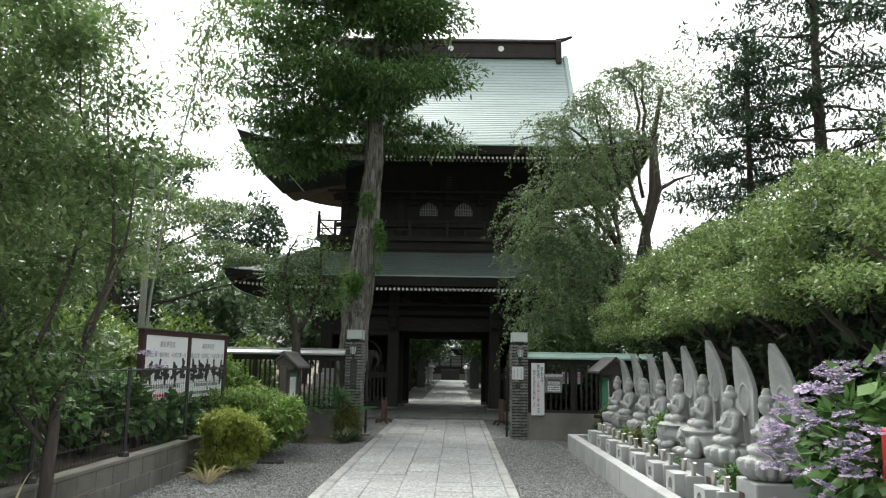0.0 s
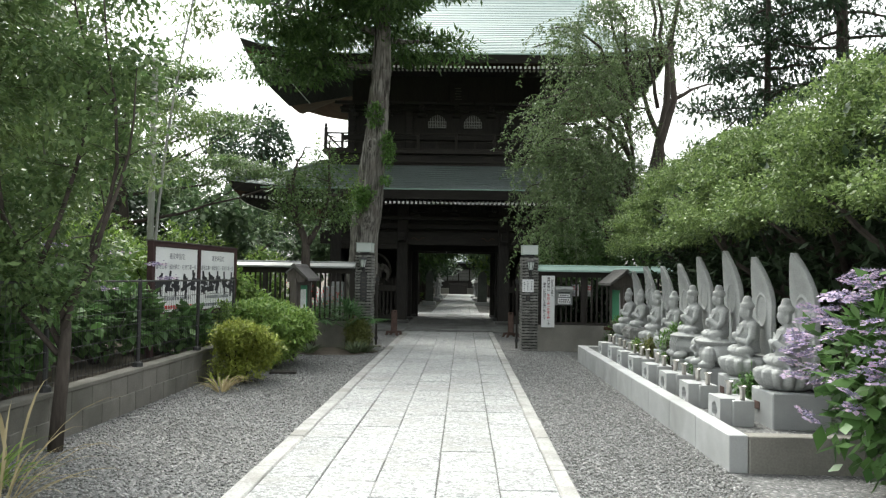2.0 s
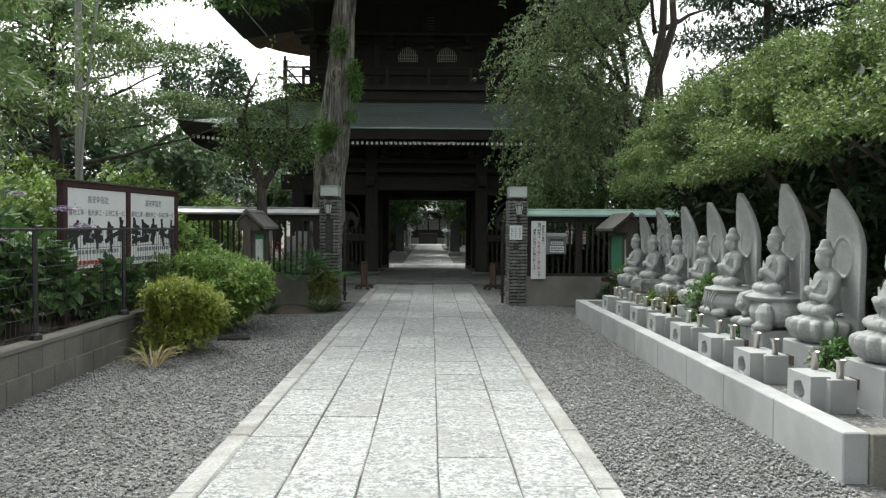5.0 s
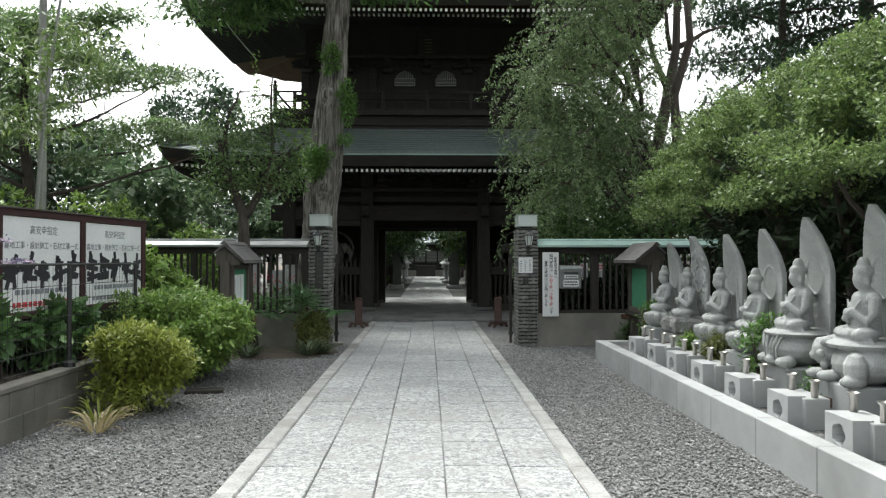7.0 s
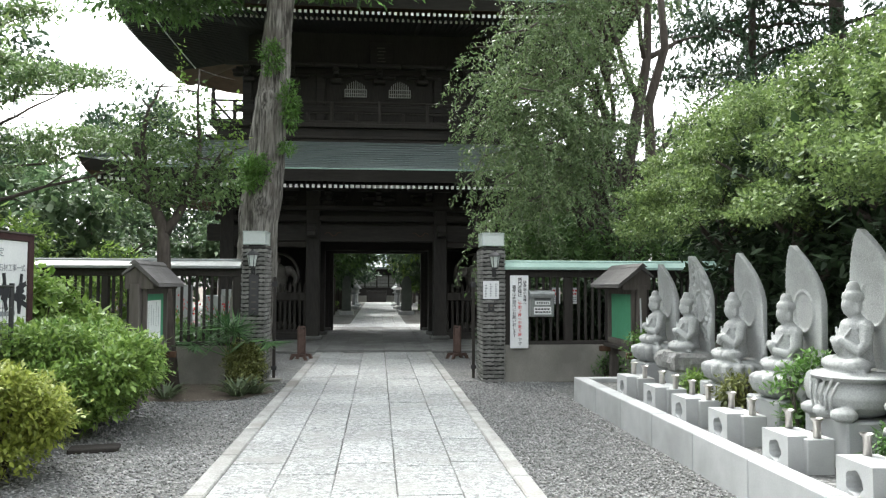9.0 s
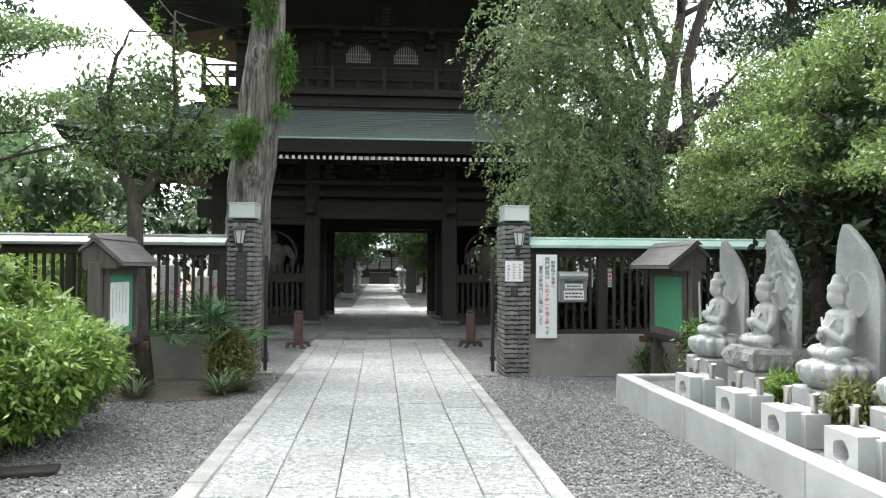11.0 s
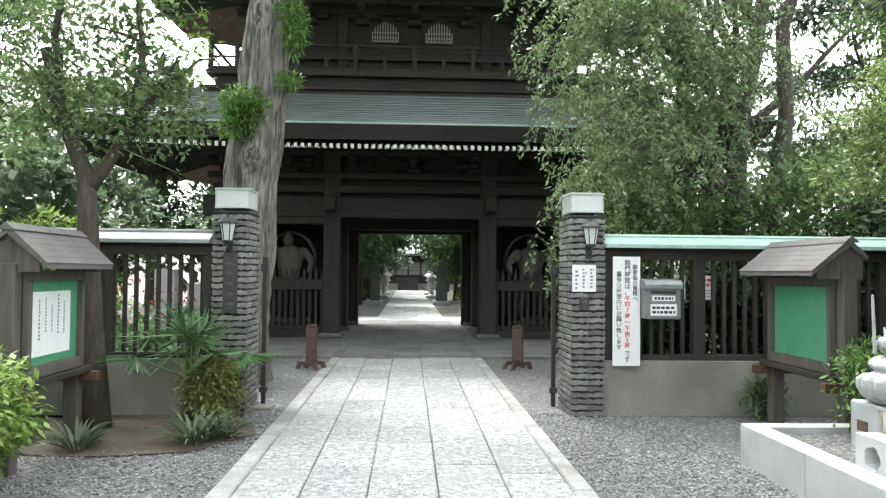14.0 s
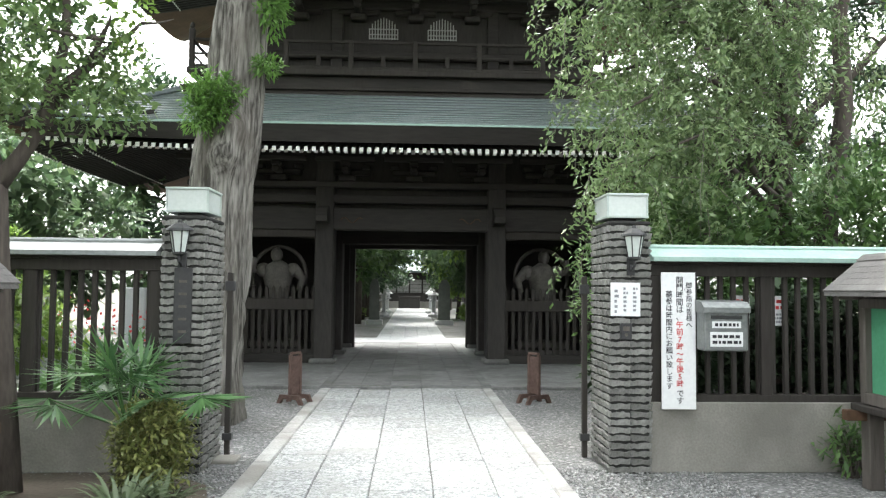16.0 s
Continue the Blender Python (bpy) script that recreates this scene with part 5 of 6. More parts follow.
for k, (x, y, r, h, m) in enumerate(((-4.9, 8.6, 0.9, 1.35, LEAF_HYDR), (-4.7, 10.0, 0.8, 1.3, LEAF_HYDR), (-4.4, 7.2, 0.7, 1.2, LEAF_HYDR), (-5.6, 11.3, 1.0, 1.5, LEAF_HYDR), (-5.2, 6.2, 0.9, 1.3, LEAF_HYDR), (-4.4, 11.6, 0.6, 0.8, LEAF_HYDR), (-4.5, 13.0, 0.7, 0.7, LEAF_HYDR), (-5.0, 4.6, 0.9, 1.2, LEAF_HYDR))):
    bush("hydrangea_bush", x, y, 0.33, r, h, m, 260, 0.13, "leafy green hydrangea behind the wire fence", 0.6)
for x, y, r, h in ((-6.0, 14.6, 1.2, 2.6), (-7.6, 15.0, 1.4, 3.0), (-5.2, 15.2, 0.8, 2.0), (-6.6, 18.5, 1.4, 2.9), (-8.8, 18.8, 1.5, 3.2), (-5.0, 18.6, 1.1, 2.3), (-7.2, 12.6, 1.2, 2.4)):
    bush("garden_shrub", x, y, 0.2 if y < 13.8 else 0, r, h, LEAF_BRIGHT, 650, 0.10, "bright yellow-green garden shrub near the fence", 0.4)

# filler row added in shade-dark leaf so the slat gaps read dark
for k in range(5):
    b = bush("backing_shrub", 1.9 + 0.95 * k, 17.35, 0, 0.6, 1.75, LEAF_SHADE, 420, 0.10, "added filler shrub just behind the palisade, coloured dark as shade")
for k in range(3):
    b = bush("backing_shrub", -3.4 - 1.5 * k, 17.6, 0, 0.5, 0.8, LEAF_HYDR, 220, 0.10, "low leafy shrub just behind the palisade")


# ---- stone statues on their plinths ----
def seat_lotus(g):
    g.lathe([(0.13, 0.0), (0.17, 0.01), (0.225, 0.05), (0.25, 0.11), (0.25, 0.16), (0.225, 0.185), (0.20, 0.185), (0.20, 0.205)], 56, petals=14, depth=0.2)
    return 0.2


def seat_rock(g):
    g.box(-0.16, 0.16, -0.18, 0.18, 0.15, 0.20, 0.02)
    return 0.19


def seat_elephant(g):
    g.ball((0, -0.02, 0.14), (0.24, 0.25, 0.15), 16)
    g.ball((-0.05, 0.27, 0.17), (0.13, 0.12, 0.13), 14)
    g.tube([(-0.1, 0.36, 0.17), (-0.13, 0.42, 0.08), (-0.1, 0.40, 0.0)], [0.055, 0.045, 0.03], 8)
    g.ball((-0.17, 0.22, 0.18), (0.03, 0.09, 0.11), 10)
    for y in (-0.2, 0.0, 0.15):
        g.ball((-0.2, y, 0.04), (0.09, 0.08, 0.05), 10)
    for k in range(5):
        g.tube([(-0.23, -0.2 + 0.08 * k, 0.25), (-0.26, -0.16 + 0.06 * k, 0.15), (-0.24, -0.12 + 0.05 * k, 0.06)], [0.012] * 3, 5)
    g.lathe([(0.25, 0.25), (0.27, 0.27), (0.25, 0.30)], 28)
    return 0.29


def seat_lion(g):
    g.ball((0.0, -0.03, 0.14), (0.22, 0.27, 0.15), 16)
    g.ball((-0.08, 0.30, 0.20), (0.14, 0.13, 0.14), 14)
    for a in range(9):
        w = a * 0.7
        g.ball((-0.06 + 0.11 * math.cos(w), 0.25, 0.20 + 0.11 * math.sin(w)), 0.034, 8)
        g.ball((-0.08 + 0.14 * math.cos(w + 0.35), 0.20, 0.19 + 0.13 * math.sin(w + 0.35)), 0.032, 8)
    g.ball((-0.16, 0.36, 0.16), (0.06, 0.06, 0.045), 8)
    for y in (-0.22, 0.1, 0.26):
        g.ball((-0.2, y, 0.035), (0.10, 0.07, 0.045), 10)
    g.ball((-0.17, -0.2, 0.12), (0.08, 0.10, 0.12), 10)
    g.lathe([(0.23, 0.25), (0.25, 0.28), (0.23, 0.31)], 28)
    return 0.3


def stone_figure(y, seat, top, k, flames=False):
    """Seated figure facing -x before a boat-shaped halo whose tip leans forward."""
    random.seed(60 + k)
    base = 0.55
    g = Geo()
    h = seat(g)
    s = 1.0
    # crossed legs, torso, arms, head
    g.ball((-0.05, 0.0, h + 0.06), (0.17, 0.22, 0.065), 16)
    for sy in (-1, 1):
        g.ball((-0.07, sy * 0.17, h + 0.065), (0.12, 0.085, 0.065), 12)
        g.tube([(-0.02, sy * 0.2, h + 0.05), (-0.16, sy * 0.1, h + 0.07), (-0.18, -sy * 0.06, h + 0.06)], [0.06, 0.05, 0.035], 8)
        g.ball((0.03, sy * 0.13, h + 0.37), (0.07, 0.065, 0.06), 10)
        hz = h + (0.27 if (k + sy) % 3 else 0.2)
        g.tube([(0.03, sy * 0.155, h + 0.37), (0.0, sy * 0.185, h + 0.24), (-0.04, sy * 0.16, h + 0.17), (-0.15, sy * 0.045, hz)], [0.055, 0.05, 0.045, 0.03], 8)
        g.ball((0.0, sy * 0.083, h + 0.51), (0.02, 0.015, 0.045), 8)
        g.tube([(-0.08, sy * 0.12, h + 0.36), (-0.11, sy * 0.05, h + 0.27), (-0.12, -sy * 0.01, h + 0.2)], [0.013] * 3, 5)
    g.tube([(0.02, 0, h + 0.04), (0.02, 0, h + 0.16), (0.02, 0, h + 0.28), (0.03, 0, h + 0.39), (0.02, 0, h + 0.44), (0.01, 0, h + 0.47)], [0.15, 0.125, 0.13, 0.12, 0.06, 0.05], 14)
    g.ball((-0.14, 0, h + 0.24), (0.045, 0.05, 0.05), 8)
    g.ball((-0.01, 0, h + 0.535), (0.082, 0.075, 0.10), 14)
    g.ball((-0.085, 0, h + 0.53), (0.016, 0.013, 0.022), 6)
    g.lathe([(0.082, 0.575), (0.09, 0.60), (0.085, 0.635), (0.06, 0.65), (0.05, 0.70), (0.03, 0.73)], 14, (0.005, 0, h))
    for z in (0.10, 0.13):
        g.tube([(-0.17 + 0.02 * abs(q), 0.06 * q, h + z - 0.02 * abs(q)) for q in (-2, -1, 0, 1, 2)], [0.011] * 5, 5)
    if k % 3 == 1:
        g.tube([(-0.16, 0.12, h + 0.14), (-0.17, 0.13, h + 0.62)], [0.018, 0.014], 6)
    g.v = [(a * 0.82, b * 0.73, h + (c - h) * 0.83) if c > h + 0.001 else (a, b, c) for a, b, c in g.v]
    # halo
    H = top - base
    n, m = 26, 14
    front, back = [], []
    for i in range(n + 1):
        v = i / n
        e = max(0, (v - 0.60) / 0.40)
        w = 0.252 * (0.92 + 0.08 * min(1, v / 0.5)) * (1 - e ** 1.9) ** 0.86 + 0.006
        x = 0.14 - 0.10 * max(0, (v - 0.6) / 0.4) ** 1.6
        for j in range(m + 1):
            u = -1 + 2 * j / m
            cup = 0.03 * (1 - u * u) * (1 - v)
            f = 0.020 * math.sin(v * 30 + 7 * math.sin(5 * u + 6 * v)) * (v > 0.25) if flames else 0
            front.append((x + cup + f, w * u, 0.02 + v * (H - 0.02)))
            back.append((x + 0.045 + 0.055 * (1 - v * 0.6) * (1 - u * u * 0.8), w * u, 0.02 + v * (H - 0.02)))
    vs = front + back
    o, r = len(front), m + 1
    fs = []
    for i in range(n):
        for j in range(m):
            a = i * r + j
            fs += [(a, a + 1, a + r + 1, a + r), (o + a, o + a + r, o + a + r + 1, o + a + 1)]
        fs += [(i * r, (i + 1) * r, o + (i + 1) * r, o + i * r), (i * r + m, o + i * r + m, o + (i + 1) * r + m, (i + 1) * r + m)]
    fs += [tuple(range(m + 1)) + tuple(range(o + m, o - 1, -1)), tuple(range(n * r, n * r + m + 1))[::-1] + tuple(range(o + n * r, o + n * r + m + 1))]
    g.add(vs, fs)
    ring = [(0.145, 0.14 * math.cos(a), h + 0.46 + 0.16 * math.sin(a)) for a in [2 * math.pi * i / 22 for i in range(23)]]
    g.tube(ring, [0.014] * 23, 5)
    kinds = {seat_lotus: "on a lotus seat", seat_rock: "on a rough rock seat", seat_elephant: "on an elephant seat", seat_lion: "on a lion seat"}
    ob = solid("stone_statue", g, STATUE, "pale granite seated figure with boat-shaped halo " + kinds[seat], "statue", "row of stone statues", at=(2.80, y, base), smooth=True)
    rm = ob.modifiers.new("carve", "REMESH")
    rm.mode, rm.voxel_size, rm.use_smooth_shade = "VOXEL", 0.009, True
    sm = ob.modifiers.new("wear", "SMOOTH")
    sm.factor, sm.iterations = 0.35, 1
    p = thing("statue_plinth", (2.84, y, KH - 0.06), "pale granite plinth block with a small bronze plate", "plinth", "plinths of the statues")
    part("block", Geo().box(-0.25, 0.25, -0.25, 0.25, 0, base - KH + 0.06, 0.012), PLINTH, p)
    if seat is seat_rock:
        rg, q = Geo(), 12
        for i, (z, f) in enumerate(((0, 0.9), (0.03, 1.0), (0.09, 1.04), (0.15, 1.02), (0.19, 0.92))):
            for j in range(4 * q):
                u, sd = (j % q) / q * 2 - 1, j // q
                x, yy = ((u, -1), (1, u), (-u, 1), (-1, -u))[sd]
                k2 = 0.27 * f * (1 + 0.10 * noise.noise(Vector((x * 3, yy * 3, z * 14))) + 0.05 * noise.noise(Vector((x * 9, yy * 9, z * 40))))
                rg.v.append((x * k2, yy * k2, base - KH + 0.06 + z))
        for i in range(4):
            for j in range(4 * q):
                rg.f.append((i * 4 * q + j, i * 4 * q + (j + 1) % (4 * q), (i + 1) * 4 * q + (j + 1) % (4 * q), (i + 1) * 4 * q + j))
        rg.f += [tuple(range(4 * q))[::-1], tuple(16 * q + j for j in range(4 * q))]
        rg.m = [0] * len(rg.f)
        part("rock_slab", rg, ROCK, p, "rough split rock slab")
    part("plate", Geo().box(-0.256, -0.25, 0.04, 0.16, 0.13, 0.20, 0.002), REDW, p, "small bronze name plate")


for k, (y, seat, top) in enumerate(((7.25, seat_lotus, 1.76), (8.2, seat_lotus, 1.75), (9.08, seat_lion, 1.84), (10.08, seat_elephant, 1.80), (10.95, seat_lotus, 1.73), (11.87, seat_lotus, 1.71), (12.93, seat_rock, 1.72), (13.85, seat_lotus, 1.66))):
    stone_figure(y, seat, top, k, seat is seat_rock)


def burner(y):
    b = thing("incense_burner", (2.2, y, KH - 0.055), "pale granite incense and flower block before a statue", "incense burner", "incense burners")
    g = Geo()
    n = 20
    # front block with a scalloped recess: ring of quads from the outline to the opening
    def scallop(a):
        return 0.062 + 0.010 * abs(math.sin(2.5 * a))
    y0, y1, z0, z1 = -0.165, 0.165, 0.0, 0.235
    out, inn, deep = [], [], []
    for i in range(n):
        a = 2 * math.pi * i / n
        c, s = math.cos(a), math.sin(a)
        t = min((y1 - 0.0) / max(abs(c), 1e-6), (0.12 if s > 0 else 0.115) / max(abs(s), 1e-6))
        out.append((0, c * t, 0.115 + s * t))
        inn.append((0, 1.15 * scallop(a) * c, 0.118 + scallop(a) * s))
        deep.append((0.09, 1.1 * scallop(a) * c, 0.118 + scallop(a) * s))
    vs = out + inn + deep
    fs = [(i, (i + 1) % n, n + (i + 1) % n, n + i) for i in range(n)] + [(n + i, n + (i + 1) % n, 2 * n + (i + 1) % n, 2 * n + i) for i in range(n)]
    fs.append(tuple(2 * n + i for i in range(n)))
    g.add(vs, fs)
    g.add([(0, y0, z0), (0, y1, z0), (0, y1, z1), (0, y0, z1), (0.13, y0, z0), (0.13, y1, z0), (0.13, y1, z1), (0.13, y0, z1)], [(3, 2, 6, 7), (0, 3, 7, 4), (1, 5, 6, 2)])
    part("burner_block", g, KERB, b)
    part("back_block", Geo().box(0.10, 0.28, -0.215, 0.215, 0, 0.225, 0.006), KERB, b)
    for sy in (-1, 1):
        v = part("flower_tube", Geo().lathe([(0.024, 0.225), (0.024, 0.325), (0.04, 0.345), (0.042, 0.35), (0.036, 0.349), (0.022, 0.33), (0.020, 0.25)], 14, (0.19, sy * 0.17, 0)), STEEL, b, "stainless steel flower tube", smooth=True)


for y in (7.33, 8.3, 9.15, 10.0, 10.86, 11.63, 12.36, 13.2):
    burner(y)

# small plants between the statues
random.seed(8)
for x, y, r, h, m in ((2.72, 10.52, 0.22, 0.66, LEAF_SHOOT), (2.85, 14.3, 0.26, 0.66, LEAF_SHOOT), (2.62, 11.4, 0.15, 0.40, LEAF_OLIVE), (2.7, 12.4, 0.14, 0.28, LEAF_AZALEA), (2.75, 9.5, 0.15, 0.3, LEAF_HYDR), (2.7, 7.75, 0.16, 0.3, LEAF_HYDR)):
    bush("potted_sprig", x, y, KH - 0.05, r, h + 0.12, m, 150, 0.05, "small leafy green plant between the statues", 0.4, "plant")


# ---- writing ----
def lettering(body, size, material, parent, m, vertical=False, gap=1.0):
    """Words as a mesh, laid flat on a board; vertical sets one sign under the other."""
    cu = bpy.data.curves.new("lettering", "FONT")
    cu.body = "\n".join(body) if vertical else body
    cu.size, cu.align_x, cu.align_y = size, "CENTER", "CENTER"
    cu.space_line = gap
    cu.resolution_u = 2
    cu.offset = 0.011 * size
    tmp = new("lettering", cu)
    bpy.context.view_layer.update()
    me = bpy.data.meshes.new_from_object(tmp.evaluated_get(bpy.context.evaluated_depsgraph_get()))
    bpy.data.objects.remove(tmp)
    me.materials.clear()
    me.materials.append(material)
    ob = new("lettering", me)
    ob.parent = parent
    ob.matrix_local = m
    return ob


def bars(parent, m, rows, w, h, material, seed, name="text_bar"):
    """Unreadable lines as small bars of broken length."""
    random.seed(seed)
    g = Geo()
    for r in range(rows):
        x = -w / 2
        while x < w / 2 - 0.01:
            L = random.uniform(0.4, 0.9) * h / rows
            z = h / 2 - h * (r + 0.5) / rows
            g.box(x, min(x + L, w / 2), -0.003, 0.0, z - 0.27 * h / rows, z + 0.27 * h / rows)
            x += L + 0.25 * h / rows
    ob = part(name, g, material, parent)
    ob.matrix_local = m
    tagged(ob, kind="stuff")
    return ob


# opening-hours sign on the right palisade
sg = thing("opening_hours_sign", (1.682, PY - 0.02, 0.5), "tall white board with black and red opening hours", "sign")
part("panel", Geo().box(-0.134, 0.134, -0.012, 0.0, 0, 1.056, 0.002), WHITE, sg)
F = pose(0, -0.0145, 0, 90)
lettering("御参詣の皆様へ", 0.052, INK, sg, pose(0.082, -0.0145, 0.80, 90), True, 0.98)
lettering("開門時間は、", 0.060, INK, sg, pose(0.008, -0.0145, 0.85, 90), True, 0.95)
lettering("午前7時〜午後5時", 0.060, RED, sg, pose(0.008, -0.0145, 0.42, 90), True, 0.95)
lettering("です", 0.060, INK, sg, pose(0.008, -0.0145, 0.09, 90), True, 0.95)
lettering("墓参は時間内にお願い致します", 0.056, INK, sg, pose(-0.075, -0.0145, 0.53, 90), True, 0.97)
pn = thing("pillar_notice", (1.27, PY - 0.012, 1.213), "white paper notice with brushed writing on the tiled pillar", "notice")
part("sheet", Geo().box(-0.116, 0.116, -0.008, 0, 0, 0.26, 0.001), WHITE, pn)
for x, rr in ((0.075, 6), (0.0, 6), (-0.07, 5)):
    bars(pn, pose(x, -0.011, 0.13 + 0.015 * (rr - 6), 0), rr, 0.035, 0.2, GREYINK, int(90 + 100 * x))
ic = thing("intercom", (1.27, PY - 0.012, 1.03), "small dark grey intercom box on the pillar", "intercom")
part("body", Geo().box(-0.045, 0.045, -0.03, 0, 0, 0.13, 0.006), IRON, ic)
part("button", Geo().lathe([(0.014, 0), (0.012, 0.008)], 12), GREYW, ic).matrix_local = pose(0, -0.03, 0.04, 90)
part("speaker", Geo().box(-0.025, 0.025, -0.033, -0.03, 0.07, 0.105), GREYW, ic)
pp = thing("pillar_plaque", (-2.122, PY - 0.012, 0.98), "narrow dark bronze plaque on the tiled pillar", "plaque")
part("plate", Geo().box(-0.068, 0.068, -0.015, 0, 0, 0.575, 0.004), IRON, pp)
for k in range(5):
    part("stroke", Geo().box(-0.03, 0.03, -0.018, -0.015, 0.08 + 0.095 * k, 0.1 + 0.095 * k), GREYW, pp)
mb = thing("mailbox", (1.99, PY - 0.03, 0.96), "worn steel mailbox hung on the palisade", "mailbox")
part("body", Geo().box(-0.17, 0.17, -0.17, 0, 0, 0.30, 0.012), MAIL, mb)
part("lid", Geo().prism([(-0.19, 0.29), (-0.19, 0.33), (-0.14, 0.37), (0.0, 0.385), (0.0, 0.29)], "x", -0.18, 0.18), MAIL, mb)
part("slot_flap", Geo().box(-0.12, 0.12, -0.181, -0.17, 0.245, 0.27, 0.003), IRON, mb)
part("label", Geo().box(-0.11, 0.11, -0.175, -0.17, 0.175, 0.225), WHITE, mb, "white label with small black writing")
part("label", Geo().box(-0.125, 0.125, -0.175, -0.17, 0.035, 0.145), WHITE, mb, "white label with small black writing")
bars(mb, pose(0, -0.176, 0.2), 1, 0.18, 0.045, INK, 4)
bars(mb, pose(0, -0.176, 0.09), 2, 0.22, 0.085, INK, 5)
for x in (2.27, 2.56):
    nt = thing("fence_notice", (x, PY + 0.2, 1.14), "red and white printed notice behind the palisade slats", "notice", "notices on the palisade")
    part("sheet", Geo().box(-0.07, 0.07, -0.006, 0, 0, 0.24), WHITE, nt)
    bars(nt, pose(0, -0.008, 0.17), 2, 0.1, 0.1, RED, 6)
    bars(nt, pose(0, -0.008, 0.06), 3, 0.1, 0.09, GREYINK, 7)


# ---- roofed notice boards, facing the path ----
def notice_board(x, y0, y1, side, label, wf):
    """side: +1 faces +x."""
    b = thing("notice_board", (x, (y0 + y1) / 2, 0), label, "notice board", "roofed notice boards")
    L = (y1 - y0) / 2
    s = side
    roof = part("roof", Geo().prism([(-s * 0.14, 1.54), (0, 1.665), (s * wf, 1.41), (s * wf, 1.385), (0, 1.62), (-s * 0.14, 1.515)], "y", -L, L), SHINGLE, b, "weathered grey shingle roof")
    for k in range(6):
        f = k / 6
        xx = s * wf * (1 - f)
        z = 1.41 + 0.255 * f
        d = wf / 6
        part("shingle_course", Geo().prism([(xx, z + 0.004), (xx - s * (d + 0.006), z + 0.052), (xx - s * d, z + 0.062), (xx + s * 0.006, z + 0.016)], "y", -L - 0.012, L + 0.012), SHINGLE, roof)
    part("ridge_cap", Geo().prism([(-0.06, 1.645), (0, 1.695), (0.06, 1.645)], "y", -L - 0.02, L + 0.02), SHINGLE, roof)
    for yy in (-L + 0.06, L - 0.06):
        part("gable", Geo().prism([(-s * 0.12, 1.36), (s * (wf - 0.07), 1.36), (s * (wf - 0.07), 1.42), (0.0, 1.61), (-s * 0.12, 1.52)], "y", yy - 0.012, yy + 0.012), GREYW, b)
        part("post", Geo().box(-0.055, 0.055, yy - 0.055, yy + 0.055, 0, 1.42, 0.006), GREYW, b)
    cab = part("cabinet", Geo().box(-0.06 - 0.01 * s, 0.06 - 0.01 * s, -L + 0.115, L - 0.115, 0.62, 1.36, 0.004), GREYW, b)
    fx = s * 0.055
    part("felt", Geo().box(min(fx, fx + s * 0.006), max(fx, fx + s * 0.006), -L + 0.17, L - 0.17, 0.70, 1.30), GREENB, cab, "green felt panel")
    for za, zb in ((0.62, 0.70), (1.30, 1.37)):
        part("frame", Geo().box(min(fx, fx + s * 0.05), max(fx, fx + s * 0.05), -L + 0.12, L - 0.12, za, zb, 0.004), GREYW, cab)
    for ya in (-L + 0.12, L - 0.17):
        part("frame", Geo().box(min(fx, fx + s * 0.05), max(fx, fx + s * 0.05), ya, ya + 0.05, 0.70, 1.30, 0.004), GREYW, cab)
    part("shelf", Geo().box(-0.14, 0.14, -L + 0.02, L - 0.02, 0.565, 0.615, 0.006), FENCEW, b)
    for yy in (-L + 0.05, L - 0.05):
        part("bearer", Geo().box(-0.2, 0.2, yy - 0.04, yy + 0.04, 0.49, 0.565, 0.006), WOODB, b)
    return b, cab


nb, cab = notice_board(-3.11, 14.19, 15.35, 1, "weathered timber notice board with shingle roof and papers", 0.27)
part("paper", Geo().box(0.064, 0.066, -0.34, 0.28, 0.76, 1.22), PAPER, cab, "pale printed paper")
for k in range(5):
    bars(cab, pose(0.068, -0.23 + 0.1 * k, 1.02 + 0.03 * (k % 2), 0, 0, 90), 11, 0.022, 0.30 - 0.05 * (k % 3), GREYINK, 31 + k)
nb2, cab2 = notice_board(2.95, 14.7, 16.0, -1, "weathered timber notice board with green felt", 0.31)

# ---- large twin sign board behind the wire fence ----
sb = thing("twin_sign_board", (-4.15, 12.15, 0), "large white twin sign board in a maroon frame", "sign board", turn=84)
BL, Z0, Z1 = 1.42, 0.93, 1.86
frame_ = part("frame", Geo().box(-BL - 0.04, BL + 0.04, -0.04, 0.05, Z1 - 0.01, Z1 + 0.06, 0.006).box(-BL - 0.04, BL + 0.04, -0.04, 0.04, Z0 - 0.07, Z0, 0.006), MAROON, sb)
for x in (-BL, 0.0, BL):
    part("post", Geo().box(x - 0.045, x + 0.045, -0.04, 0.04, 0.2, Z1, 0.005), MAROON, sb)
part("top_strip", Geo().box(-BL - 0.06, BL + 0.06, -0.06, 0.07, Z1 + 0.06, Z1 + 0.075), GREYW, sb)
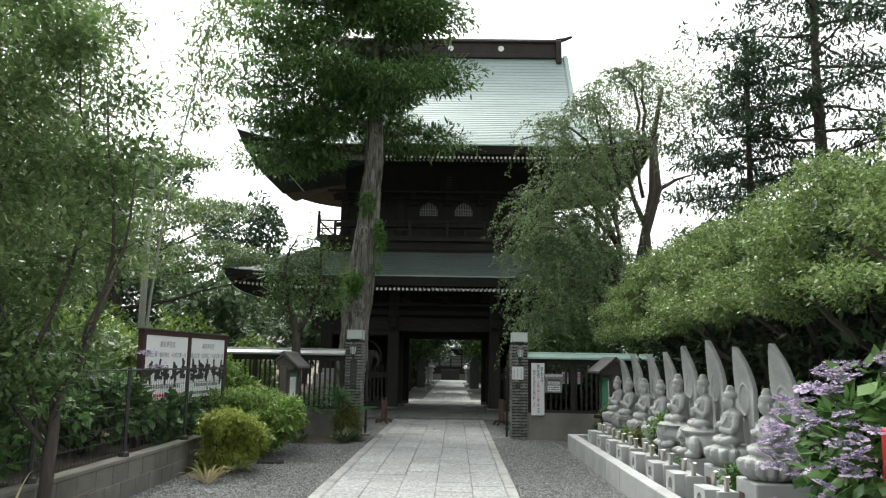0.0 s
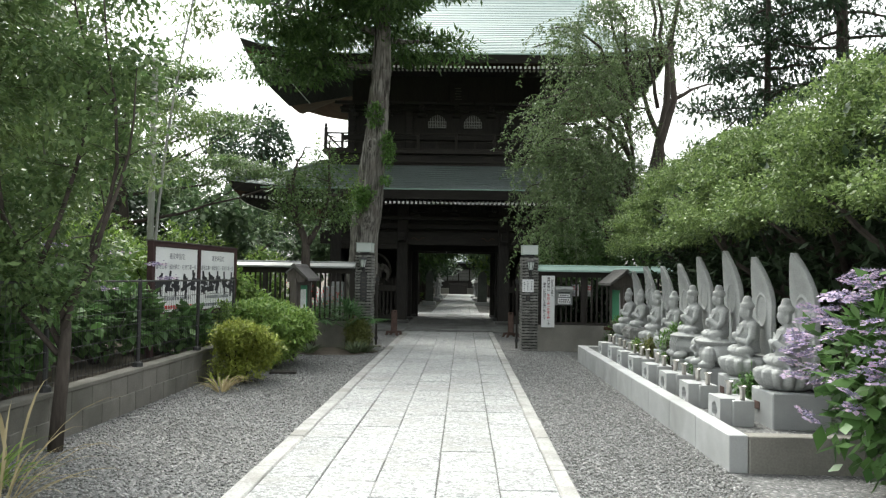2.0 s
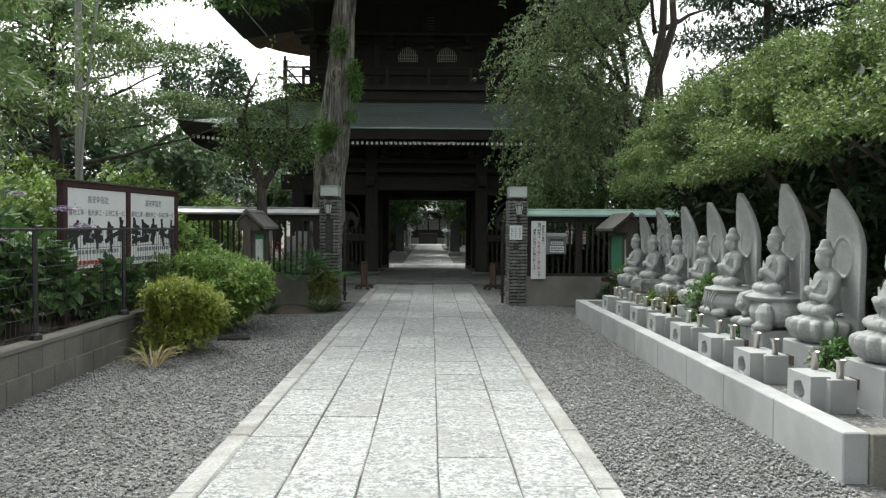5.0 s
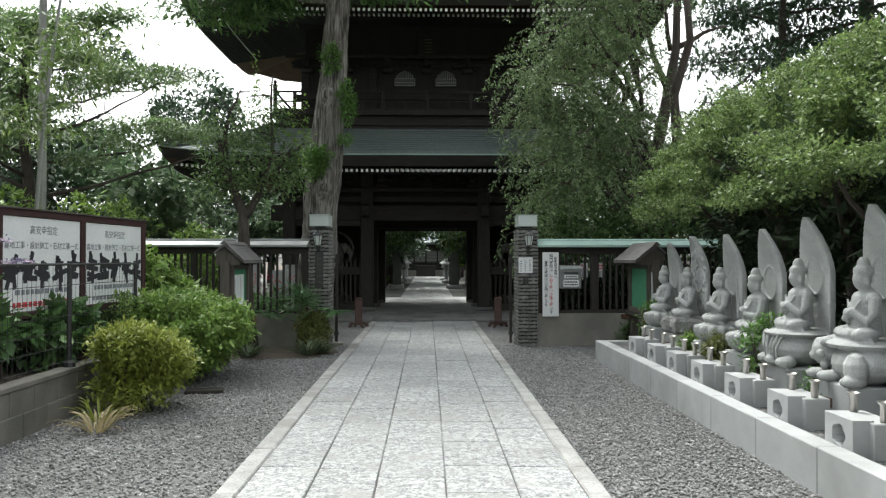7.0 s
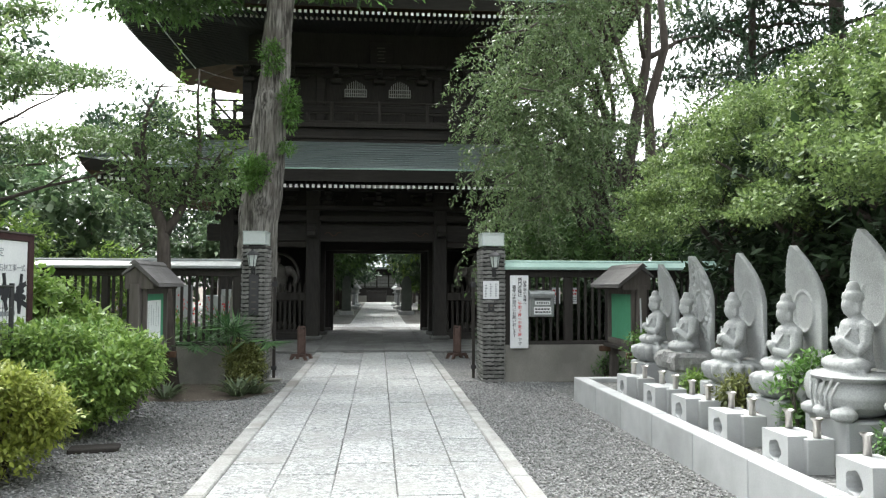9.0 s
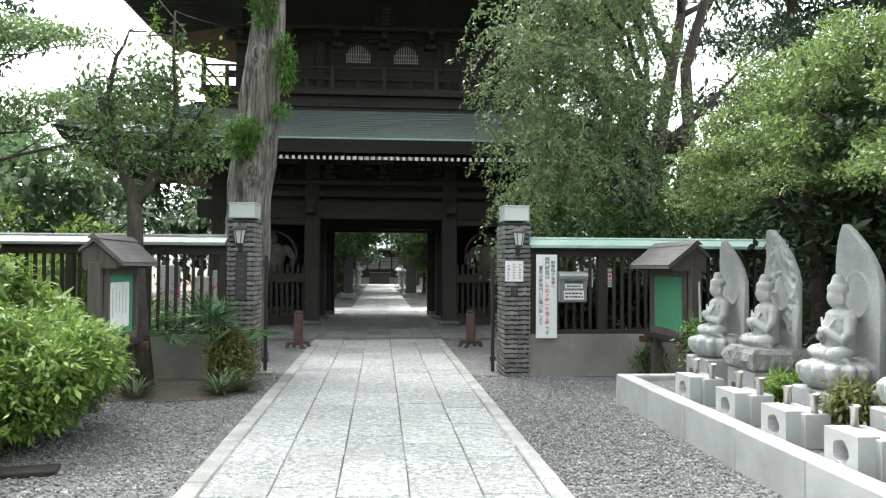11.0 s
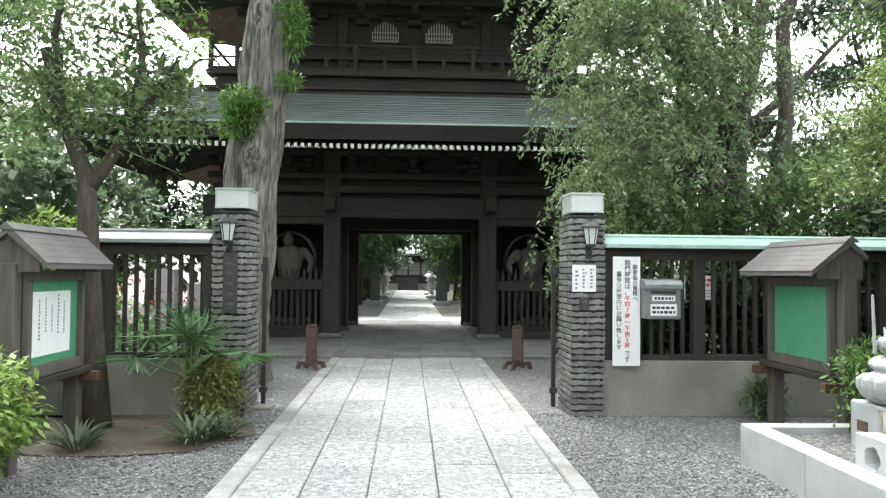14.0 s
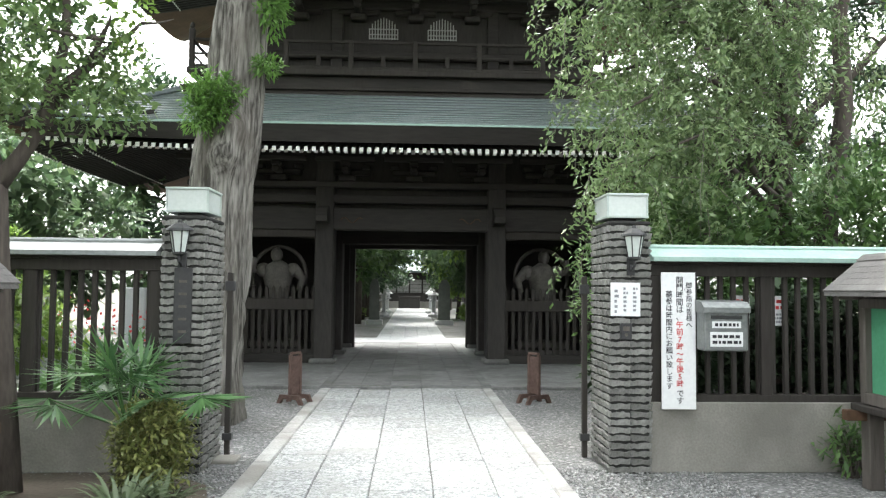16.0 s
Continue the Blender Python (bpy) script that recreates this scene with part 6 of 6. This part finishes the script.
for k, cx in enumerate((-BL / 2, BL / 2)):
    w = BL - 0.1
    pa = part("panel", Geo().box(cx - w / 2, cx + w / 2, -0.02, 0.0, Z0 + 0.005, Z1 - 0.015), WHITE, sb)
    F2 = -0.0225
    lettering("高安寺指定", 0.095, GREYINK, pa, pose(cx, F2, Z1 - 0.14, 90))
    lettering("墓地工事・設計施工・石材工事一式", 0.078, GREYINK, pa, pose(cx, F2, Z1 - 0.29, 90))
    # trade name as plain heavy strokes
    g = Geo()
    random.seed(50 + k)
    for c in range(5):
        ox = cx - w / 2 + w * (c + 0.5) / 5
        for q in range(8):
            up = q % 2
            L = random.uniform(0.07, 0.125)
            m = pose(ox + random.uniform(-0.055, 0.055), -0.022 - 0.0006 * q, 1.33 + random.uniform(-0.10, 0.10), 0, random.uniform(-24, 24) + (90 if up else 0), 0)
            g.box(-L, L, -0.001, 0.001, -0.027, 0.027, 0, 0, m)
    tagged(part("name_strokes", g, INK, pa, "heavy black painted strokes"), kind="stuff")
    bars(pa, pose(cx, -0.021, 1.12), 1, w * 0.7, 0.09, GREYINK, 70 + k)
    bars(pa, pose(cx, -0.021, 1.00), 1, w * 0.75, 0.09, RED if k == 0 else GREYINK, 72 + k)


# ---- little barrier stands before the gate ----
def stand(x, y, turn):
    s = thing("barrier_stand", (x, y, 0), "small reddish timber stand on splayed feet", "stand", "stands before the gate", turn=turn)
    part("board", Geo().box(-0.07, 0.07, -0.012, 0.012, 0.12, 0.58, 0.004), REDW, s)
    for sx in (-1, 1):
        part("upright", Geo().box(sx * 0.09 - 0.018, sx * 0.09 + 0.018, -0.02, 0.02, 0.08, 0.60, 0.005), REDW, s)
        part("foot", Geo().prism([(-0.20, 0.0), (-0.15, 0.0), (-0.11, 0.06), (0.11, 0.06), (0.15, 0.0), (0.20, 0.0), (0.15, 0.11), (-0.15, 0.11)], "x", sx * 0.09 - 0.02, sx * 0.09 + 0.02), REDW, s)
    part("rail", Geo().box(-0.09, 0.09, -0.02, 0.02, 0.60, 0.63, 0.004), REDW, s)


stand(-1.80, 20.1, 58)
stand(1.16, 20.2, 122)
solid("ground_cover_slab", Geo().box(-0.17, 0.17, -0.12, 0.12, 0, 0.03, 0.006), CONC, "small flat concrete slab in the gravel", "slab", at=(-1.95, 16.85, 0))
solid("drain_lid", Geo().box(-0.2, 0.2, -0.1, 0.1, 0, 0.04, 0.008), FENCEW, "flat dark board lying on the gravel", "board", at=(-2.75, 12.0, 0), turn=12)
ws = thing("wall_post", (-3.15, 14.05, 0), "short grey timber stake before the notice board", "post")
part("stake", Geo().box(-0.05, 0.05, -0.05, 0.05, 0, 0.62, 0.006), GREYW, ws)


# ---- palm, strap-leaved plants, grasses ----
def strap(x, y, n, L, m, label, cat, wide=0.035, droop=1.0, name="strap_plant", z=0.0):
    t = thing(name, (x, y, z), label, cat)
    for k in range(n):
        a = random.uniform(0, 6.3)
        e = random.uniform(0.5, 1.25)
        l = L * random.uniform(0.6, 1.05)
        p, vs = Vector((0.05 * math.cos(a), 0.05 * math.sin(a), 0)), []
        side = Vector((-math.sin(a), math.cos(a), 0))
        seg = 6
        for i in range(seg + 1):
            f = i / seg
            w = wide * (0.5 + 1.0 * f if f < 0.5 else 2.0 * (1 - f) + 0.02)
            vs += [p - side * w, p + Vector((0, 0, -w * 0.5)), p + side * w]
            ang = e - droop * f * f * 1.6
            p = p + Vector((math.cos(a) * math.cos(ang), math.sin(a) * math.cos(ang), math.sin(ang))) * l / seg
        g = Geo()
        g.add(vs, [q for i in range(seg) for q in ((3 * i, 3 * i + 1, 3 * i + 4, 3 * i + 3), (3 * i + 1, 3 * i + 2, 3 * i + 5, 3 * i + 4))])
        part("leaf", g, m, t, smooth=True)
    return t


random.seed(14)
strap(-2.95, 15.0, 52, 0.36, STRAP, "cream-edged strap-leaved plant in the gravel", "plant", 0.016, 0.9)
strap(-2.12, 15.2, 90, 0.40, STRAP, "cream-edged strap-leaved plant in the gravel", "plant", 0.016, 0.9)
strap(-1.95, 15.42, 40, 0.34, STRAP, "cream-edged strap-leaved plant in the gravel", "plant", 0.016, 0.9)
strap(-3.08, 10.05, 34, 0.42, STRAW, "tuft of yellowing grass at the wall", "grass", 0.012, 1.2, "grass_tuft")
strap(-3.25, 10.5, 30, 0.4, LEAF_YELLOW, "tuft of green grass at the wall", "grass", 0.012, 1.1, "grass_tuft")
strap(-2.9, 5.0, 26, 0.8, STRAW, "tall dry seeding grass beside the gravel", "grass", 0.008, 0.8, "grass_tuft")
strap(-3.2, 5.3, 70, 0.55, LEAF_BRIGHT, "dense tuft of fresh green grass beside the gravel", "grass", 0.010, 0.9, "grass_tuft")
strap(-3.15, 5.55, 14, 1.15, STRAW, "tall dry seeding grass beside the gravel", "grass", 0.010, 0.9, "grass_tuft")
strap(-3.1, 4.4, 30, 0.7, STRAW, "tall dry seeding grass beside the gravel", "grass", 0.008, 0.8, "grass_tuft")

pl = thing("fan_palm", (-2.36, 15.95, 0), "young fan palm with split green fronds by the pillar", "palm")
part("trunk", Geo().tube([(0, 0, 0), (0, 0, 0.42)], [0.07, 0.05], 8), BARKD, pl)
random.seed(15)
for k in range(13):
    a = k * 2.4
    e = 0.35 + 0.85 * (k % 4) / 3
    L = random.uniform(0.32, 0.55)
    d = Vector((math.cos(a) * math.cos(e), math.sin(a) * math.cos(e), math.sin(e)))
    hub = Vector((0, 0, 0.45)) + d * L
    fr = part("frond", Geo().tube([(0, 0, 0.42), tuple(hub)], [0.009, 0.006], 5), PALM, pl)
    side = Vector((-math.sin(a), math.cos(a), 0))
    up = d.cross(side) * -1
    P, W = [], []
    for j in range(22):
        b = (j - 10.5) / 10.5 * 1.9
        w = d * math.cos(b) + side * math.sin(b) + Vector((0, 0, -0.25))
        P.append(tuple(hub))
        W.append(tuple(w))
    part("leaflets", leaf_mesh("leaflets", np.array(P), np.array(W), 0.34 * (1 + 0.1 * RNG.normal(size=22)), 0.085, PALM, 0.9), None, fr)

# sapling at the right footing wall
bush("pine_sapling", 3.0, 16.3, 0.0, 0.2, 0.5, LEAF_KAYA, 50, 0.07, "small dark sapling at the concrete footing", 0.3)

# near hydrangea at the bed's end
hy = thing("flowering_hydrangea", (3.22, 5.35, 0.0), "hydrangea covered in lilac and violet lacecap flowers", "shrub")
random.seed(16)
for k in range(16):
    a = k * 2.4
    part("stem", Geo().tube(limb((0.1 * math.cos(a), 0.1 * math.sin(a), 0), (0.8 * math.cos(a), 0.8 * math.sin(a), 0.6 + 0.8 * random.random()), 5), taper(0.012, 0.006, 5), 5), BARKM, hy)
part("leaves", foliage("leaves", [(0, 0, 0.95, 0.85, 0.85, 0.6), (-0.35, -0.15, 0.85, 0.6, 0.6, 0.55), (0.3, -0.2, 1.15, 0.7, 0.7, 0.45), (0.1, -0.3, 0.45, 0.75, 0.65, 0.4)], 1500, 4, 0.09, 0.115, 0.62, LEAF_HYDR, 0.5, 0.8), None, hy)


def flower_head(k):
    random.seed(100 + k)
    n = 90
    q = RNG.normal(size=(n, 3)) * np.array([0.045, 0.045, 0.012])
    core = leaf_mesh("floret_dome", q, RNG.normal(size=(n, 3)) + np.array([0, 0, 1.0]), 0.018, 0.9, FLORET, 0.5)
    P, W = [], []
    for j in range(11):
        a = j * 2 * math.pi / 11 + random.uniform(-0.2, 0.2)
        r = random.uniform(0.075, 0.11)
        c = np.array([r * math.cos(a), r * math.sin(a), random.uniform(-0.02, 0.012)])
        for p in range(4):
            b = p * math.pi / 2 + a
            P.append(c)
            W.append((math.cos(b), math.sin(b), random.uniform(-0.1, 0.35)))
    outer = leaf_mesh("petals", np.array(P), np.array(W), 0.036 * (1 + 0.15 * RNG.normal(size=len(P))), 1.0, PETAL, 1.0)
    return core, outer


heads = [flower_head(k) for k in range(5)]
for k in range(86):
    a = math.pi * 0.5 + random.uniform(0.1, 1.0) * math.pi * (1.0 if k % 4 else 1.25)
    el = random.uniform(-0.35, 1.15)
    r = random.uniform(0.92, 1.08)
    p = Vector((-0.03 + 1.02 * r * math.cos(a) * math.cos(el), -0.02 + 0.98 * r * math.sin(a) * math.cos(el), 0.92 + 0.78 * r * math.sin(el)))
    if p.z < 0.3:
        continue
    core, outer = random.choice(heads)
    fl = part("flower_head", core, None, hy)
    fl.matrix_local = pose(*p, random.uniform(-25, 25), random.uniform(-25, 25), random.uniform(0, 360)) @ Matrix.Scale(random.uniform(0.55, 0.8), 4)
    part("petal_ring", outer, None, fl)
rb = thing("red_box_stand", (2.66, 4.75, 0), "bright red metal box on a post by the hydrangea", "box")
part("post", Geo().tube([(0, 0, 0), (0, 0, 0.75)], [0.03, 0.03], 8), RED, rb)
part("box", Geo().box(-0.13, 0.13, -0.08, 0.08, 0.72, 1.2, 0.015), RED, rb)
part("ring", Geo().tube([(0.05 * math.cos(a), -0.085, 1.03 + 0.05 * math.sin(a)) for a in [math.pi * i / 8 for i in range(17)]], [0.01] * 17, 5), IRON, rb)
# a few mophead blooms in the left bed
for x, y, z in ((-4.15, 9.4, 1.72), (-4.3, 8.5, 1.55), (-4.0, 10.2, 1.6), (-4.1, 9.0, 1.30), (-3.95, 10.5, 1.42), (-4.3, 7.4, 1.5), (-4.6, 6.6, 1.6), (-4.2, 8.0, 1.75)):
    hb = thing("hydrangea_bloom", (x, y, z), "lilac hydrangea bloom among the leaves", "flower", "blooms in the left bed")
    core, outer = random.choice(heads)
    part("floret_dome", core, None, hb).matrix_local = Matrix.Scale(1.2, 4)
    part("petal_ring", outer, None, hb).matrix_local = Matrix.Scale(1.2, 4)


# ---- court behind the gate ----
def stone_lantern(x, y, k):
    l = thing("stone_lantern", (x, y, 0), "tall grey stone lantern beside the inner path", "lantern", "stone lanterns")
    part("base", Geo().lathe([(0.42 * k, 0), (0.42 * k, 0.18 * k), (0.30 * k, 0.28 * k), (0.17 * k, 0.34 * k)], 8), PLINTH, l)
    part("shaft", Geo().lathe([(0.15 * k, 0.34 * k), (0.13 * k, 0.75 * k), (0.15 * k, 1.15 * k)], 12), PLINTH, l)
    part("fire_box", Geo().lathe([(0.30 * k, 1.15 * k), (0.32 * k, 1.25 * k), (0.2 * k, 1.27 * k), (0.2 * k, 1.55 * k)], 6), PLINTH, l)
    part("roof", Geo().lathe([(0.46 * k, 1.55 * k), (0.44 * k, 1.6 * k), (0.2 * k, 1.78 * k), (0.08 * k, 1.82 * k)], 6), PLINTH, l)
    part("finial", Geo().lathe([(0.07 * k, 1.82 * k), (0.11 * k, 1.92 * k), (0.02 * k, 2.05 * k)], 10), PLINTH, l)


for x in (-1.78, 0.80):
    stone_lantern(x, 51.0, 0.72)
    stone_lantern(x, 57.0, 0.75)
for x, w in ((-1.85, 0.42), (0.95, 0.5)):
    st = thing("stone_tablet", (x, 42, 0), "upright grey inscribed stone tablet beside the inner path", "stone tablet", "stone tablets")
    part("slab", Geo().prism([(-w / 2, 0.2), (w / 2, 0.2), (w / 2 - 0.02, 1.6), (0.1, 1.85), (-0.1, 1.8), (-w / 2 + 0.03, 1.55)], "y", -0.1, 0.1), TABLET, st)
    part("foot", Geo().box(-w / 2 - 0.12, w / 2 + 0.12, -0.25, 0.25, 0, 0.2, 0.02), PLINTH, st)
hall = thing("main_hall", (-0.5, 72, 0), "dark timber temple hall with a wide tiled roof", "temple hall")
part("wall", Geo().box(-7, 7, 0, 6, 0.5, 3.0), WOOD, hall)
part("podium", Geo().box(-7.6, 7.6, -0.8, 6.6, 0, 0.5, 0.02), CONC, hall)
for x in (-1.5, -0.5, 0.5, 1.5):
    d = part("door", Geo().box(x - 0.44, x + 0.44, -0.06, -0.01, 1.2, 2.2), PALEBAR, hall)
    for q in range(4):
        part("lattice", Geo().box(x - 0.44, x + 0.44, -0.08, -0.06, 1.25 + 0.28 * q, 1.28 + 0.28 * q), WOOD, d)
for x in (-6.8, -4.2, -2.1, 2.1, 4.2, 6.8):
    part("post", Geo().box(x - 0.15, x + 0.15, -0.2, 0.1, 0.5, 4.2), WOODX, hall)
part("roof", Geo().prism([(-1.8, 2.75), (-1.8, 2.9), (0.3, 3.7), (3, 6.0), (5.7, 3.7), (7.8, 2.9), (7.8, 2.75)], "x", -9, 9), COPPERD, hall)
tbl = thing("offering_box", (-0.5, 69.5, 0), "dark timber offering box before the hall steps", "box")
part("body", Geo().box(-0.8, 0.8, -0.4, 0.4, 0, 0.85, 0.03), WOOD, tbl)
part("slatted_top", Geo().box(-0.85, 0.85, -0.45, 0.45, 0.85, 0.93, 0.02), WOOD, tbl)
random.seed(78)
# tall crowns overhanging the path are added, mostly out of view, to shade it
for x, y, h, r, m in ((-4.6, 46, 4.6, 2.0, LEAF_BRIGHT), (-6.0, 40, 5.5, 2.4, LEAF_FAR), (3.8, 45, 4.6, 2.0, LEAF_BRIGHT), (5.6, 40, 6, 2.6, LEAF_FAR), (-3.8, 56, 6, 2.2, LEAF_FAR), (3.2, 57, 6, 2.2, LEAF_BRIGHT), (-6.4, 64, 9, 3.4, LEAF_FAR), (5.5, 64, 9, 3.2, LEAF_FAR), (-10, 52, 10, 4, LEAF_CEDAR), (9, 52, 10, 4, LEAF_CEDAR), (0.5, 82, 14, 5, LEAF_CEDAR), (-9, 80, 14, 5, LEAF_CEDAR), (9, 80, 14, 5, LEAF_CEDAR), (-3.6, 38.5, 5.6, 2.2, LEAF_FAR), (3.0, 38.5, 5.6, 2.2, LEAF_BRIGHT), (-3.0, 66, 5, 1.9, LEAF_CEDAR), (2.4, 66, 5, 1.9, LEAF_CEDAR), (-3.4, 52, 5, 2.0, LEAF_CEDAR), (3.0, 52, 5, 2.0, LEAF_CEDAR), (-2.9, 44.5, 4.2, 1.1, LEAF_FAR), (2.1, 44.5, 4.2, 1.1, LEAF_FAR), (-2.7, 48, 4.5, 1.2, LEAF_CEDAR), (1.9, 48.5, 4.5, 1.2, LEAF_BRIGHT), (-2.6, 60, 5, 1.3, LEAF_FAR), (1.9, 60, 5, 1.3, LEAF_FAR), (-4.8, 34.5, 5.0, 1.8, LEAF_FAR), (4.2, 34.5, 5, 1.8, LEAF_FAR), (-6.5, 48, 6, 3.0, LEAF_FAR), (5.8, 48, 6, 3.0, LEAF_FAR), (-2.6, 62.5, 9, 3.4, LEAF_FAR), (1.7, 63, 9, 3.2, LEAF_CEDAR), (-2.9, 55, 8, 2.6, LEAF_CEDAR), (-2.7, 47, 7.5, 2.3, LEAF_KAYA), (2.4, 47.5, 7.5, 2.2, LEAF_KAYA), (-2.9, 40.5, 7.0, 2.0, LEAF_KAYA), (2.6, 40, 7.0, 1.9, LEAF_BRIGHT), (-2.7, 36.5, 8, 2.6, LEAF_KAYA), (2.6, 36, 8, 2.6, LEAF_FAR), (2.7, 43.5, 8, 3.0, LEAF_FAR), (-2.6, 42.5, 8.5, 3.2, LEAF_FAR), (2.5, 50, 9, 3.2, LEAF_KAYA), (-2.6, 50.5, 9, 3.2, LEAF_FAR)):
    far_tree(x, y, h, r, m, "court_tree")
for x, y in ((-3.0, 47), (2.3, 47), (-3.4, 43), (2.6, 43.5)):
    bush("court_shrub", x, y, 0, 0.6, 0.8, LEAF_BRIGHT, 140, 0.12, "low rounded green shrub by the inner path")

# graves and low kerbs seen between the palisade slats
random.seed(18)
for k, (x, y) in enumerate(((-3.6, 21.0), (-5.0, 20.2), (-4.6, 22.6), (-6.2, 22.0), (-3.9, 24.2), (-6.8, 20.6))):
    gs2 = thing("gravestone", (x, y, 0), "grey stepped gravestone behind the palisade", "gravestone", "gravestones")
    part("base", Geo().box(-0.5, 0.5, -0.5, 0.5, 0, 0.3, 0.02), KERB, gs2)
    part("step", Geo().box(-0.32, 0.32, -0.32, 0.32, 0.3, 0.55, 0.02), PLINTH, gs2)
    part("stele", Geo().box(-0.17, 0.17, -0.17, 0.17, 0.55, 1.2 + 0.1 * (k % 3), 0.02), ROCK if k % 2 else PLINTH, gs2)
for x0, y0, L, a in ((-4.8, 18.6, 3.4, 16), (-4.6, 19.5, 3.2, 16), (3.4, 18.2, 3.0, -8)):
    solid("garden_kerb", Geo().box(-L / 2, L / 2, -0.07, 0.07, 0, 0.22, 0.01), KERB, "pale concrete garden kerb behind the palisade", "kerb", "garden kerbs", at=(x0, y0, 0), turn=a)
for k, x in enumerate((-4.1, -3.5, -5.2, -5.9, -4.7)):
    bush("red_salvia", x, 20.0 + 0.2 * (k % 3), 0.0, 0.3, 1.0, LEAF_HYDR, 60, 0.08, "garden plant with red flowers behind the palisade")
    rf = part("blossoms", leaf_mesh("blossoms", RNG.normal(size=(60, 3)) * np.array([0.22, 0.15, 0.12]) + np.array([x, 20.0 + 0.2 * (k % 3), 0.95]), RNG.normal(size=(60, 3)), 0.05, 0.8, RED, 0), None, None)
    tagged(rf, "scarlet blossoms above the garden plants", "flowers", kind="stuff")
sheet("graveyard_ground", -12, -2.4, 16.7, 30, 0.01, GRAVEL, 10, 0.0, "pale gravel among the graves behind the palisade")


# ---- paving stones, last ----
path = thing("stone_path", (0, 0, 0), "straight path of pale chiselled granite slabs with edging stones", "path", kind="structure")
part("bedding", Geo().box(PATH_L + 0.01, PATH_R - 0.01, -6, 21.46, -0.05, 0.006), JOINT, path)
part("bedding", Geo().box(PATH_L + 0.01, PATH_R - 0.01, 21.46, GB + 1.6, 0.04, 0.056), JOINT, path)
part("bedding", Geo().box(-1.37, 0.63, GB + 1.6, 70, -0.05, 0.006), JOINT, path)
random.seed(2)
cols = (-1.49, -1.08, -0.667, -0.228, 0.215, 0.62)


def slab(x0, x1, y0, y1, z, material, name, c=0.006):
    j = lambda: random.uniform(-0.004, 0.004)
    zz = z + random.uniform(-0.003, 0.003)
    x0, x1, y0, y1 = x0 + 0.004, x1 - 0.004, y0 + 0.004, y1 - 0.004
    bot = [(x0 + j(), y0 + j(), z - 0.05), (x1 + j(), y0 + j(), z - 0.05), (x1 + j(), y1 + j(), z - 0.05), (x0 + j(), y1 + j(), z - 0.05)]
    mid = [(a, b, zz - c) for a, b, _ in bot]
    top = [(x0 + c, y0 + c, zz + j() * 0.3), (x1 - c, y0 + c, zz + j() * 0.3), (x1 - c, y1 - c, zz + j() * 0.3), (x0 + c, y1 - c, zz + j() * 0.3)]
    g = Geo()
    g.add(bot + mid + top, [(8, 9, 10, 11)] + [(o + i, o + (i + 1) % 4, o + 4 + (i + 1) % 4, o + 4 + i) for o in (0, 4) for i in range(4)])
    part(name, g, material, path)


for c in range(5):
    y = -6.0 + random.uniform(-0.6, 0)
    while y < 40:
        L = random.uniform(0.5, 0.92)
        if y > GB + 1.2 and y < 32.9:
            y = 32.9
        if y < 21.46 < y + L:
            L = 21.46 - y
        if L < 0.25:
            y += L
            continue
        z = 0.022 if y < 21.4 else (0.062 if y < GB + 1.2 else 0.02)
        inner = y > GB + 1.2
        a, b = (-1.37 + 0.4 * c, -0.97 + 0.4 * c) if inner else (cols[c], cols[c + 1])
        # from the eaves inward the slabs take the shade-darkened stone
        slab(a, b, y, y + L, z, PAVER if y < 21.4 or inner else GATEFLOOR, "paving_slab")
        y += L
for x0, x1 in ((PATH_L, -1.49), (0.62, PATH_R)):
    y = -6.0
    while y < 30.0:
        L = random.uniform(0.7, 1.3)
        if y < 21.46:
            L = min(L, 21.4601 - y)
        # edging under the eaves switches to the shade-darkened stone too
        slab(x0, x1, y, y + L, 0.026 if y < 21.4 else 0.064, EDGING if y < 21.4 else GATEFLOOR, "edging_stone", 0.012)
        y += L
part("court_apron", Geo().box(-2.4, 1.7, GB + 1.62, 32.9, -0.02, 0.03, 0.01), PAVER, path)
part("inner_paving", Geo().box(-1.37, 0.63, 40, 69, -0.02, 0.02), PAVER, path)

# loose gravel stones over the gravel beds
n = 52000
rng = np.random.default_rng(4)
px = np.where(rng.random(n) < 0.42, rng.uniform(-3.58, PATH_L - 0.01, n), rng.uniform(PATH_R + 0.01, KX - 0.01, n))
py = 2.6 + 14.0 * rng.random(n) ** 1.25
r = rng.uniform(0.006, 0.017, n)[:, None]
base = np.array([(1, 0, 0), (0, 1, 0), (-1, 0, 0), (0, -1, 0), (0, 0, 0.7), (0, 0, -0.5)])
v = base[None] * r[:, None] * rng.uniform(0.65, 1.3, (n, 6, 1))
a = rng.uniform(0, 6.3, n)
ca, sa = np.cos(a)[:, None], np.sin(a)[:, None]
vx, vy = v[..., 0] * ca - v[..., 1] * sa, v[..., 0] * sa + v[..., 1] * ca
tilt = rng.normal(0, 0.35, n)[:, None]
v = np.stack([vx + px[:, None], vy + py[:, None], v[..., 2] + vx * tilt + 0.006], 2).reshape(-1, 3)
f = np.array([(0, 1, 4), (1, 2, 4), (2, 3, 4), (3, 0, 4), (1, 0, 5), (2, 1, 5), (3, 2, 5), (0, 3, 5)])
t = (np.arange(n)[:, None, None] * 6 + f[None]).reshape(-1, 3)
tagged(new("gravel_stones", tri_mesh("gravel_stones", v, t, PEBBLE)), "loose grey crushed gravel on the ground", "gravel", kind="stuff")
